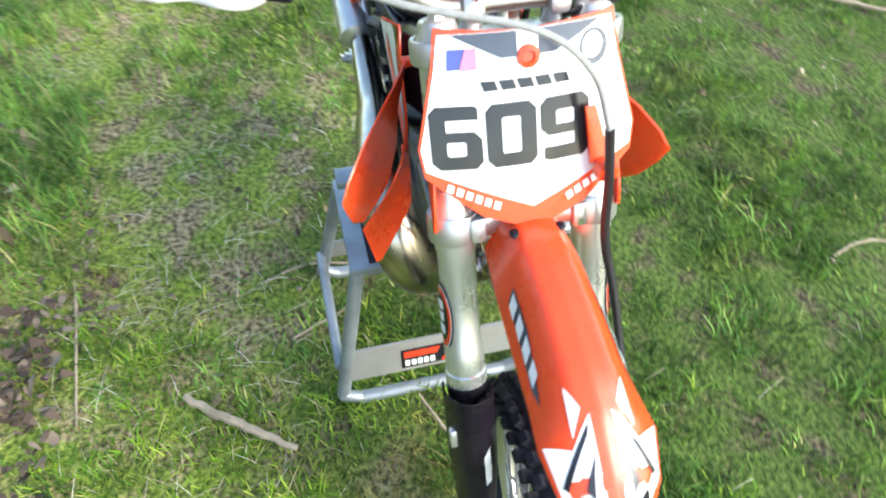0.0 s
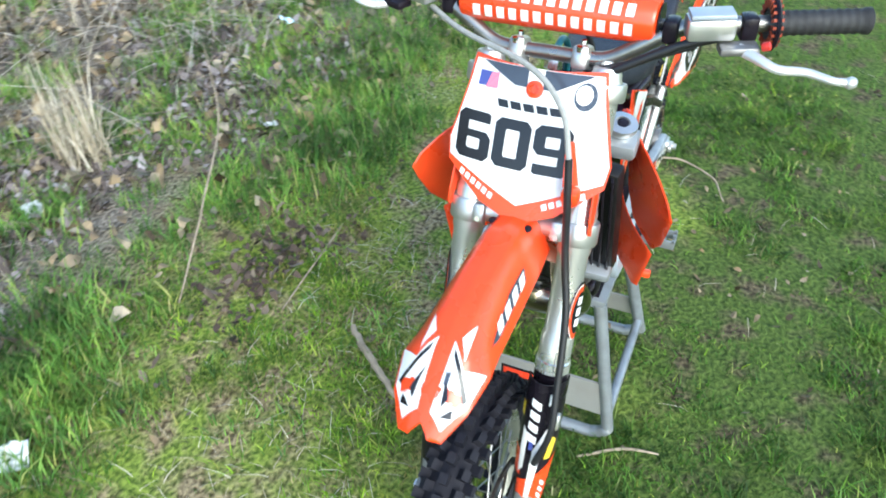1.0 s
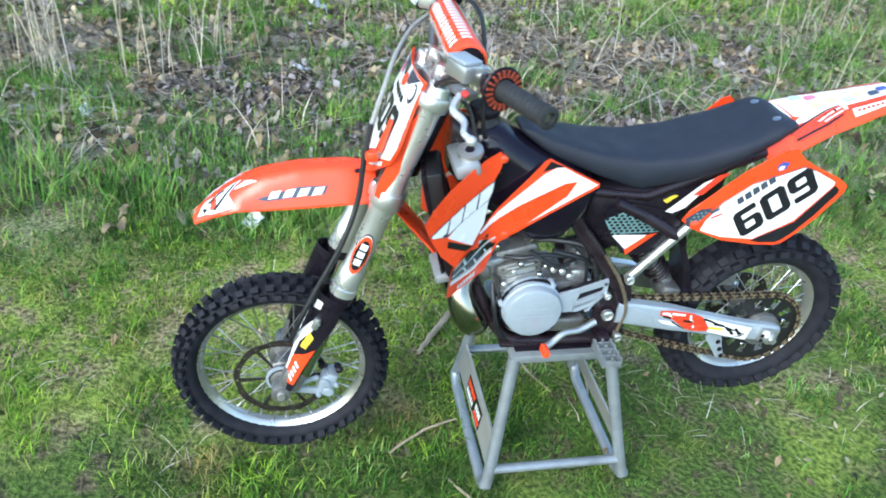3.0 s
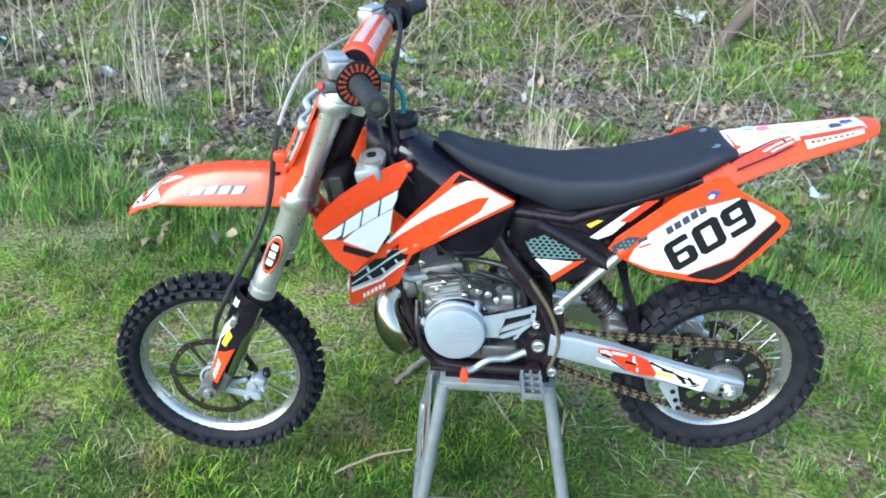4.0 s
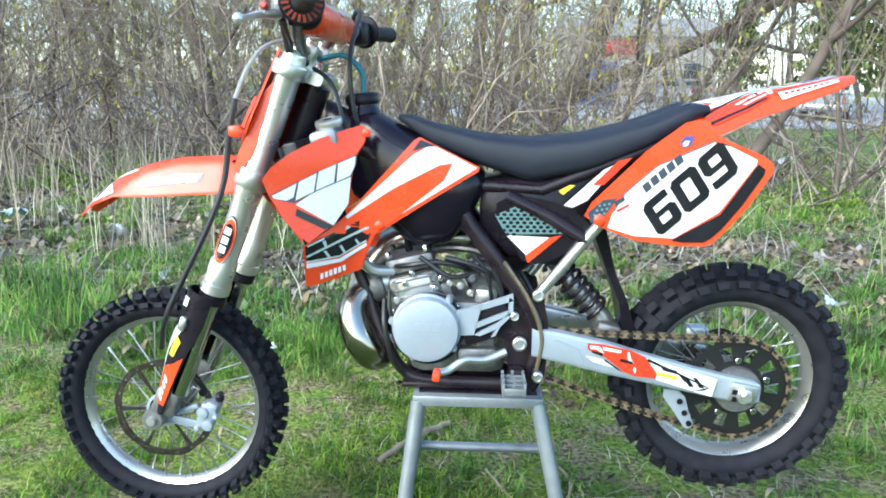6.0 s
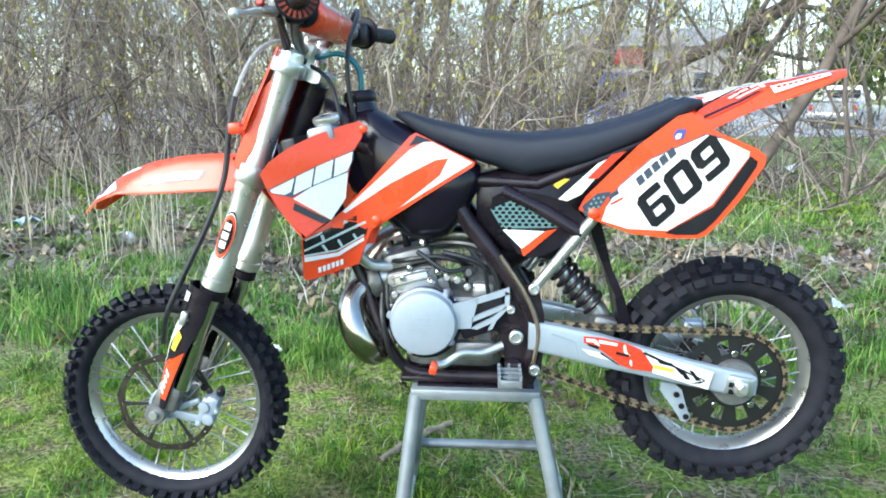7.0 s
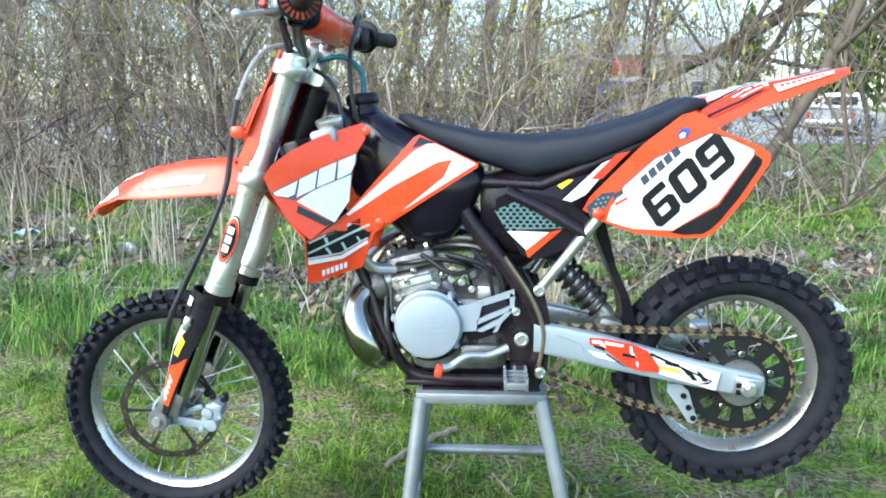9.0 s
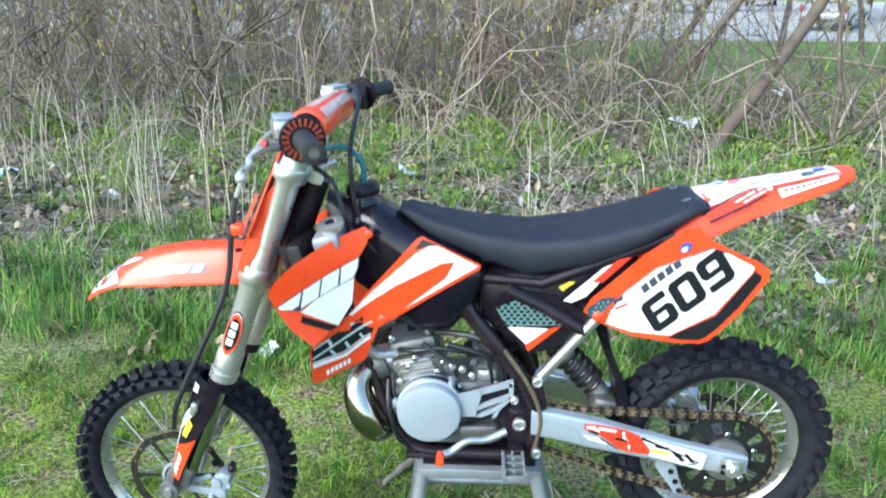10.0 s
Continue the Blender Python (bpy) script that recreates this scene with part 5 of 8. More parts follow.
for p in ((0.05, -0.07, 0.635), (0.07, -0.068, 0.62), (0.03, -0.068, 0.64), (-0.075, -0.062, 0.6), (-0.08, -0.06, 0.56), (0.12, -0.066, 0.60)):
    part("engine_bolt", lathe([(0.007, -0.004), (0.008, 0.004), (0.005, 0.007)], p, (0, -1, 0), 8), ALLOY, engine)
hose_runs = (((-0.03, -0.02, 0.69), (0.03, -0.05, 0.705), (0.09, -0.07, 0.7), (0.12, -0.078, 0.66), (0.135, -0.075, 0.6), 0.0065), ((-0.1, -0.03, 0.66), (-0.05, -0.066, 0.672), (0.0, -0.07, 0.68), (0.05, -0.066, 0.672), (0.075, -0.04, 0.655), 0.005),
             ((-0.1, -0.055, 0.6), (-0.098, -0.08, 0.56), (-0.09, -0.085, 0.52), (-0.08, -0.08, 0.48), (-0.06, -0.07, 0.452), 0.0055))
for *run_pts, r in hose_runs:
    part("hose", tube(curve_pts(run_pts, 6), r, 8), HOSE, bike, "thin black hose")
for p, d, r, h in (((0.1, -0.046, 0.66), (0, -1, 0.2), 0.017, 0.012), ((0.1, -0.04, 0.685), (0.1, -0.1, 1), 0.019, 0.03), ((0.072, -0.058, 0.65), (0, -1, 0), 0.012, 0.014), ((0.128, -0.05, 0.64), (0, -1, 0), 0.014, 0.012), ((0.03, -0.064, 0.605), (0, -1, 0), 0.011, 0.01)):
    part("fitting", lathe([(r, 0.0), (r * 1.05, h * 0.3), (r * 0.8, h * 0.6), (r * 0.5, h)], p, d, 12), CARBON, engine, "grey round fitting")
for k in range(4):
    part("cylinder_rib", block(c0 + up * (0.012 + 0.016 * k) + Vector((0.0, -0.06, 0.0)), (0.082, 0.012, 0.004), 0.001, tilt), CAST, engine)
for p in ((-0.058, -0.064, 0.635), (-0.045, -0.066, 0.655), (0.012, -0.066, 0.648), (0.0, -0.068, 0.628), (0.045, -0.06, 0.588), (0.09, -0.076, 0.56)):
    part("engine_bolt", lathe([(0.006, -0.004), (0.0065, 0.004), (0.004, 0.006)], p, (0, -1, 0), 8), CHROME, engine)
part("exhaust_flange", lathe([(0.03, -0.012), (0.034, -0.008), (0.034, 0.008), (0.029, 0.014)], (-0.122, -0.014, 0.617), (-0.9, -0.3, -0.25), 24), CAST, engine, "cast exhaust flange")
part("clutch_cover", lathe([(0.06, 0.0), (0.058, 0.03), (0.05, 0.038), (0.01, 0.04)], (0.06, 0.065, 0.52), (0, 1, 0), 32), CAST, engine, "cast alloy clutch cover")

# Exhaust: an expansion chamber looping under the engine's front, and a silencer on the right.
pipe = curve_pts([(-0.085, 0.0, 0.625), (-0.125, -0.01, 0.615), (-0.158, -0.025, 0.592), (-0.166, -0.04, 0.56), (-0.152, -0.05, 0.52), (-0.132, -0.045, 0.488), (-0.12, -0.015, 0.474), (-0.124, 0.04, 0.478), (-0.147, 0.085, 0.51), (-0.16, 0.115, 0.565),
                  (-0.135, 0.135, 0.63), (-0.07, 0.138, 0.682), (0.03, 0.128, 0.69), (0.12, 0.12, 0.69), (0.26, 0.115, 0.72)], 6)
exhaust = part("exhaust_pipe", tube(pipe, [0.02, 0.022, 0.026, 0.031, 0.035, 0.036, 0.036, 0.038, 0.042, 0.045, 0.045, 0.042, 0.034, 0.026, 0.018], 24), NICKEL, bike, "bare heat-tinted nickel expansion pipe", None, 60)
part("exhaust_collar", tube([(-0.085, 0.0, 0.625), (-0.125, -0.01, 0.622)], [0.032, 0.029], 20), ALLOY, exhaust, "alloy exhaust collar")
part("silencer", tube([(0.25, 0.118, 0.715), (0.262, 0.118, 0.718), (0.42, 0.118, 0.77), (0.435, 0.118, 0.775)], [0.018, 0.034, 0.034, 0.018], 20), ALLOY, exhaust, "brushed alloy silencer")

# Swingarm, chain, shock and mud flap
for s in (-1, 1):
    arm_secs = []
    for x, zc, h, w in ((0.19, 0.532, 0.058, 0.03), (0.25, 0.521, 0.062, 0.03), (0.33, 0.503, 0.064, 0.03), (0.40, 0.486, 0.058, 0.026), (0.5, 0.462, 0.052, 0.024), (0.575, 0.446, 0.05, 0.022), (0.625, 0.438, 0.046, 0.02), (0.635, 0.436, 0.036, 0.016)):
        arm_secs.append([(x, s * 0.085 + y, z) for _, y, z in section(0, w / 2, zc - h / 2, zc + h / 2, 16, 6)])
    arm = part("swingarm", loft(arm_secs), ALLOY if s > 0 else COVER, bike, "satin alloy swingarm with a red and white sticker")
    yy = s * (0.085 + 0.0165)
    if s < 0:
        for o in ([(0.296, 0.535), (0.328, 0.533), (0.378, 0.523), (0.407, 0.510), (0.432, 0.477), (0.431, 0.466), (0.391, 0.470), (0.369, 0.478), (0.330, 0.508), (0.297, 0.522)],):
            part("sticker", sheet([o], flat(yy + 0), 0, 0.05), DECAL_RED, arm, "red sticker")
        for o in ([(0.410, 0.508), (0.548, 0.468), (0.540, 0.432), (0.431, 0.464), (0.432, 0.477)],):
            part("sticker", sheet([o], flat(yy + 0), 0, 0.05), WHITE, arm, "white sticker")
        for o, ink in (([(0.3, 0.531), (0.318, 0.53), (0.322, 0.523), (0.302, 0.524)], WHITE), ([(0.325, 0.529), (0.362, 0.522), (0.36, 0.517), (0.327, 0.522)], WHITE), ([(0.36, 0.506), (0.385, 0.5), (0.384, 0.495), (0.359, 0.5)], DECAL_BLACK),
                       ([(0.44, 0.492), (0.47, 0.484), (0.466, 0.478), (0.442, 0.484)], DECAL_BLACK), ([(0.48, 0.474), (0.49, 0.472), (0.505, 0.452), (0.495, 0.452)], DECAL_BLACK), ([(0.5, 0.472), (0.508, 0.47), (0.525, 0.45), (0.515, 0.45)], DECAL_BLACK)):
            part("sticker", sheet([o], flat(yy - 0.0016), 0, 0.05), ink, arm)
        for o in ([(0.293, 0.510), (0.329, 0.502), (0.357, 0.485), (0.309, 0.497)],):
            part("sticker", sheet([o], flat(yy + -0.0004), 0, 0.05), WHITE, arm, "")
        for o in ([(0.433, 0.481), (0.473, 0.472), (0.471, 0.465), (0.432, 0.473)],):
            part("sticker", sheet([o], flat(yy + -0.0008), 0, 0.05), DECAL_YELLOW, arm, "yellow flash")
        for o in ([(0.414, 0.507), (0.534, 0.451), (0.533, 0.449), (0.411, 0.502)], [(0.472, 0.477), (0.496, 0.468), (0.487, 0.460)], [(0.501, 0.444), (0.536, 0.451), (0.524, 0.444)], [(0.303, 0.521), (0.327, 0.515), (0.325, 0.509), (0.306, 0.516)], [(0.330, 0.504), (0.369, 0.477), (0.363, 0.479), (0.329, 0.500)],):
            part("sticker", sheet([o], flat(yy + -0.0008), 0, 0.05), DECAL_BLACK, arm, "")
        for o in ([(0.373, 0.519), (0.377, 0.519), (0.380, 0.506), (0.387, 0.497), (0.381, 0.497), (0.374, 0.506)], [(0.316, 0.521), (0.321, 0.528), (0.329, 0.515)], [(0.387, 0.490), (0.391, 0.486), (0.391, 0.475), (0.386, 0.483)],):
            part("sticker", sheet([o], flat(yy + -0.0012), 0, 0.05), WHITE, arm, "")
        part("weld_ridge", tube([(x, yy + 0.002, zz) for x, zz in [(0.235, 0.539), (0.281, 0.521), (0.292, 0.487)]], 0.0022, 6), COVER, arm)
        for q in ((0.583, 0.444), (0.6, 0.447), (0.583, 0.43)):
            part("adjuster_slot", block((q[0], -0.1055, q[1]), (0.011, 0.002, 0.01), 0.001, Matrix.Rotation(radians(10), 3, "Y")), BLACK, arm)
    part("axle_block", block((0.6, s * 0.1, 0.441), (0.052, 0.008, 0.036), 0.003, Matrix.Rotation(radians(10), 3, "Y")), ALLOY, arm, "alloy axle block")
    part("axle_nut", lathe([(0.014, 0), (0.014, 0.012), (0.009, 0.014), (0.009, 0.022)], (0.6, s * 0.104, 0.441), (0, s, 0), 6), ALLOY, arm)
part("chain_guide", sheet([rounded([(0.443, 0.435), (0.494, 0.432), (0.509, 0.382), (0.521, 0.358), (0.503, 0.349), (0.491, 0.369)], 1)], flat(-0.075), 0.006, 0.05, (0, 1, 0)), COVER, bike, "grey chain guide with two holes")
for q in ((0.486, 0.412), (0.497, 0.388), (0.507, 0.366)):
    part("guide_hole", lathe([(0.006, 0), (0.006, 0.002)], (q[0], -0.0815, q[1]), (0, -1, 0), 12), BLACK, bike)
SMALL, BIG, CY = Vector((0.105, 0, 0.53)), Vector((REAR_AXLE.x, 0, REAR_AXLE.z)), -0.062
r0, r1 = 0.028, 0.102
d = BIG - SMALL
base, off = math.atan2(d.z, d.x), math.asin((r1 - r0) / d.length)
loop = []
n0, n1 = base + math.pi / 2 + off, base - math.pi / 2 - off
for k in range(40):
    t = k / 40
    a, b = SMALL + r0 * Vector((math.cos(n0), 0, math.sin(n0))), BIG + r1 * Vector((math.cos(n0), 0, math.sin(n0)))
    loop.append(a.lerp(b, t) - Vector((0, 0, 0.006 * math.sin(math.pi * t))))
for k in range(26):
    a = n0 + (n1 - n0) * k / 26
    loop.append(BIG + r1 * Vector((math.cos(a), 0, math.sin(a))))
for k in range(40):
    t = k / 40
    a, b = BIG + r1 * Vector((math.cos(n1), 0, math.sin(n1))), SMALL + r0 * Vector((math.cos(n1), 0, math.sin(n1)))
    loop.append(a.lerp(b, t) - Vector((0, 0, 0.012 * math.sin(math.pi * t))))
for k in range(8):
    a = n1 - (2 * math.pi - (n0 - n1)) * k / 8
    loop.append(SMALL + r0 * Vector((math.cos(a), 0, math.sin(a))))
links, inner = bmesh.new(), bmesh.new()
for i, p in enumerate(loop):
    q = loop[(i + 1) % len(loop)]
    t = (q - p).normalized()
    m3 = Matrix((t, Vector((0, 1, 0)), t.cross(Vector((0, 1, 0))))).transposed()
    if i % 2:
        for y in (-0.006, 0.006):
            block((p + q) / 2 + Vector((0, CY + y, 0)), ((q - p).length * 1.3, 0.0022, 0.0115), 0, m3, links)
    else:
        for y in (-0.0035, 0.0035):
            block((p + q) / 2 + Vector((0, CY + y, 0)), ((q - p).length * 1.2, 0.002, 0.0075), 0, m3, inner)
    tube([p + Vector((0, CY - 0.0085, 0)), p + Vector((0, CY + 0.0085, 0))], 0.003, 6, inner)
chain = tagged(part("chain", links, CHAIN, bike, "brassy drive chain", None, 30), kind="stuff")
tagged(part("inner_chain", inner, STEEL, chain, "dark inner chain links", None, 30), kind="stuff")
part("front_sprocket", perforated(SMALL, CY - 0.002, 0.02, 0.027, 0.018, 4, 13), STEEL, bike)
shock = part("shock_absorber", tube([(0.2, 0, 0.71), (0.262, 0, 0.64), (0.335, 0, 0.56), (0.35, 0, 0.545)], [0.014, 0.016, 0.021, 0.016], 14), ALLOY, bike, "rear shock absorber with a dark coil spring")
s0, s1 = Vector((0.235, 0, 0.672)), Vector((0.325, 0, 0.572))
ax = (s1 - s0).normalized()
u = ax.orthogonal().normalized()
w = ax.cross(u)
part("spring", tube([s0.lerp(s1, k / 84) + 0.027 * (math.cos(k * 2 * math.pi / 12) * u + math.sin(k * 2 * math.pi / 12) * w) for k in range(85)], 0.0048, 8), FRAME, shock, "dark purple coil spring")
part("linkage", block((0.345, -0.01, 0.535), (0.05, 0.07, 0.04), 0.01, Matrix.Rotation(radians(14), 3, "Y")), CAST, bike, "cast alloy shock linkage")
part("mud_flap", loft([[(x - t, y, z) for y in (-0.04, 0.04)] + [(x + t, y, z) for y in (0.04, -0.04)] for x, z, t in ((0.315, 0.755, 0.012), (0.325, 0.72, 0.012), (0.345, 0.66, 0.008), (0.372, 0.6, 0.009), (0.385, 0.545, 0.012), (0.39, 0.515, 0.012))]), BLACK, bike, "black rubber mud flap")
part("rear_caliper", block(REAR_AXLE + Vector((-0.05, 0.06, 0.07)), (0.05, 0.035, 0.04), 0.008), ALLOY, bike, "cast alloy rear brake caliper")

# ---- the stand ----
stand = thing("bike_stand", (0.1, 0.045, 0.0), "grey galvanised steel motorcycle stand standing on the grass", "bike stand")
LO, HI = -0.155, 0.268
TL, TR = -0.085, 0.195
for x_top, x_foot in ((-0.03, -0.076), (0.207, 0.294)):
    line = [(x_top, TL, 0.4), (x_foot * 0.85 + x_top * 0.15, LO * 0.85 + TL * 0.15, 0.07)]
    line += [(x_foot, LO + 0.008, 0.037), (x_foot, LO + 0.035, 0.016), (x_foot, LO + 0.08, 0.011), (x_foot, HI - 0.08, 0.011), (x_foot, HI - 0.035, 0.016), (x_foot, HI - 0.008, 0.037)]
    line += [(x_foot * 0.85 + x_top * 0.15, HI * 0.85 + TR * 0.15, 0.07), (x_top, TR, 0.4)]
    part("leg_hoop", tube(curve_pts(line, 5), 0.015, 14), STAND, stand, "bent grey steel leg hoop")
front_plate = part("front_plate", loft([[(-0.078 + 0.048 * (z / 0.4) - t, y, z) for y, z in ((-0.142, 0.085), (0.25, 0.085), (0.236, 0.178), (-0.128, 0.178))] for t in (0.002, 0.008)]), STANDPLATE, stand, "flat worn steel front plate with a dark sticker")


def plate_at(off):
    return lambda y, z: Vector((-0.078 + 0.048 * (z / 0.4) - 0.008 - off, y, z))


part("sticker", sheet([[(0.128, 0.095), (-0.025, 0.095), (-0.025, 0.155), (0.128, 0.155)]], plate_at(0.001), 0, 0.2), DECAL_BLACK, front_plate, "black and red maker's sticker")
part("sticker", sheet([[(0.122, 0.128), (0.05, 0.128), (0.04, 0.148), (0.122, 0.148)], [(0.04, 0.1), (-0.02, 0.1), (-0.02, 0.118), (0.03, 0.118)]], plate_at(0.0018), 0, 0.2), DECAL_RED, front_plate)
for o in bars((0.03, 0.122), (-0.05, 0), (0, 0.02), 4) + bars((0.12, 0.102), (-0.07, 0), (0, 0.018), 5):
    part("lettering_bar", sheet([o], plate_at(0.0018), 0, 0.2), WHITE, front_plate)
part("rear_plate", loft([[(0.294 - 0.087 * (z / 0.4) + t, y, z) for y, z in ((-0.142, 0.1), (0.25, 0.1), (0.236, 0.17), (-0.128, 0.17))] for t in (0.002, 0.008)]), STANDPLATE, stand, "flat worn steel rear plate")
part("side_rung", tube([(-0.066, -0.143, 0.085), (0.28, -0.143, 0.085)], 0.012, 12), STAND, stand, "grey steel side rung")
part("side_rung", tube([(-0.06, 0.26, 0.125), (0.268, 0.26, 0.125)], 0.012, 12), STAND, stand, "grey steel side rung")
top = part("top_plate", block((0.0885, 0.055, 0.404), (0.258, 0.305, 0.022), 0.003), STAND, stand, "flat grey steel top")
part("rubber_pad", block((0.0885, 0.045, 0.4165), (0.235, 0.25, 0.003), 0.001), BLACK, top, "black rubber pad")

# ---- ground ----


def far_rise(y):
    """The land dips behind the thicket, then climbs gently across the lot."""
    t = np.clip((y - 9.0) / 9.0, 0, 1)
    return -0.26 * t * t * (3 - 2 * t) + 0.024 * np.clip(y - 30.0, 0, 60)


def ground_z(x, y):
    near = 0.012 * noise.noise((x * 1.3, y * 1.3, 0)) + 0.006 * noise.noise((x * 5, y * 5, 3))
    keep = min(1.0, max(0.0, (math.hypot(x - 0.1, y - 0.05) - 0.3) / 0.6))
    return near * keep + float(far_rise(y))


def axis_steps(reach, fine, step):
    out = list(np.arange(-fine, fine + 1e-6, step))
    d, s = fine, step
    while d < reach:
        s *= 1.35
        d += s
        out.append(d)
        out.insert(0, -d)
    return out


def ground_material():
    m = bpy.data.materials.new("lawn_and_leaf_litter")
    m.use_nodes = True
    nt = m.node_tree
    b = nt.nodes["Principled BSDF"]
    geo = nt.nodes.new("ShaderNodeNewGeometry")

    def noise_node(scale, detail=5):
        n = nt.nodes.new("ShaderNodeTexNoise")
        n.inputs["Scale"].default_value, n.inputs["Detail"].default_value = scale, detail
        nt.links.new(geo.outputs["Position"], n.inputs["Vector"])
        return n

    def blend(fac, a, c):
        x = nt.nodes.new("ShaderNodeMix")
        x.data_type = "RGBA"
        nt.links.new(fac, x.inputs[0])
        for sock, v in ((x.inputs[6], a), (x.inputs[7], c)):
            if isinstance(v, tuple):
                sock.default_value = (*v, 1)
            else:
                nt.links.new(v, sock)
        return x.outputs[2]

    def ease(src, lo, hi):
        r = nt.nodes.new("ShaderNodeMapRange")
        r.inputs[1].default_value, r.inputs[2].default_value = lo, hi
        nt.links.new(src, r.inputs[0])
        return r.outputs[0]
    fine, mid, wide = noise_node(70, 8), noise_node(9, 6), noise_node(1.6, 4)
    soil = blend(ease(fine.outputs[0], 0.38, 0.62), (0.08, 0.058, 0.032), (0.37, 0.295, 0.165))
    moss = blend(ease(fine.outputs[0], 0.35, 0.65), (0.07, 0.11, 0.018), (0.27, 0.34, 0.06))
    lawn = blend(ease(mid.outputs[0], 0.42, 0.6), moss, soil)
    lawn = blend(ease(wide.outputs[0], 0.52, 0.7), lawn, moss)
    sep = nt.nodes.new("ShaderNodeSeparateXYZ")
    nt.links.new(geo.outputs["Position"], sep.inputs[0])
    dark_soil = blend(ease(fine.outputs[0], 0.38, 0.66), (0.04, 0.032, 0.02), (0.17, 0.14, 0.08))
    # Darker green and soil, blended in towards low y and far out in x.
    deep_lawn = blend(ease(fine.outputs[0], 0.35, 0.65), (0.035, 0.06, 0.014), (0.11, 0.16, 0.035))
    deep_lawn = blend(ease(mid.outputs[0], 0.5, 0.66), deep_lawn, dark_soil)

    wander = nt.nodes.new("ShaderNodeMath")
    wander.operation = "MULTIPLY_ADD"
    wander.inputs[1].default_value = 2.4
    nt.links.new(wide.outputs[0], wander.inputs[0])
    nt.links.new(sep.outputs[1], wander.inputs[2])
    lawn = blend(ease(wander.outputs[0], 1.65, 1.2), lawn, deep_lawn)
    away = nt.nodes.new("ShaderNodeMath")
    away.operation = "ABSOLUTE"
    nt.links.new(sep.outputs[0], away.inputs[0])
    lawn = blend(ease(away.outputs[0], 1.6, 3.2), lawn, blend(ease(wide.outputs[0], 0.42, 1.0), deep_lawn, moss))
    add = nt.nodes.new("ShaderNodeMath")
    add.operation = "MULTIPLY_ADD"
    add.inputs[1].default_value = 1.6
    nt.links.new(wide.outputs[0], add.inputs[0])
    nt.links.new(sep.outputs[1], add.inputs[2])
    litter = blend(ease(fine.outputs[0], 0.35, 0.66), (0.06, 0.048, 0.038), (0.34, 0.3, 0.245))
    litter = blend(ease(mid.outputs[0], 0.5, 0.7), litter, (0.14, 0.12, 0.09))
    band = blend(ease(add.outputs[0], 1.9, 2.5), lawn, litter)
    field = nt.nodes.new("ShaderNodeMath")
    field.operation = "MULTIPLY_ADD"
    field.inputs[1].default_value = 2.0
    nt.links.new(sep.outputs[0], field.inputs[0])
    nt.links.new(add.outputs[0], field.inputs[2])
    meadow = blend(ease(fine.outputs[0], 0.35, 0.65), (0.09, 0.16, 0.03), (0.24, 0.32, 0.07))
    far = blend(ease(field.outputs[0], 15.5, 19.0), band, meadow)
    nt.links.new(far, b.inputs["Base Color"])
    b.inputs["Roughness"].default_value = 0.95
    b.inputs["Specular IOR Level"].default_value = 0.15
    bp = nt.nodes.new("ShaderNodeBump")
    bp.inputs["Strength"].default_value, bp.inputs["Distance"].default_value = 0.8, 0.02
    nt.links.new(fine.outputs[0], bp.inputs["Height"])
    nt.links.new(bp.outputs[0], b.inputs["Normal"])
    return m


GROUND = ground_material()
xs, ys = axis_steps(900, 5.0, 0.09), axis_steps(900, 5.0, 0.09)
gv = [(x, y, ground_z(x, y)) for y in ys for x in xs]
nx = len(xs)
gf = [(j * nx + i, j * nx + i + 1, (j + 1) * nx + i + 1, (j + 1) * nx + i) for j in range(len(ys) - 1) for i in range(nx - 1)]
gme = bpy.data.meshes.new("ground")
gme.from_pydata(gv, [], gf)
gme.materials.append(GROUND)
gme.shade_smooth()
tagged(new("ground", gme), "patchy spring lawn fading into brown leaf litter", "ground", kind="structure")

rng = np.random.default_rng(7)


def value_noise(x, y, scale, seed=0):
    """A cheap smooth noise, 0 to 1, over arrays."""
    x, y = x * scale + seed * 17.3, y * scale + seed * 9.1
    ix, iy = np.floor(x).astype(int), np.floor(y).astype(int)
    fx, fy = x - ix, y - iy
    fx, fy = fx * fx * (3 - 2 * fx), fy * fy * (3 - 2 * fy)

    def h(a, b):
        v = np.sin(a * 127.1 + b * 311.7 + seed * 74.7) * 43758.5453
        return v - np.floor(v)
    return (h(ix, iy) * (1 - fx) + h(ix + 1, iy) * fx) * (1 - fy) + (h(ix, iy + 1) * (1 - fx) + h(ix + 1, iy + 1) * fx) * fy


def heights(x, y):
    return np.array([ground_z(float(a), float(b)) for a, b in zip(x, y)]) if len(x) < 40000 else far_rise(y)


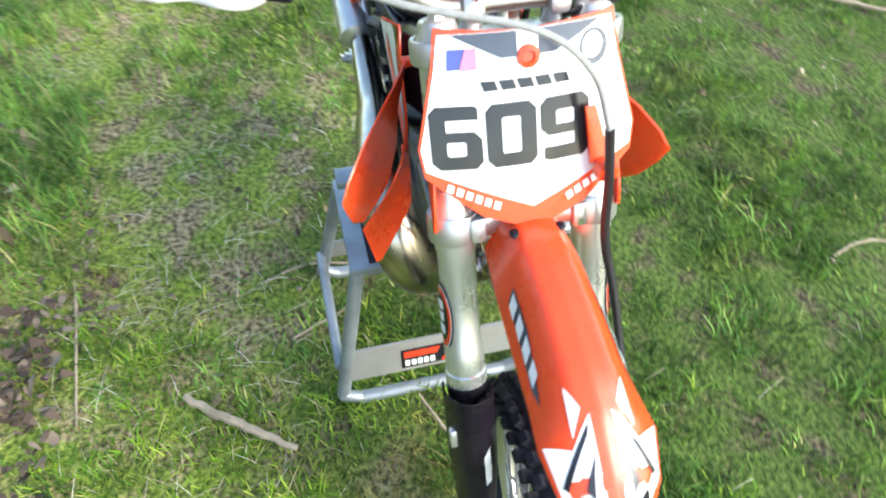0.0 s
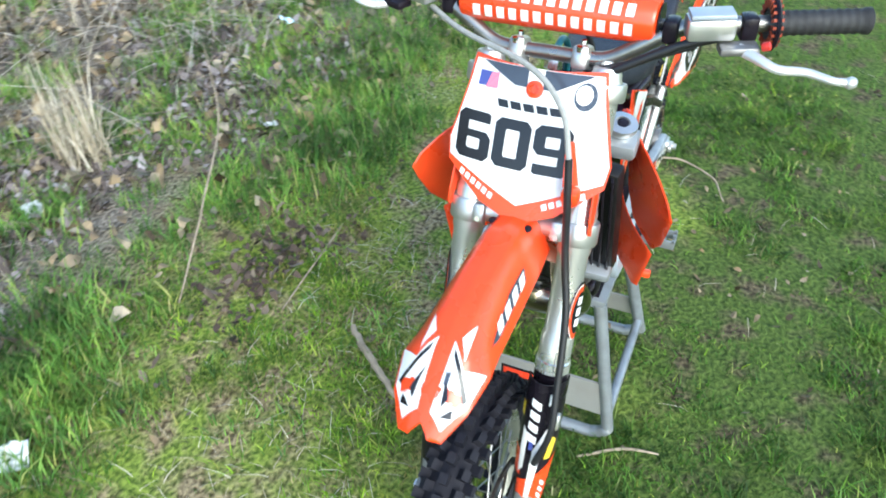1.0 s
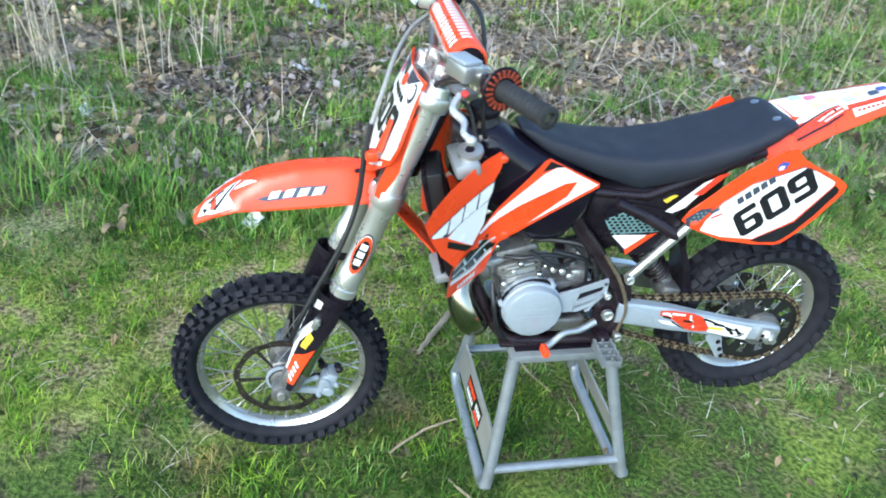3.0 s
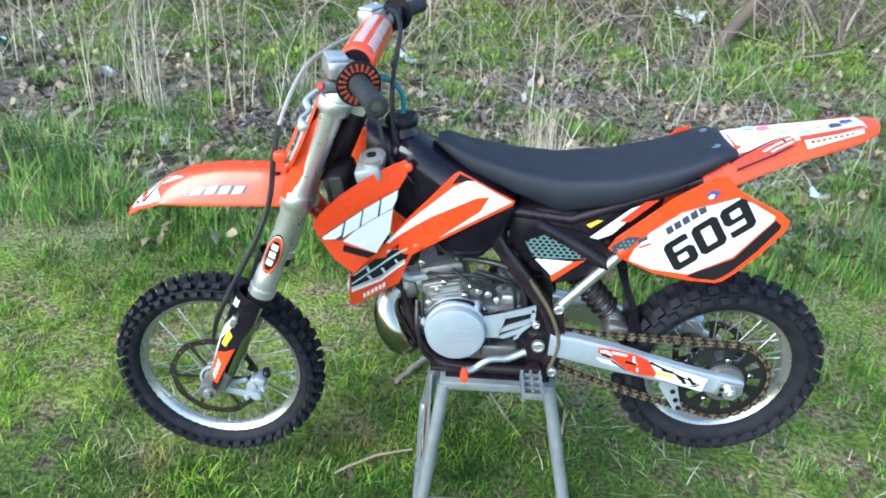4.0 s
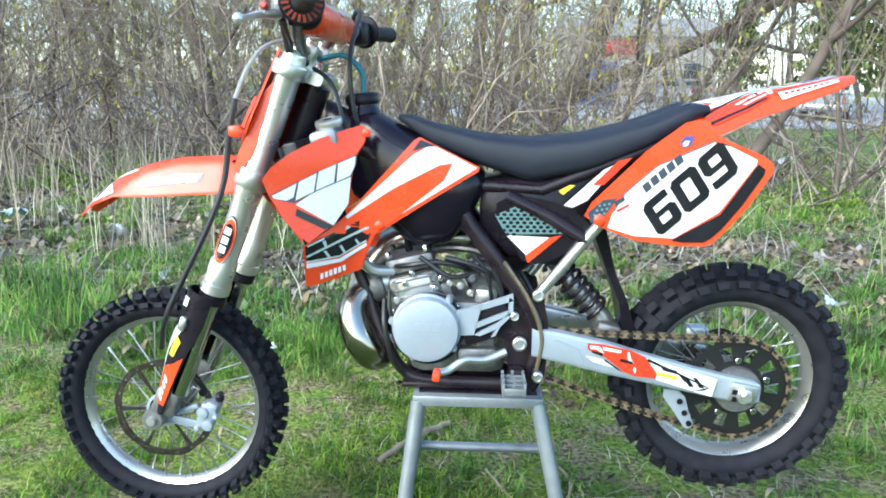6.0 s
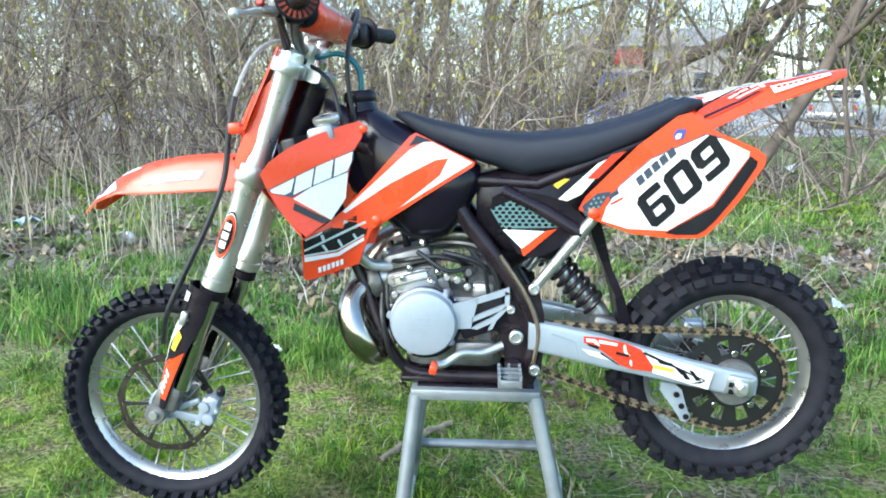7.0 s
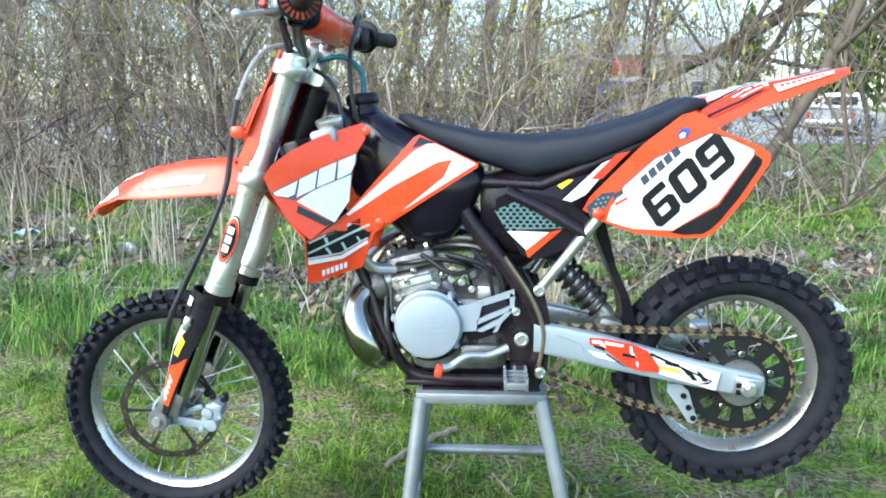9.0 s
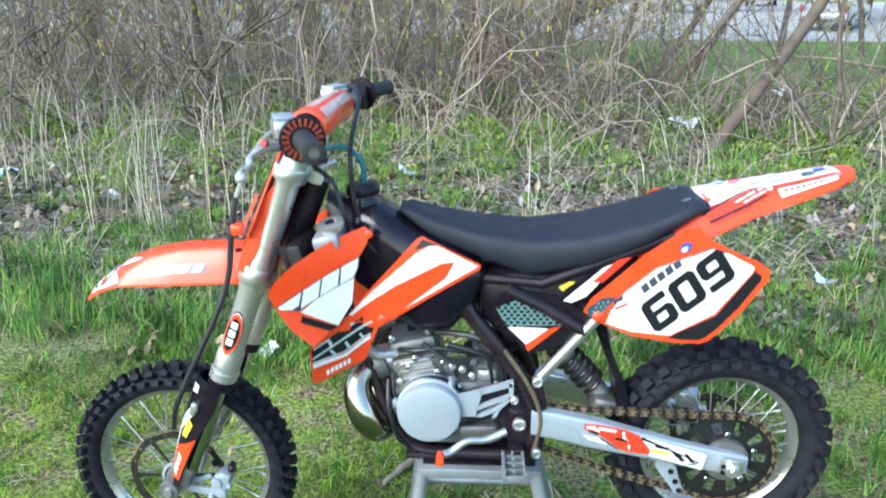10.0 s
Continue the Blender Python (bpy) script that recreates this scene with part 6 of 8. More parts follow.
def strips(name, x, y, high, wide, lean, material, label, category, droop=0.35):
    """Bent blades rooted at x, y: one object of stuff."""
    n = len(x)
    z = heights(x, y) - 0.006
    a = rng.uniform(0, 2 * math.pi, n)
    b = a + rng.uniform(0.8, 2.3, n)
    dx, dy = np.cos(a) * lean * high, np.sin(a) * lean * high
    wx, wy = np.cos(b) * wide / 2, np.sin(b) * wide / 2
    v = np.zeros((n, 7, 3))
    for k, (t, w) in enumerate(((0.0, 1.0), (0.45, 0.85), (0.8, 0.5))):
        up = t * high * (1 - droop * t * lean)
        for s, sign in ((0, -1), (1, 1)):
            v[:, 2 * k + s, 0] = x + dx * t ** 1.7 + sign * wx * w
            v[:, 2 * k + s, 1] = y + dy * t ** 1.7 + sign * wy * w
            v[:, 2 * k + s, 2] = z + up
    v[:, 6, 0], v[:, 6, 1], v[:, 6, 2] = x + dx, y + dy, z + high * (1 - droop * lean)
    base = np.arange(n)[:, None] * 7
    quads = np.concatenate([base + q for q in ([0, 1, 3, 2], [2, 3, 5, 4])]).reshape(-1, 4)
    tris = (base + [4, 5, 6]).reshape(-1, 3)
    me = bpy.data.meshes.new(name)
    me.vertices.add(n * 7)
    me.vertices.foreach_set("co", v.ravel())
    loops = np.concatenate([quads.ravel(), tris.ravel()])
    me.loops.add(len(loops))
    me.loops.foreach_set("vertex_index", loops.astype(np.int32))
    starts = np.concatenate([np.arange(len(quads)) * 4, len(quads) * 4 + np.arange(len(tris)) * 3])
    me.polygons.add(len(starts))
    me.polygons.foreach_set("loop_start", starts.astype(np.int32))
    me.update(calc_edges=True)
    me.validate()
    me.materials.append(material)
    me.shade_smooth()
    return tagged(new(name, me), label, category, kind="stuff")


GRASS = leafy("lawn_blades", [(0.0, (0.14, 0.26, 0.024)), (0.4, (0.21, 0.37, 0.032)), (0.75, (0.31, 0.47, 0.045)), (0.93, (0.42, 0.44, 0.12)), (1.0, (0.5, 0.43, 0.24))], (0.27, 0.235, 0.1), 3.1, 0.5, 0.62, mottle=6.0)
FRESH = leafy("fresh_lawn_blades", [(0.0, (0.06, 0.145, 0.018)), (0.4, (0.085, 0.195, 0.025)), (0.78, (0.13, 0.265, 0.034)), (0.96, (0.18, 0.28, 0.052)), (1.0, (0.26, 0.24, 0.12))], (0.13, 0.16, 0.045), 2.6, 0.55, 0.7, mottle=5.0)
TALL = leafy("tall_blades", [(0.0, (0.08, 0.18, 0.04)), (0.45, (0.16, 0.33, 0.068)), (0.78, (0.25, 0.42, 0.09)), (0.93, (0.4, 0.43, 0.15)), (1.0, (0.48, 0.43, 0.25))], mottle=3.0)
STRAW = leafy("dry_straw", [(0.0, (0.34, 0.28, 0.19)), (0.5, (0.52, 0.45, 0.33)), (1.0, (0.7, 0.64, 0.52))], trans=0.15)
GREYSTRAW = leafy("grey_matted_straw", [(0.0, (0.24, 0.2, 0.155)), (0.5, (0.42, 0.365, 0.29)), (1.0, (0.6, 0.54, 0.45))], trans=0.1)
DEADLEAF = leafy("dead_leaves", [(0.0, (0.05, 0.034, 0.022)), (0.3, (0.16, 0.115, 0.075)), (0.7, (0.28, 0.22, 0.165)), (1.0, (0.4, 0.34, 0.28))], trans=0.1, rough=0.7, mottle=4.0)
PALELEAF = leafy("pale_dead_leaves", [(0.0, (0.06, 0.045, 0.04)), (0.45, (0.15, 0.12, 0.105)), (0.85, (0.26, 0.225, 0.215)), (1.0, (0.35, 0.32, 0.32))], trans=0.1, rough=0.65)
LEAFMOULD = leafy("leaf_mould", [(0.0, (0.035, 0.024, 0.018)), (0.6, (0.1, 0.07, 0.05)), (1.0, (0.2, 0.16, 0.12))], trans=0.05, rough=0.8)
WEED = leafy("weed_leaves", [(0.0, (0.1, 0.18, 0.022)), (0.4, (0.19, 0.32, 0.04)), (1.0, (0.34, 0.42, 0.065))])
BUD = leafy("spring_buds", [(0.0, (0.2, 0.2, 0.045)), (0.5, (0.38, 0.36, 0.08)), (1.0, (0.52, 0.44, 0.13))], trans=0.4)


def scatter(n, x0, x1, y0, y1, keep):
    x, y = rng.uniform(x0, x1, n), rng.uniform(y0, y1, n)
    k = rng.uniform(0, 1, n) < keep(x, y)
    return x[k], y[k]


def worn(x, y):
    """The thin, strawy part of the lawn along the bike's far side."""
    return np.exp(-((x - 0.2) / 0.55) ** 2 - ((y - 0.62) / 0.32) ** 2)


def lawn_cover(x, y):
    d = value_noise(x, y, 2.2, 1) * 0.6 + value_noise(x, y, 7.0, 2) * 0.4
    edge = np.clip((1.6 - 0.3 * np.exp(-((x - 0.3) / 0.4) ** 2) - 0.25 * np.clip(x + 0.3, 0, 1) + 0.6 * value_noise(x, y, 1.1, 4) - 0.12 * np.clip(x, -1, 3) - y) / 0.5, 0, 1)
    thick = 0.1 * np.clip((x - 0.3) * 2, 0, 1) * np.clip((0.3 - y) * 2, 0, 1)
    return np.clip((d - 0.41 + thick - 0.1 * worn(x, y)) * 4.4, 0.05, 1) * edge


def lawn_high(x, y):
    return rng.uniform(0.016, 0.042, len(x)) * (0.5 + 0.6 * value_noise(x, y, 1.4, 6) + 1.2 * np.clip(value_noise(x, y, 11.0, 31) * 1.8 - 0.7, 0, 1))


x, y = scatter(175000, -1.6, 2.0, -1.9, 2.3, lawn_cover)
wobble = 0.5 * (value_noise(x, y, 2.5, 41) - 0.5)
front_side = np.clip((0.12 + 0.14 * np.clip(x, 0, 1) - y + wobble) / 0.3, 0, 1) * np.clip((x + 0.75) / 0.3, 0, 1)
fresh = rng.uniform(0, 1, len(x)) < np.maximum(np.maximum(0.65 * np.clip((y + wobble - 0.8) / 0.3, 0, 1), 0.94 * front_side), np.maximum(0.8 * np.clip((-0.15 - x) / 0.3, 0, 1) * np.clip((y - 0.7) / 0.3, 0, 1), np.maximum(0.65 * np.clip((x - 0.5) / 0.3, 0, 1), 0.14)))
for k, name, ink, label in ((~fresh, "lawn_grass", GRASS, "short patchy yellow-green lawn grass with dry straw"), (fresh, "fresh_lawn_grass", FRESH, "short deep green lawn grass")):
    gx, gy = x[k], y[k]
    strips(name, gx, gy, lawn_high(gx, gy), rng.uniform(0.0024, 0.005, len(gx)), rng.uniform(0.3, 1.1, len(gx)), ink, label, "grass")
x, y = scatter(190000, -7.0, 9.0, -8.0, 3.0, lambda x, y: (0.25 + 0.75 * lawn_cover(x, y)) * (lawn_cover(x, y) > 0.02) * ((x < -1.6) | (x > 2.0) | (y < -1.9)) * np.clip(1.25 - np.hypot(x - 0.5, y + 0.3) / 6.5, 0, 1))
strips("outer_lawn_grass", x, y, rng.uniform(0.03, 0.075, len(x)), rng.uniform(0.004, 0.007, len(x)), rng.uniform(0.3, 1.1, len(x)), FRESH, "short green lawn grass", "grass")

# Taller tufts
tx, ty, th = [], [], []


def tuft(cx, cy, r, n, h):
    a, d = rng.uniform(0, 2 * math.pi, n), r * np.sqrt(rng.uniform(0, 1, n))
    tx.extend(cx + d * np.cos(a))
    ty.extend(cy + d * np.sin(a))
    th.extend(h * rng.uniform(0.45, 1.1, n))


for cx, cy, r, n, h in ((-1.25, 1.4, 0.28, 400, 0.19), (-0.6, 1.35, 0.25, 240, 0.11), (-0.95, 1.3, 0.2, 200, 0.12), (-1.0, 1.75, 0.3, 300, 0.2), (-1.7, 1.5, 0.35, 520, 0.28), (-2.1, 1.9, 0.4, 520, 0.3), (-0.78, 1.6, 0.2, 190, 0.14), (-0.45, 1.4, 0.18, 130, 0.1), (-0.2, 1.5, 0.16, 110, 0.09),
                        (0.1, 1.35, 0.14, 80, 0.08), (0.95, 1.15, 0.3, 330, 0.15), (0.6, 1.1, 0.22, 240, 0.14), (1.65, 1.35, 0.3, 320, 0.17), (1.75, 1.0, 0.22, 200, 0.12), (0.75, 0.95, 0.12, 110, 0.09), (1.35, 1.3, 0.25, 180, 0.14), (1.9, 1.6, 0.3, 260, 0.17), (0.45, 1.25, 0.15, 90, 0.09), (1.5, 1.2, 0.3, 140, 0.12), (-2.6, 1.6, 0.4, 400, 0.28),
                        (0.25, -0.95, 0.16, 130, 0.1), (-0.1, -0.75, 0.14, 110, 0.09), (1.3, 0.6, 0.25, 160, 0.12), (-0.35, -1.0, 0.2, 140, 0.1), (2.4, 2.0, 0.5, 300, 0.24), (3.0, 2.6, 0.5, 300, 0.26), (-1.6, 2.3, 0.3, 240, 0.26), (1.5, -1.2, 0.3, 160, 0.1),
                        (-0.45, 1.3, 0.24, 420, 0.14), (-0.65, 1.15, 0.14, 180, 0.11), (-0.3, 1.5, 0.16, 200, 0.12), (-0.45, 1.0, 0.1, 110, 0.09), (0.12, 1.42, 0.13, 170, 0.1), (0.4, 1.4, 0.12, 140, 0.11), (0.85, 1.25, 0.2, 330, 0.13), (0.98, 1.5, 0.18, 240, 0.13), (0.7, 1.0, 0.12, 130, 0.09), (0.2, 1.0, 0.08, 60, 0.06), (0.55, 1.75, 0.14, 120, 0.1), (1.25, 1.75, 0.2, 200, 0.13),
                        (0.5, 2.15, 0.14, 170, 0.12), (0.55, 2.9, 0.16, 190, 0.14), (0.9, 2.7, 0.14, 160, 0.13), (0.72, 1.75, 0.14, 170, 0.12), (0.82, 2.05, 0.12, 130, 0.11), (1.3, 2.25, 0.18, 240, 0.15), (1.55, 1.9, 0.2, 260, 0.14), (0.3, 1.65, 0.1, 100, 0.09), (0.1, 2.4, 0.14, 140, 0.12), (-0.3, 2.2, 0.16, 180, 0.13), (0.92, 1.0, 0.16, 300, 0.11), (1.15, 0.95, 0.14, 200, 0.1), (0.75, 1.2, 0.12, 150, 0.1)):
    tuft(cx, cy, r * 0.85, int(n * 0.9), h * 0.92)
for _ in range(70):
    tuft(rng.uniform(-1.5, 2.5), rng.uniform(1.2, 2.3), rng.uniform(0.05, 0.16), int(rng.uniform(20, 70)), rng.uniform(0.06, 0.13))
for _ in range(90):
    cx, cy = rng.uniform(-5, 6), rng.uniform(1.7, 8)
    tuft(cx, cy, rng.uniform(0.08, 0.22), int(rng.uniform(50, 130)), rng.uniform(0.08, 0.18))
for _ in range(45):
    tuft(rng.uniform(1.8, 6.5), rng.uniform(2.0, 6.5), rng.uniform(0.12, 0.35), int(rng.uniform(60, 160)), rng.uniform(0.14, 0.28))
for _ in range(24):
    tuft(rng.uniform(0.3, 2.6), rng.uniform(0.95, 2.1), rng.uniform(0.1, 0.24), int(rng.uniform(110, 220)), rng.uniform(0.07, 0.13))
for _ in range(10):
    tuft(rng.uniform(-1.3, -0.2), rng.uniform(1.15, 1.9), rng.uniform(0.1, 0.22), int(rng.uniform(120, 220)), rng.uniform(0.07, 0.12))
for _ in range(55):
    tuft(rng.uniform(-5.0, 5.0), rng.uniform(4.5, 8.0), rng.uniform(0.1, 0.3), int(rng.uniform(80, 200)), rng.uniform(0.12, 0.26))
for _ in range(230):
    tuft(rng.uniform(-3.5, 4.0), rng.uniform(1.8, 5.6), rng.uniform(0.06, 0.17), int(rng.uniform(60, 190)), rng.uniform(0.07, 0.15))
for _ in range(38):
    tuft(rng.uniform(-1.8, 3.2), rng.uniform(2.5, 6.2), rng.uniform(0.1, 0.26), int(rng.uniform(90, 220)), rng.uniform(0.1, 0.2))
for _ in range(260):
    cx, cy = rng.uniform(-1.6, 2.4), rng.uniform(-1.8, 1.5)
    r = rng.uniform(0.03, 0.1)
    if cy < 0.1 and cx > -0.2 and rng.uniform() < 0.7:
        continue
    tuft(cx, cy, r, int(rng.uniform(0.6, 1.3) * 7500 * r * r) + 8, rng.uniform(0.032, 0.06))
tx, ty, th = np.array(tx), np.array(ty), np.array(th)
strips("tall_grass", tx, ty, th, rng.uniform(0.003, 0.0065, len(tx)), rng.uniform(0.15, 0.9, len(tx)), TALL, "tufts of tall fresh green grass", "grass")

# Dry stalks and straw
sx, sy, sh, sl = [], [], [], []


def stalks(cx, cy, r, n, h, lean=0.25):
    a, d = rng.uniform(0, 2 * math.pi, n), r * np.sqrt(rng.uniform(0, 1, n))
    sx.extend(cx + d * np.cos(a))
    sy.extend(cy + d * np.sin(a))
    sh.extend(h * rng.uniform(0.5, 1.1, n))
    sl.extend(lean * rng.uniform(0.1, 1.6, n))


for c in ((-2.0, 2.75, 0.24, 34, 1.0, 0.3), (-1.78, 2.62, 0.16, 26, 1.0, 0.4), (-2.9, 3.35, 0.22, 16, 0.95, 0.25), (-3.1, 3.7, 0.3, 14, 0.9, 0.3), (-1.3, 2.7, 0.14, 12, 0.85, 0.2), (-4.2, 4.2, 0.6, 30, 1.1), (-1.0, 2.9, 0.3, 18, 0.6), (0.42, 2.05, 0.09, 70, 0.5, 0.3), (0.42, 2.0, 0.1, 70, 0.26, 0.65),
          (1.75, 4.2, 0.5, 9, 0.8, 0.3), (3.1, 3.6, 0.6, 9, 0.85, 0.3), (1.2, 3.0, 0.5, 9, 0.6, 0.4), (-3.0, 5.0, 1.2, 44, 0.9, 0.5), (-5.5, 5.0, 1.2, 50, 1.1, 0.5), (-1.0, 5.0, 1.0, 30, 0.9)):
    stalks(*c)
stalks(0.5, 5.5, 5.0, 260, 0.7, 1.2)
stalks(0.5, 3.0, 2.4, 200, 0.28, 1.6)
stalks(0.3, 8.5, 6.0, 260, 0.9, 0.7)
k = np.array(sy) > 1.65
sx, sy, sh, sl = (np.array(q)[k] for q in (sx, sy, sh, sl))
strips("dry_stalks", sx, sy, sh, rng.uniform(0.0035, 0.008, len(sx)), np.clip(sl, 0.03, 1.4), STRAW, "tall dry straw-coloured grass stalks", "dry grass")
x, y = scatter(15000, -7.0, 6.5, 1.9, 9.5, lambda x, y: np.clip(value_noise(x, y, 1.3, 33) * 2.2 - 0.6, 0.05, 1))
strips("matted_straw", x, y, rng.uniform(0.12, 0.42, len(x)), rng.uniform(0.003, 0.007, len(x)), rng.uniform(1.3, 2.1, len(x)), GREYSTRAW, "grey matted straw lying over the leaf litter", "dry grass", 0.44)
BRUSH = leafy("brushwood", [(0.0, (0.09, 0.07, 0.055)), (0.45, (0.33, 0.28, 0.225)), (1.0, (0.68, 0.6, 0.49))], trans=0.05, rough=0.8)
x, y = scatter(3600, -11, 5.5, 5.2, 17, lambda x, y: np.clip((1 - np.abs(x + 2.5) / 9), 0, 1) * np.clip((y - 5.0 - np.clip(x, 0, 9) * 0.5) * 0.6, 0, 1) * np.clip(value_noise(x, y, 0.7, 21) * 2 - 0.4, 0.1, 1))
strips("brushwood", x, y, rng.uniform(0.35, 1.7, len(x)) * np.clip(y / 9, 0.5, 1.3), rng.uniform(0.004, 0.011, len(x)), rng.uniform(0.3, 1.7, len(x)), BRUSH, "dense leafless brushwood of thin grey-purple stems", "brushwood", 0.3)
x, y = scatter(900, -13, 1.0, 8.0, 18, lambda x, y: np.clip(value_noise(x, y, 0.6, 27) * 1.8 - 0.2, 0.15, 1) * np.clip((0.8 - x) * 0.5, 0, 1))
strips("tall_brushwood", x, y, rng.uniform(1.2, 3.9, len(x)), rng.uniform(0.008, 0.018, len(x)), rng.uniform(0.15, 1.1, len(x)), BRUSH, "tall dense leafless brush of grey stems", "brushwood", 0.3)
x, y = scatter(15000, -1.6, 2.2, -1.8, 1.6, lambda x, y: np.clip(value_noise(x, y, 2.2, 9) * 1.6 - 0.55, 0.02, 1) * np.clip((y + 0.2) * 3, 0.15, 1) * 0.3 + 0.75 * worn(x, y) * (0.3 + 0.7 * value_noise(x, y, 9.0, 62)))
strips("thatch", x, y, rng.uniform(0.03, 0.07, len(x)), rng.uniform(0.0016, 0.003, len(x)), rng.uniform(1.2, 2.2, len(x)), STRAW, "dry straw thatch lying in the lawn", "dry grass", 0.42)


def leaves(name, x, y, z, size, material, label, category, flat_tilt=0.5):
    """Small curled leaves: one object of stuff."""
    n = len(x)
    a, t1, t2 = rng.uniform(0, 2 * math.pi, n), rng.normal(0, flat_tilt, n), rng.normal(0, flat_tilt, n)
    u = np.stack([np.cos(a), np.sin(a), t1], 1)
    w = np.stack([-np.sin(a), np.cos(a), t2], 1)
    c = np.stack([x, y, z], 1)
    s = size[:, None]
    curl = rng.uniform(-0.25, 0.45, n)[:, None] * s * np.array([0, 0, 1.0])
    bent = rng.uniform(-0.3, 0.3, n)[:, None] * s * np.array([0, 0, 1.0])
    v = np.stack([c - u * s * 0.5, c - u * s * 0.15 + w * s * 0.26 + curl, c + u * s * 0.2 + w * s * 0.2 + curl * 0.8, c + u * s * 0.5 + bent,
                  c + u * s * 0.2 - w * s * 0.2 + curl * 0.8, c - u * s * 0.15 - w * s * 0.26 + curl], 1).reshape(-1, 3)
    root = np.arange(n)[:, None] * 6
    f = np.concatenate([root + q for q in ([0, 1, 5], [1, 2, 4], [1, 4, 5], [2, 3, 4])]).tolist()
    me = bpy.data.meshes.new(name)
    me.from_pydata(v.tolist(), [], f)
    me.materials.append(material)
    return new(name, me) if not label else tagged(new(name, me), label, category, kind="stuff")


x, y = scatter(62000, -8.0, 9.0, 1.0, 10.0, lambda x, y: np.clip(1.5 - np.abs(x - 0.5) / 5.5, 0, 1) * np.clip((y - 1.2 + 0.9 * (value_noise(x, y, 1.5, 12) - 0.5)) * 1.8, 0, 1) * np.clip(1.7 - y * 0.15, 0.25, 1))
leaves("leaf_litter", x, y, heights(x, y) + rng.uniform(0.004, 0.035, len(x)), rng.uniform(0.03, 0.085, len(x)), DEADLEAF, "brown and grey dead leaves on the ground", "dead leaves")
x, y = scatter(3600, -3.2, 3.0, 1.4, 4.2, lambda x, y: np.clip((y - 1.5 + 0.7 * (value_noise(x, y, 1.7, 52) - 0.5)) * 2.0, 0, 1) * np.clip(value_noise(x, y, 1.2, 51) * 2.4 - 0.75, 0.04, 1))
leaves("broad_dead_leaves", x, y, heights(x, y) + rng.uniform(0.015, 0.045, len(x)), rng.uniform(0.035, 0.085, len(x)), PALELEAF, "broad pale grey-brown dead leaves on the ground", "dead leaves")
x, y = scatter(9000, -1.2, 1.7, 1.2, 2.8, lambda x, y: np.clip((y - 1.5 + 0.5 * (value_noise(x, y, 2.3, 72) - 0.5)) * 3.0, 0, 1) * np.clip(value_noise(x, y, 2.6, 71) * 2.2 - 0.6, 0.05, 1))
leaves("leaf_drift", x, y, heights(x, y) + rng.uniform(0.006, 0.03, len(x)), rng.uniform(0.018, 0.05, len(x)), PALELEAF, "drift of small grey-brown dead leaves", "dead leaves", 0.6)
x, y = scatter(5000, -1.6, 2.2, -1.8, 1.5, lambda x, y: np.clip(0.9 - 2.2 * (value_noise(x, y, 2.2, 1) * 0.6 + value_noise(x, y, 7.0, 2) * 0.4), 0.03, 1))
leaves("fallen_leaves", x, y, heights(x, y) + rng.uniform(0.008, 0.025, len(x)), rng.uniform(0.012, 0.035, len(x)), DEADLEAF, "scattered dry leaf bits in the lawn", "dead leaves")
x, y = scatter(2600, -0.5, 0.9, 0.7, 1.3, lambda x, y: np.exp(-((x - 0.15) / 0.35) ** 2 - ((y - 0.97) / 0.13) ** 2) * np.clip(value_noise(x, y, 6.0, 81) * 2.0 - 0.4, 0.05, 1))
leaves("dark_leaf_bits", x, y, heights(x, y) + rng.uniform(0.008, 0.03, len(x)), rng.uniform(0.015, 0.045, len(x)), LEAFMOULD, "dark brown bits of dead leaf in the grass", "dead leaves")
wx, wy, wz, ws = [], [], [], []
for spot in range(250):
    cx, cy, r = rng.uniform(-6, 6), rng.uniform(3.8, 9.5), rng.uniform(0.1, 0.34)
    if spot < 40:
        cx, cy = rng.normal(-2.0, 0.9), rng.normal(9.0, 1.1)
    n = int(120 * r / 0.2)
    a, d = rng.uniform(0, 2 * math.pi, n), r * np.sqrt(rng.uniform(0, 1, n))
    wx.extend(cx + d * np.cos(a))
    wy.extend(cy + d * np.sin(a))
    wz.extend(rng.uniform(0.01, 1, n) * (0.18 * (1 - (d / r) ** 2) + 0.03) + ground_z(cx, cy))
    ws.extend(rng.uniform(0.018, 0.04, n))
leaves("low_weeds", np.array(wx), np.array(wy), np.array(wz), np.array(ws), WEED, "low clumps of green and yellow-green weeds", "weeds", 0.9)

n = 22000
x, y = rng.uniform(-11, 2.5, n), rng.uniform(6.0, 14.0, n)
leaves("spring_leaves", x, y, 0.4 + rng.beta(1.3, 1.5, n) * 3.6, rng.uniform(0.02, 0.055, n), BUD, "small yellow-green spring leaves on the brush", "leaves", 1.2)

# ---- trees, shrubs and fallen wood ----
BARK = mat("grey_brown_bark", (0.145, 0.115, 0.092), 0.9, var=0.3, scale=9, bump=0.9, bscale=40, tint=(0.09, 0.07, 0.058), spec=0.2)
TWIG = mat("brown_grey_twigs", (0.36, 0.295, 0.235), 0.85, var=0.3, scale=3, tint=(0.13, 0.105, 0.087), spec=0.2)
BRAMBLE = mat("dark_bramble_stems", (0.14, 0.11, 0.1), 0.8, var=0.25, scale=6, tint=(0.07, 0.055, 0.05), spec=0.2)
STICK = mat("weathered_stick", (0.36, 0.29, 0.21), 0.85, var=0.25, scale=20, bump=0.5, bscale=120, tint=(0.2, 0.16, 0.11), spec=0.2)


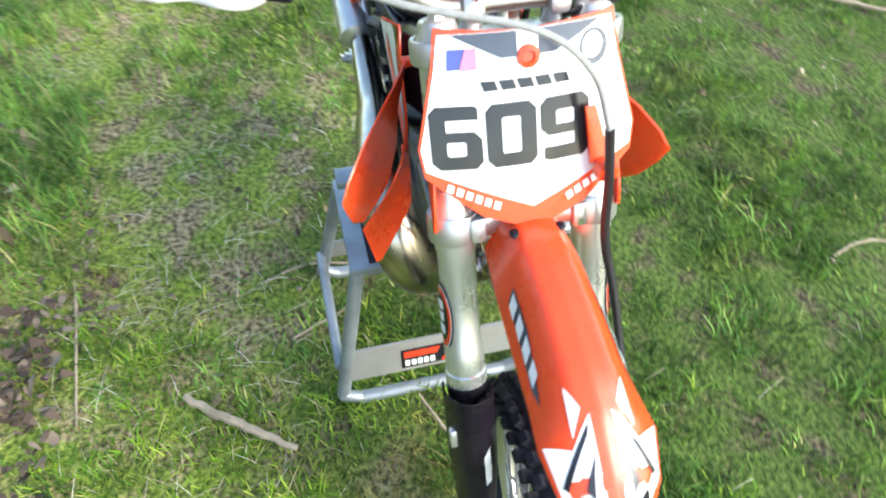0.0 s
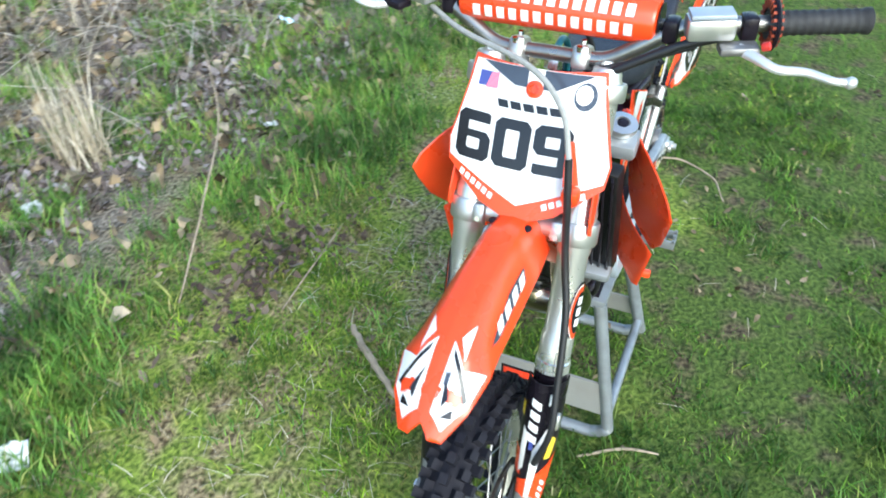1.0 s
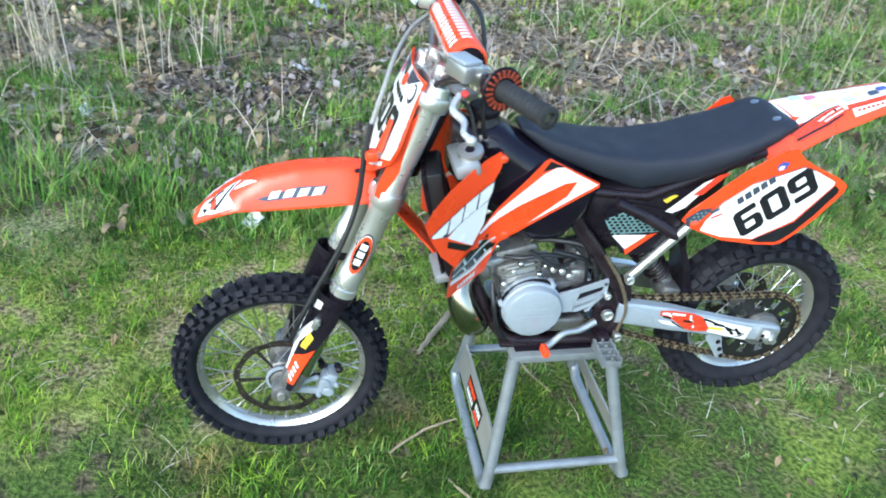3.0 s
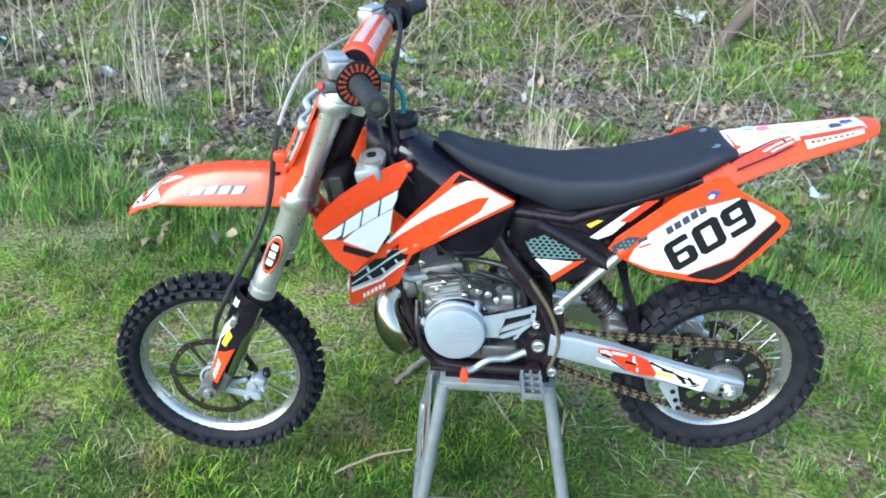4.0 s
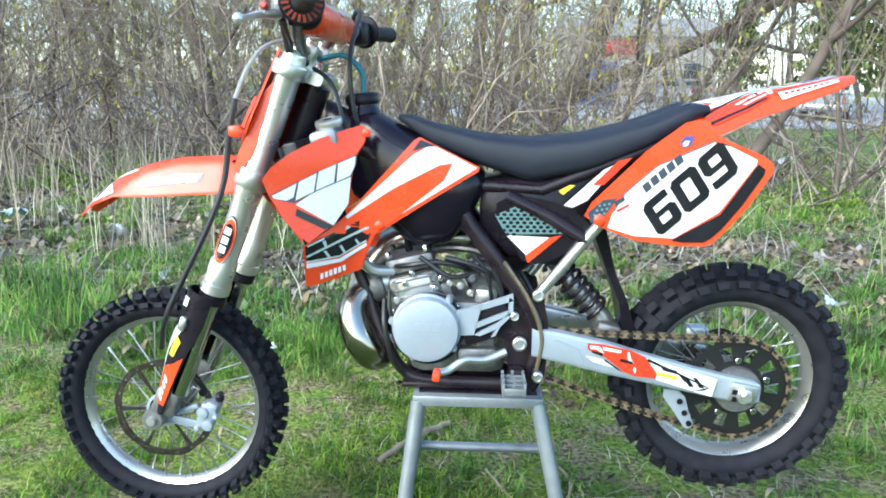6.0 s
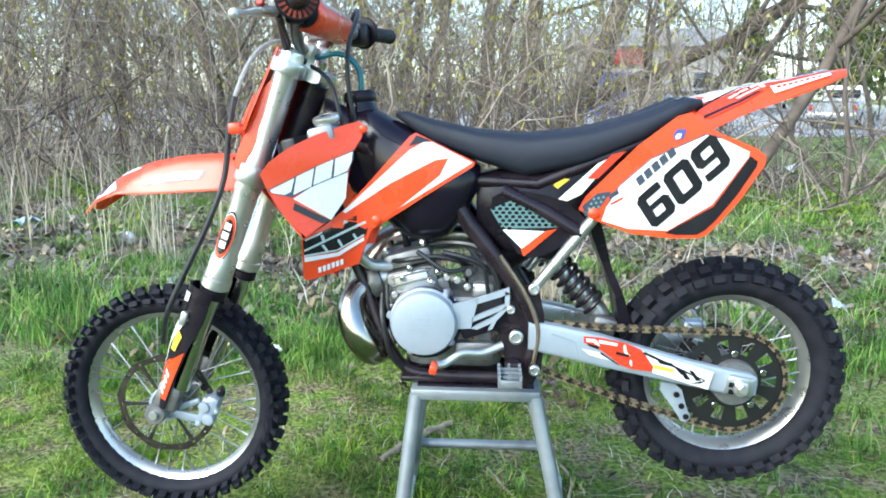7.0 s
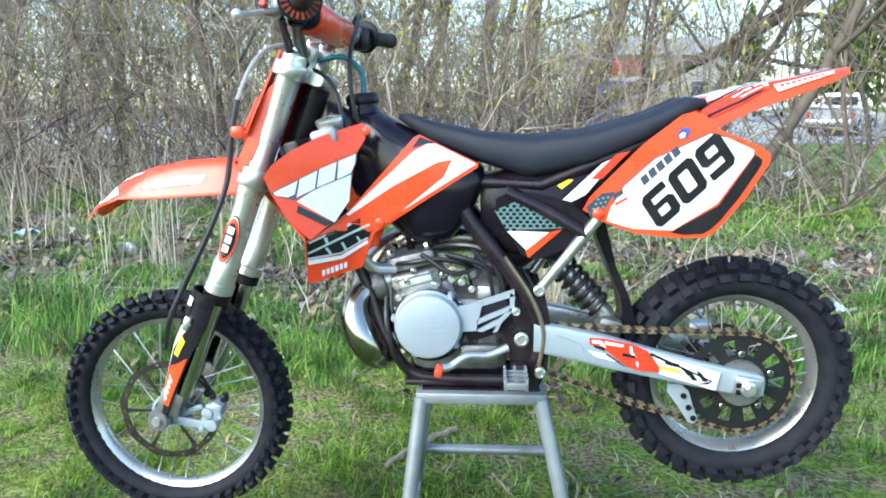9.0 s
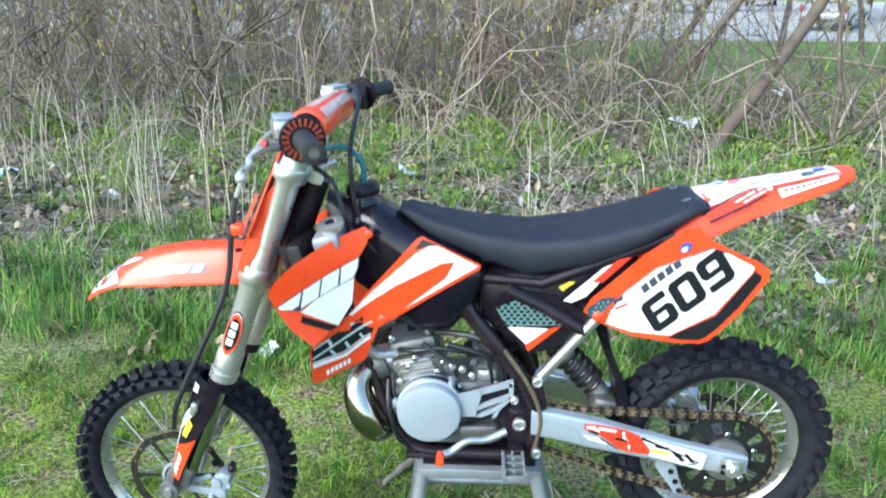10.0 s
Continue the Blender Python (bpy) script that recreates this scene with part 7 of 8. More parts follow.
class Wood:
    """Collects tapered limbs, then makes one mesh."""

    def __init__(self):
        self.v, self.f, self.tips = [], [], []

    def limb(self, pts, r0, r1, seg):
        n = len(pts)
        base = len(self.v)
        side = None
        for i, p in enumerate(pts):
            d = (pts[min(i + 1, n - 1)] - pts[max(i - 1, 0)]).normalized()
            if side is None:
                side = d.orthogonal().normalized()
            side = (side - d * side.dot(d)).normalized()
            up = d.cross(side)
            r = r0 + (r1 - r0) * i / (n - 1)
            for k in range(seg):
                a = 2 * math.pi * k / seg
                self.v.append(tuple(p + r * (math.cos(a) * side + math.sin(a) * up)))
        for i in range(n - 1):
            for k in range(seg):
                a, b = base + i * seg + k, base + i * seg + (k + 1) % seg
                self.f.append((a, b, b + seg, a + seg))
        self.f.append(tuple(base + (n - 1) * seg + k for k in range(seg)))

    def grow(self, start, aim, length, r, depth, wander, kids, seg, rise=0.05):
        """A wandering limb and its side limbs."""
        n = 6 if depth > 1 else 4
        pts, d = [start], aim.normalized()
        for i in range(n):
            d = (d + Vector((random.gauss(0, wander), random.gauss(0, wander), random.gauss(0, wander) + rise))).normalized()
            pts.append(pts[-1] + d * (length / n))
        end = r * (0.45 if depth else 0.3)
        self.limb(pts, r, end, max(3, seg))
        if not depth:
            self.tips.extend(pts[2:])
            return
        for k in range(kids[0]):
            t = random.uniform(0.3, 1.0)
            i = min(n - 1, int(t * n))
            p = pts[i].lerp(pts[i + 1], t * n - i if t < 1 else 1)
            away = Vector((random.gauss(0, 1), random.gauss(0, 1), random.gauss(0.25, 0.7))).normalized()
            nd = (d * random.uniform(0.5, 1.0) + away * random.uniform(0.6, 1.0)).normalized()
            self.grow(p, nd, length * random.uniform(0.45, 0.75), max(0.0035, (r + (end - r) * t) * random.uniform(0.42, 0.65)), depth - 1, wander * 1.15, kids[1:], seg - 2, rise)

    def mesh(self, name, material):
        me = bpy.data.meshes.new(name)
        me.from_pydata(self.v, [], self.f)
        me.materials.append(material)
        me.shade_smooth()
        return me


def crown(tips, parent, n, size, material, spread_r):
    pts = random.sample(tips, min(n, len(tips)))
    p = np.array([tuple(q) for q in pts]) + rng.normal(0, spread_r, (len(pts), 3))
    ob = leaves("crown", p[:, 0], p[:, 1], p[:, 2], rng.uniform(size * 0.6, size * 1.4, len(p)), material, "", "", 1.2)
    ob.parent = parent
    ob.matrix_parent_inverse = Matrix.Translation(-PLACE[parent])
    return ob


def tree(x, y, aim, length, r, depth, kids, label, buds=250, limbs=()):
    """A bare tree: a flared trunk with its branches; limbs adds main limbs as (height, aim, length, radius)."""
    at = Vector((x, y, ground_z(x, y) - 0.05))
    w = Wood()
    w.limb([at, at + aim.normalized() * 0.2], r * 1.5, r * 1.02, 10)
    w.grow(at + aim.normalized() * 0.15, aim, length, r, depth, 0.1, kids, 9)
    for high, way, reach, thick in limbs:
        w.grow(at + aim.normalized() * high, Vector(way), reach, thick, depth - 1, 0.12, kids[1:], 8)
    t = thing("bare_tree", tuple(at), label, "tree", "trees behind the bike")
    ob = new("trunk", w.mesh("trunk", BARK))
    ob.parent = t
    ob.matrix_parent_inverse = Matrix.Translation(-at)
    if buds and w.tips:
        crown(w.tips, t, buds, 0.035, BUD, 0.05)
    return t


def shrub(x, y, h, stems, label, spread_a=0.5, r=0.012, buds=90, kids=(6, 5), wood=None):
    at = Vector((x, y, ground_z(x, y) - 0.02))
    w = Wood()
    for k in range(stems):
        a = random.uniform(0, 2 * math.pi)
        aim = Vector((math.cos(a) * spread_a * random.uniform(0.3, 1.4), math.sin(a) * spread_a * random.uniform(0.3, 1.4), 1))
        w.grow(at + Vector((math.cos(a) * 0.08, math.sin(a) * 0.08, 0)), aim, h * random.uniform(0.6, 1.1), r * random.uniform(0.6, 1.4), 2, 0.16, kids, 5, 0.02)
    t = thing("bare_shrub", tuple(at), label, "shrub", "shrubs behind the bike")
    ob = new("twig_mass", w.mesh("twig_mass", wood or TWIG))
    ob.parent = t
    ob.matrix_parent_inverse = Matrix.Translation(-at)
    if buds:
        crown(w.tips, t, buds, 0.03, BUD, 0.03)
    return t


random.seed(23)
tangle = Wood()
for _ in range(420):
    x, y = random.uniform(-6.5, 4.5), random.uniform(4.2, 9.5)
    a, reach, rise = random.uniform(0, 2 * math.pi), random.uniform(0.3, 1.3), random.uniform(0.15, 0.75)
    line = []
    for k in range(8):
        t = k / 7
        line.append(Vector((x + math.cos(a) * reach * t + random.gauss(0, 0.025), y + math.sin(a) * reach * t + random.gauss(0, 0.025), ground_z(x, y) + rise * math.sin(math.pi * min(1.0, t * 0.8 + 0.05)) + random.gauss(0, 0.02))))
    tangle.limb(line, random.uniform(0.004, 0.009), 0.002, 4)
for _ in range(450):
    x, y = random.uniform(-4.5, 4.0), random.uniform(1.9, 5.0)
    a, reach, rise = random.uniform(0, 2 * math.pi), random.uniform(0.15, 0.6), random.uniform(0.01, 0.12)
    line = [Vector((x + math.cos(a) * reach * k / 5 + random.gauss(0, 0.012), y + math.sin(a) * reach * k / 5 + random.gauss(0, 0.012), ground_z(x, y) + 0.012 + rise * k / 5 + random.gauss(0, 0.005))) for k in range(6)]
    tangle.limb(line, random.uniform(0.002, 0.0045), 0.001, 4)
tagged(new("tangled_twigs", tangle.mesh("tangled_twigs", TWIG)), "tangle of arching dead grey twigs over the leaf litter", "twigs", kind="stuff")
thicket = Wood()
for _ in range(420):
    x, y = random.uniform(-10.5, 2.2), random.uniform(6.0, 13.5)
    a, reach, rise = random.choice((0, math.pi)) + random.gauss(0, 0.7), random.uniform(0.6, 2.4), random.uniform(0.5, 2.6)
    peak = random.uniform(0.55, 1.0)
    line = [Vector((x, y, ground_z(x, y) - 0.02))]
    for k in range(1, 12):
        t = k / 11
        line.append(Vector((x + math.cos(a) * reach * t ** 1.3, y + math.sin(a) * reach * t ** 1.3, ground_z(x, y) + rise * math.sin(math.pi / 2 * t / peak))) + Vector([random.gauss(0, 0.035) for _ in range(3)]))
    thick = random.uniform(0.006, 0.015)
    thicket.limb(line, thick, 0.003, 5)
    for _ in range(random.randint(2, 5)):
        i = random.randint(3, 9)
        way = Vector((random.gauss(0, 1), random.gauss(0, 0.6), random.gauss(0.3, 0.6))).normalized()
        thicket.grow(line[i], way, random.uniform(0.3, 0.9), thick * 0.5, 0, 0.3, (), 4)
tagged(new("thicket", thicket.mesh("thicket", TWIG)), "thicket of arching grey-brown leafless branches", "thicket", kind="stuff")
random.seed(11)
slim = "slim bare tree with grey-brown bark"
dark_limbs = (0.5, (0.9, -0.3, 0.55), 1.5, 0.028), (0.75, (-0.9, 0.1, 0.5), 1.7, 0.03), (1.3, (0.7, 0.2, 0.8), 1.6, 0.025)
for x, y, aim, length, r, limbs in ((-2.9, 7.2, (-0.03, 0.0, 1), 6.0, 0.075, dark_limbs), (-2.25, 10.8, (-0.2, 0.05, 1), 7.0, 0.17, ()), (-1.84, 11.5, (0.04, 0.05, 1), 6.5, 0.1, ()), (-1.2, 12.6, (0.08, 0, 1), 7.0, 0.12, ()),
                                    (0.6, 12.0, (0.09, 0, 1), 7.5, 0.125, ()), (0.05, 13.0, (-0.05, 0, 1), 7.5, 0.14, ()), (0.3, 12.3, (0.02, 0, 1), 7.0, 0.09, ()), (-6.6, 12.0, (0.03, 0, 1), 7.0, 0.12, ()), (-5.6, 8.5, (-0.1, 0, 1), 5.5, 0.05, dark_limbs),
                                    (-3.9, 9.6, (0.12, 0, 1), 6.0, 0.07, ()), (-2.2, 15.5, (0, 0, 1), 8.0, 0.14, ()), (-9.5, 13, (0.2, 0, 1), 7.0, 0.12, ()), (-4.6, 15, (0.1, 0, 1), 8.0, 0.12, ()), (-7.6, 10.5, (0.15, 0, 1), 6.0, 0.09, ())):
    tree(x, y, Vector(aim), length, r, 3, (9, 7, 6), slim, 320, limbs)
for x, y, aim, length, r, limbs in ((1.18, 12.0, (0.53, -0.05, 1.0), 6.5, 0.2, ((1.0, (1.6, 0.0, 1.0), 5.0, 0.14),)), (2.16, 7.5, (0.74, 0.0, 1.0), 4.2, 0.04, ()), (2.29, 5.32, (0.6, 0.1, 1.0), 4.0, 0.065, ()),
                                    (3.25, 5.1, (0.04, 0.0, 1.0), 2.8, 0.024, ((0.15, (0.9, 0.1, 0.8), 1.6, 0.016), (0.2, (-0.9, 0.2, 0.6), 1.4, 0.016))), (2.9, 10.5, (0.6, 0.0, 0.9), 5.0, 0.06, ()), (3.6, 11.0, (0.7, 0.1, 0.9), 5.0, 0.05, ()), (1.9, 9.0, (0.5, 0, 0.9), 4.0, 0.05, ()), (5.6, 8.6, (-0.25, 0, 1.0), 5.0, 0.06, ())):
    tree(x, y, Vector(aim), length, r, 3, (8, 6, 5), "leaning bare tree with rough grey-brown bark", 240, limbs)
for x, y in ((7.5, 17), (10.5, 19), (6.0, 22), (15, 24), (-7, 19), (-13, 18), (1.5, 19), (4.5, 26), (20, 30), (-1, 24), (-9, 25)):
    tree(x, y, Vector((random.gauss(0, 0.15), 0, 1)), random.uniform(6, 9), random.uniform(0.07, 0.11), 3, (9, 7, 5), "distant bare tree with yellowish spring buds", 600)
for x, y, h, n in ((-2.6, 11.5, 3.0, 8), (-1.0, 9.8, 2.6, 8), (0.9, 11.2, 2.8, 8), (-4.6, 12.5, 3.4, 8), (-7.0, 13.0, 3.4, 8), (-1.8, 13.5, 3.2, 8), (-4.2, 5.2, 2.1, 8), (-5.4, 6.2, 2.6, 8), (-6.5, 5.4, 2.4, 8), (-3.0, 6.6, 2.4, 7), (-2.2, 8.2, 2.6, 7),
                   (-1.5, 7.6, 2.0, 7), (-0.6, 8.6, 2.3, 8), (0.2, 8.2, 2.1, 8), (0.9, 7.8, 2.0, 8), (1.5, 7.2, 1.8, 7), (0.6, 9.6, 2.6, 8), (-7.8, 7.4, 3.0, 8), (-9.4, 8.4, 3.2, 8), (-4.5, 8.8, 3.2, 8), (-6.0, 9.8, 3.4, 8), (-0.2, 10.4, 2.6, 8), (1.6, 10.2, 2.6, 7),
                   (-3.6, 9.4, 3.2, 7), (-8.6, 5.8, 2.6, 7), (-7.2, 8.8, 3.2, 8), (-5.0, 7.4, 3.0, 8), (-5.6, 11, 3.6, 7), (-3.4, 12.6, 3.6, 7)):
    shrub(x, y, h, n, "tangled leafless shrub with thin grey-purple twigs", 0.5, 0.013, 130, (6, 5))
for x, y, h, n in ((0.2, 6.6, 1.3, 7), (0.9, 6.9, 1.4, 7), (1.6, 6.4, 1.3, 6), (2.3, 7.0, 1.5, 6), (-0.7, 7.0, 1.3, 6), (-2.4, 6.0, 1.4, 6), (-3.6, 5.8, 1.5, 6), (-5.0, 5.0, 1.6, 6), (3.3, 6.6, 1.4, 5), (4.2, 6.2, 1.4, 5), (1.2, 5.6, 0.9, 5), (2.9, 5.2, 1.0, 4)):
    shrub(x, y, h, n, "low sprawling leafless bramble with dark arching stems", 1.3, 0.012, 40, (5, 4), BRAMBLE)
for x, y, h, n in ((2.7, 8.2, 2.0, 4), (3.3, 9.4, 2.4, 4), (4.9, 10.6, 2.4, 4), (5.9, 8.0, 2.2, 4), (2.2, 10.8, 2.6, 5), (4.3, 12.2, 2.6, 4), (3.4, 5.4, 1.9, 4), (3.9, 5.8, 2.2, 4), (4.6, 7.2, 2.2, 4), (2.9, 7.4, 1.8, 3), (5.4, 6.4, 2.0, 4), (4.0, 9.0, 2.4, 4), (6.4, 9.5, 2.6, 4)):
    shrub(x, y, h, n, "thin open leafless shrub with dark stems", 0.55, 0.014, 50, (4, 3))


def stick(pts, r, label):
    line = curve_pts([(x, y, ground_z(x, y) + z) for x, y, z in pts], 5)
    line = [p + Vector((random.gauss(0, r * 0.25), random.gauss(0, r * 0.25), random.gauss(0, r * 0.12))) for p in line]
    return solo("fallen_stick", tube(line, [r * 0.8, r, r * 0.9, r * 0.6], 8), STICK, label, "stick", "fallen sticks")


bare = "bare weathered stick lying in the grass"
for pts, r in ((((0.01, 0.61, 0.02), (-0.06, 0.53, 0.022), (-0.12, 0.45, 0.02), (-0.17, 0.38, 0.014)), 0.011), (((1.44, -1.34, 0.02), (1.42, -1.55, 0.025), (1.33, -1.7, 0.02)), 0.009), (((1.18, -1.72, 0.02), (1.1, -1.82, 0.024), (1.02, -1.92, 0.02)), 0.009),
               (((1.19, -0.02, 0.03), (1.2, -0.1, 0.03), (1.14, -0.22, 0.025), (1.02, -0.28, 0.015)), 0.004), (((-0.3, 0.0, 0.012), (-0.2, 0.06, 0.02), (-0.1, 0.1, 0.015)), 0.004), (((0.12, 0.36, 0.01), (0.16, 0.26, 0.012), (0.2, 0.18, 0.01)), 0.004),
               (((0.04, -1.05, 0.02), (0.06, -1.15, 0.03), (0.03, -1.3, 0.02)), 0.004), (((0.42, 0.88, 0.012), (0.2, 0.86, 0.015), (0.0, 0.85, 0.01)), 0.0035), (((-0.1, 1.15, 0.02), (0.25, 1.3, 0.12), (0.62, 1.5, 0.2), (0.9, 1.75, 0.3)), 0.004),
               (((-0.16, -0.1, 0.01), (-0.1, -0.2, 0.016), (-0.08, -0.28, 0.01)), 0.004), (((0.3, 0.12, 0.012), (0.34, 0.3, 0.014), (0.3, 0.42, 0.012)), 0.004)):
    stick(pts, r, bare)
for pts, r in ((((2.2, 5.2, 0.6), (2.7, 5.3, 0.8), (3.3, 5.55, 0.78), (3.9, 5.7, 0.7), (4.6, 5.9, 0.66), (5.2, 6.1, 0.38), (5.6, 6.2, 0.3)), 0.013),):
    stick(pts, r, "long broken branch hung up in the shrubs")

# ---- litter ----
PAPER = mat("white_plastic_litter", (0.58, 0.6, 0.62), 0.5, var=0.15, scale=30, tint=(0.5, 0.53, 0.58))
BLUEBAG = mat("pale_blue_litter", (0.45, 0.62, 0.75), 0.4, var=0.2, scale=30, tint=(0.7, 0.75, 0.8))


def scrap(x, y, size, material, label):
    bm = bmesh.new()
    bmesh.ops.create_grid(bm, x_segments=7, y_segments=7, size=size / 2)
    turn = Matrix.Rotation(random.uniform(0, 6), 4, "Z") @ Matrix.Rotation(random.uniform(0.2, 0.7), 4, "X")
    seed = random.uniform(0, 50)
    for v in bm.verts:
        n = noise.noise((v.co.x * 5 / size + seed, v.co.y * 5 / size, seed))
        v.co = turn @ (v.co + Vector((0.12 * size * n, 0.1 * size * n, 0.35 * size * n)))
    low = min(v.co.z for v in bm.verts)
    bmesh.ops.translate(bm, verts=bm.verts[:], vec=(x, y, ground_z(x, y) - low + 0.004))
    bmesh.ops.solidify(bm, geom=bm.faces[:], thickness=0.001)
    return solo("litter", bm, material, label, "litter", "scraps of litter", smooth=60)


for x, y, s, m in ((-0.7, 1.17, 0.07, PAPER), (2.26, 6.2, 0.3, PAPER), (-2.24, 3.23, 0.14, PAPER), (-3.34, 3.8, 0.17, BLUEBAG), (0.08, 1.95, 0.06, PAPER), (4.25, 8.7, 0.3, PAPER), (-0.37, 3.94, 0.14, PAPER), (1.8, 2.0, 0.08, BLUEBAG), (-1.5, 2.2, 0.08, PAPER), (4.6, 2.9, 0.16, PAPER), (0.9, 1.5, 0.05, PAPER), (-0.5, 2.8, 0.08, PAPER)):
    scrap(x, y, s, m, "crumpled scrap of white plastic lying on the ground" if m is PAPER else "crumpled pale blue plastic bag on the ground")

# ---- the lot behind the trees ----
ASPHALT = mat("pale_lot_paving", (0.44, 0.42, 0.39), 0.9, var=0.2, scale=0.6, tint=(0.3, 0.285, 0.26))
SILVER = mat("silver_car_paint", (0.38, 0.39, 0.41), 0.3, metal=0.4, var=0.08, scale=3, coat=0.4)
WHITECAR = mat("white_car_paint", (0.75, 0.75, 0.74), 0.3, var=0.06, scale=3, coat=0.4)
BLUECAR = mat("blue_paint", (0.04, 0.09, 0.36), 0.35, var=0.1, scale=3, coat=0.3)
GLASS = mat("dark_car_glass", (0.03, 0.035, 0.04), 0.08, var=0.05, spec=0.8)
LAMP = mat("red_tail_lamp", (0.4, 0.02, 0.02), 0.25, var=0.05)
WALLM = mat("pale_siding", (0.4, 0.37, 0.32), 0.8, var=0.15, scale=1.2)
ROOFM = mat("grey_roof", (0.3, 0.29, 0.28), 0.8, var=0.15, scale=1.5)


def lot_z(y):
    return float(far_rise(y)) + 0.06


lot = loft([[(x, y, lot_z(y) + h) for x in (-60, 80) for h in ((0, -0.05) if x < 0 else (-0.05, 0))] for y in (25, 30, 64)])
solo("parking_lot", lot, ASPHALT, "pale paved parking lot beyond the trees", "parking lot", kind="structure")


def vehicle(x, y, turn, kind, paint, label):
    """A parked vehicle: body, cabin, panes, wheels, bumpers and lamps."""
    m = pose(x, y, lot_z(y), 0, 0, turn)
    t = thing(kind, (x, y, lot_z(y)), label, "pickup truck" if kind == "pickup_truck" else "car", "parked vehicles")
    L, W = (5.3, 0.95) if kind == "pickup_truck" else (4.4, 0.86)
    bed = kind == "pickup_truck"

    def sec(px, w, z0, z1):
        return section(px, w, z0, z1, 16, 7)
    low = [sec(-L / 2, W * 0.86, 0.45, 0.9), sec(-L / 2 + 0.15, W, 0.35, 1.0), sec(-L * 0.2, W, 0.32, 1.08), sec(L * 0.2, W, 0.32, 1.1), sec(L / 2 - 0.12, W, 0.35, 1.08 if bed else 0.98), sec(L / 2, W * 0.92, 0.42, 1.04 if bed else 0.88)]
    body = part("body", loft(low), paint, t, "", m)
    c0, c1 = (-L * 0.2, L * 0.12) if bed else (-L * 0.24, L * 0.36)
    high = 1.82 if bed else 1.45
    part("cabin", loft([sec(c0, W * 0.94, 1.0, 1.08), sec(c0 + 0.6, W * 0.84, 1.0, high - 0.03), sec((c0 + c1) / 2, W * 0.84, 1.0, high), sec(c1 - (0.12 if bed else 0.6), W * 0.84, 1.0, high - 0.04), sec(c1, W * 0.92, 1.0, 1.1)]), paint, t, "", m)
    part("rear_window", block((c1 - (0.03 if bed else 0.26), 0, 1.4 if bed else 1.25), (0.06 if bed else 0.5, W * 1.35, 0.42 if bed else 0.26), 0.04, Matrix.Rotation(radians(10 if bed else 0), 3, "Y")), GLASS, t, "", m)
    part("windscreen", block((c0 + 0.3, 0, 1.32), (0.5, W * 1.45, 0.3), 0.05), GLASS, t, "", m)
    for s in (-1, 1):
        part("side_window", block(((c0 + c1) / 2 + 0.1, s * W * 0.845, 1.4 if bed else 1.22), ((c1 - c0) * 0.55, 0.03, 0.36 if bed else 0.24), 0.01), GLASS, t, "", m)
        part("tail_lamp", block((L / 2 - 0.01, s * W * 0.88, 0.85), (0.05, 0.14, 0.26), 0.02), LAMP, t, "", m)
        for px in (-L * 0.3, L * 0.3):
            part("wheel", lathe([(0.2, -0.1), (0.33, -0.11), (0.36, -0.06), (0.36, 0.06), (0.33, 0.11), (0.2, 0.1)], (px, s * (W - 0.1), 0.36), (0, 1, 0), 20), RUBBER, t, "", m)
            part("hubcap", lathe([(0.05, 0), (0.2, 0.01), (0.2, 0.03)], (px, s * (W + 0.0), 0.36), (0, s, 0), 16), ALLOY, t, "", m)
    part("bumper", block((L / 2 + 0.04, 0, 0.55), (0.16, W * 1.9, 0.2), 0.05), ALLOY if bed else paint, t, "", m)
    if bed:
        part("bed_floor", block((L * 0.31, 0, 1.09), (L * 0.34, W * 1.7, 0.03), 0.01), BLACK, t, "dark open truck bed", m)


vehicle(16.0, 32.5, -125, "pickup_truck", SILVER, "silver pickup truck parked tail-on in the lot")
vehicle(21.0, 54.5, -118, "parked_car", WHITECAR, "white car parked in the lot")
vehicle(12.4, 45.5, -60, "parked_car", SILVER, "silver car parked in the lot")
CX, CY2, CZ = 7.3, 43.0, lot_z(43.0)
skip = thing("blue_container", (CX, CY2, CZ), "large blue steel container in the lot", "container")
part("body", loft([[(CX + dx * k, CY2 + dy * k, CZ + z) for dx, dy in ((-1.1, -0.8), (1.1, -0.8), (1.1, 0.8), (-1.1, 0.8))] for k, z in ((0.9, 0.0), (1.0, 2.3), (1.06, 2.32), (1.06, 2.45))]), BLUECAR, skip)
for k in range(5):
    part("rib", block((CX - 0.9 + k * 0.45, CY2 - 0.84, CZ + 1.2), (0.1, 0.08, 2.1), 0.02), BLUECAR, skip)
SX, SY, SZ = 13.5, 64.0, lot_z(64.0)
shed = thing("far_building", (SX, SY, SZ), "pale low building with a grey roof beyond the lot", "building")
part("wall", block((SX, SY, SZ + 2.3), (12, 8, 4.6), 0.02), WALLM, shed)
part("roof", loft([[(SX + x, SY + y, SZ + z) for y, z in ((-4.6, 4.55), (0, 6.3), (4.6, 4.55))] for x in (-6.4, 6.4)]), ROOFM, shed)
part("sign", block((SX - 1.8, SY - 4.1, SZ + 3.7), (3.2, 0.2, 1.2), 0.03), LAMP, shed, "plain red sign board")
for k in range(3):
    w = part("window", block((SX - 4 + k * 4, SY - 4.02, SZ + 1.9), (1.3, 0.1, 1.2), 0.02), GLASS, shed)
    part("sill", block((SX - 4 + k * 4, SY - 4.07, SZ + 1.26), (1.5, 0.2, 0.1), 0.01), WALLM, w)
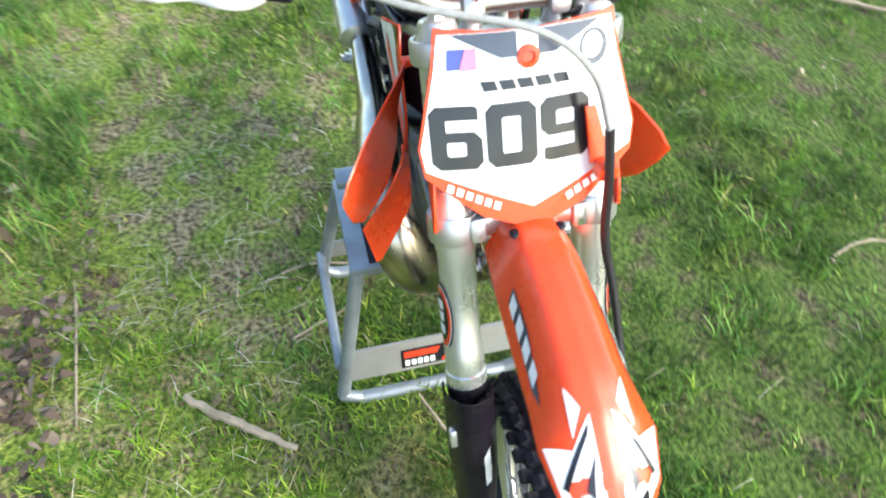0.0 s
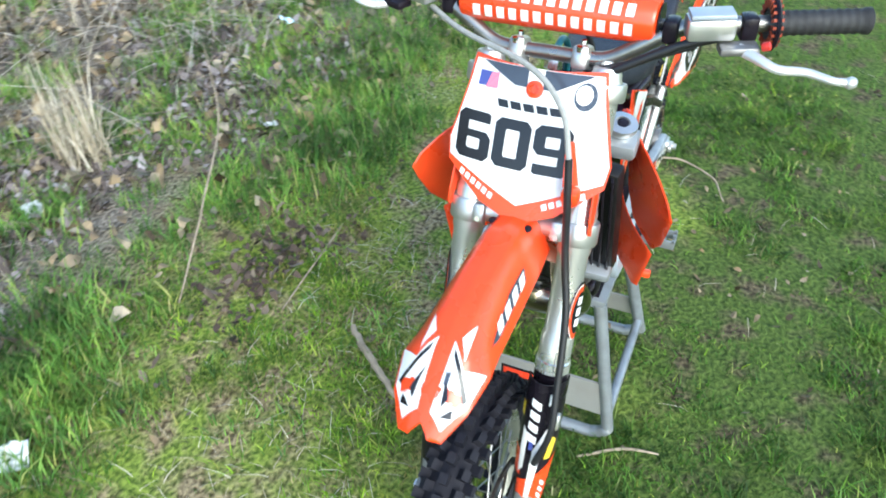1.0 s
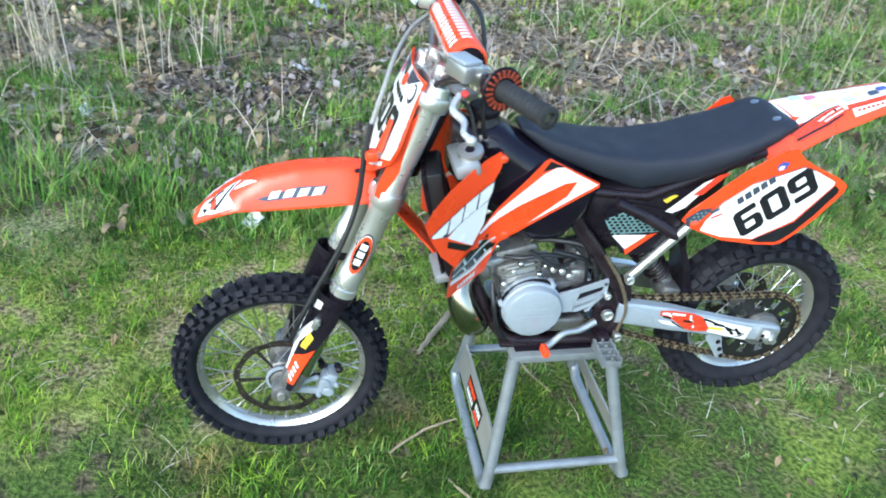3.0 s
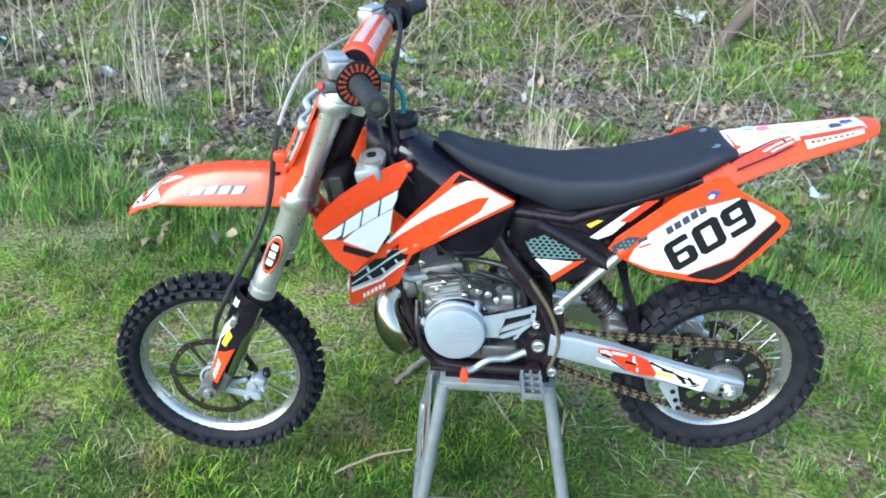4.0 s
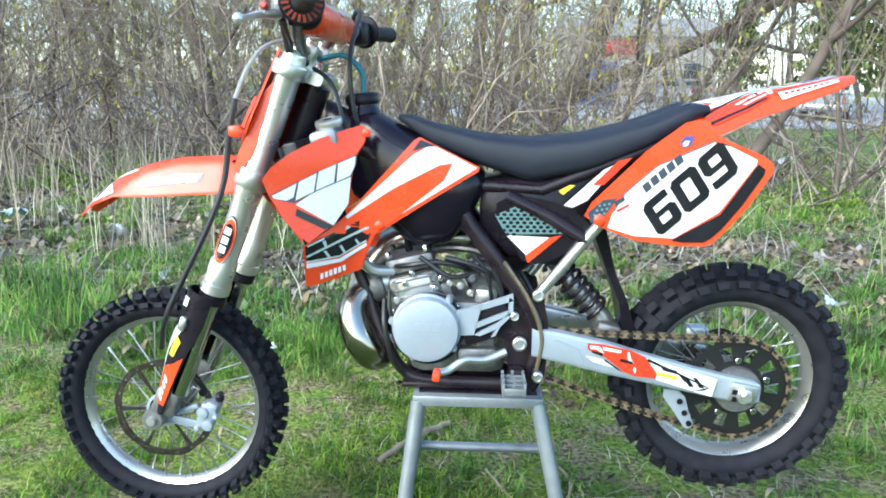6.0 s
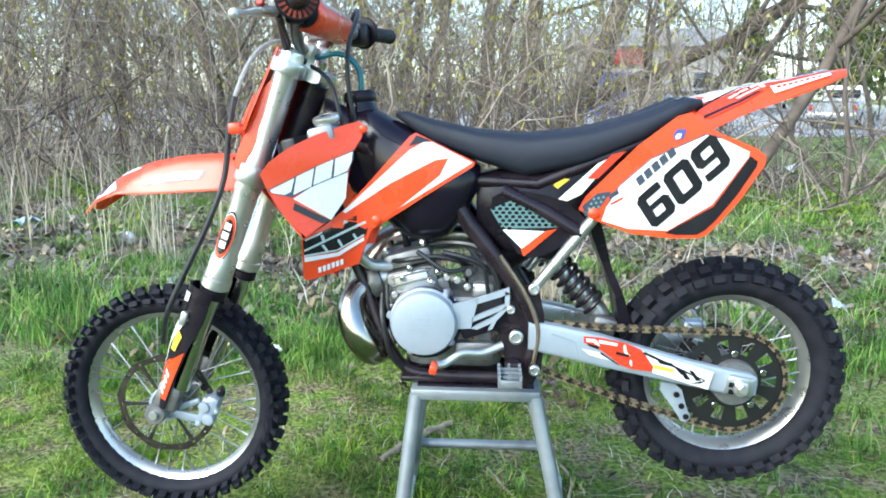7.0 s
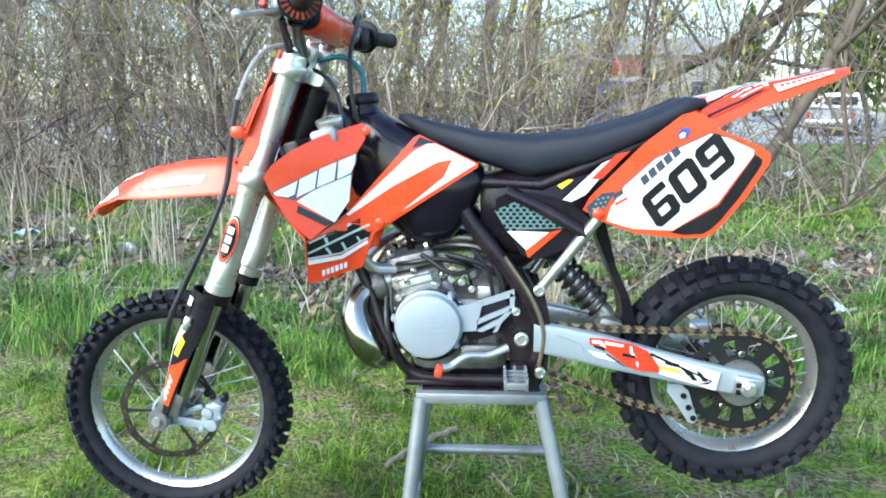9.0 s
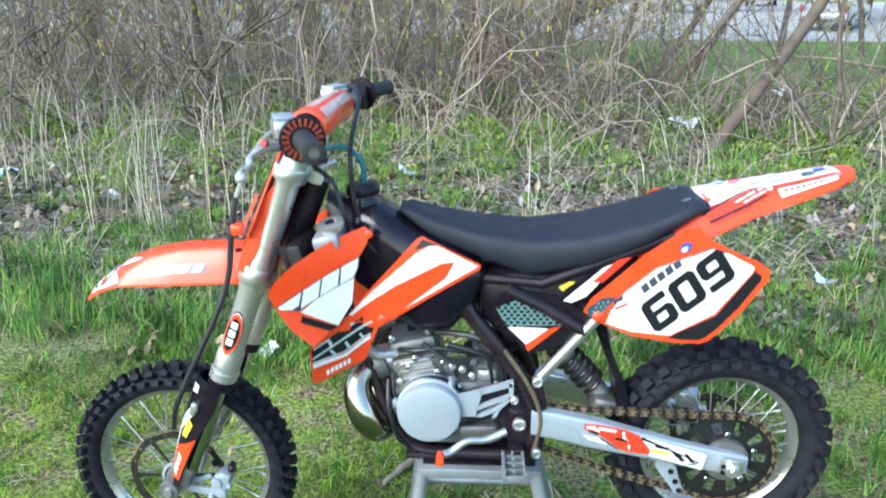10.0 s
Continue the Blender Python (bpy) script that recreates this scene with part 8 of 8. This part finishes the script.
EVERGREEN = leafy("evergreen_foliage", [(0.0, (0.03, 0.06, 0.015)), (0.5, (0.08, 0.12, 0.025)), (0.85, (0.18, 0.2, 0.05)), (1.0, (0.34, 0.28, 0.09))], trans=0.2)
for x, y, h in ((17.2, 36.0, 6.0), (20.4, 38.5, 7.0), (22.5, 47.0, 8.0), (25.5, 43.0, 7.5), (16.4, 46.0, 6.5)):
    t = thing("evergreen_tree", (x, y, lot_z(y)), "leafy green tree beyond the lot", "tree", "trees beyond the lot")
    part("trunk", tube([(x, y, lot_z(y) - 0.1), (x + 0.1, y, h * 0.5), (x, y, h * 0.95)], [0.16, 0.11, 0.03], 8), BARK, t)
    n = 1500
    up = rng.beta(1.3, 1.6, n)
    r = (1 - up) ** 0.7 * h * 0.34 * np.sqrt(rng.uniform(0.05, 1, n)) * (0.8 + 0.4 * np.sin(up * 40))
    a = rng.uniform(0, 2 * math.pi, n)
    ob = leaves("crown", x + r * np.cos(a), y + r * np.sin(a), 1.2 + up * h * 0.9, rng.uniform(0.16, 0.4, n), EVERGREEN, "", "", 1.0)
    ob.parent = t
    ob.matrix_parent_inverse = Matrix.Translation(-PLACE[t])
# Far woods close the view.
woods = Wood()
random.seed(5)
for k in range(150):
    x = -70 + k * 1.05 + random.uniform(-0.5, 0.5)
    y = random.uniform(68, 95) if -2 < x < 45 else random.uniform(30, 60)
    woods.grow(Vector((x, y, ground_z(x, y) - 0.05)), Vector((random.gauss(0, 0.1), 0, 1)), random.uniform(6, 10), random.uniform(0.1, 0.2), 2, 0.1, (9, 7), 5)
tagged(new("far_woods", woods.mesh("far_woods", BARK)), "hazy line of bare woods in the distance", "woods", kind="stuff")
fp = np.array([tuple(p) for p in random.sample(woods.tips, min(9000, len(woods.tips)))]) + rng.normal(0, 0.3, (min(9000, len(woods.tips)), 3))
leaves("far_foliage", fp[:, 0], fp[:, 1], fp[:, 2], rng.uniform(0.15, 0.5, len(fp)), BUD, "pale yellow-green spring foliage of the distant woods", "foliage", 1.2)
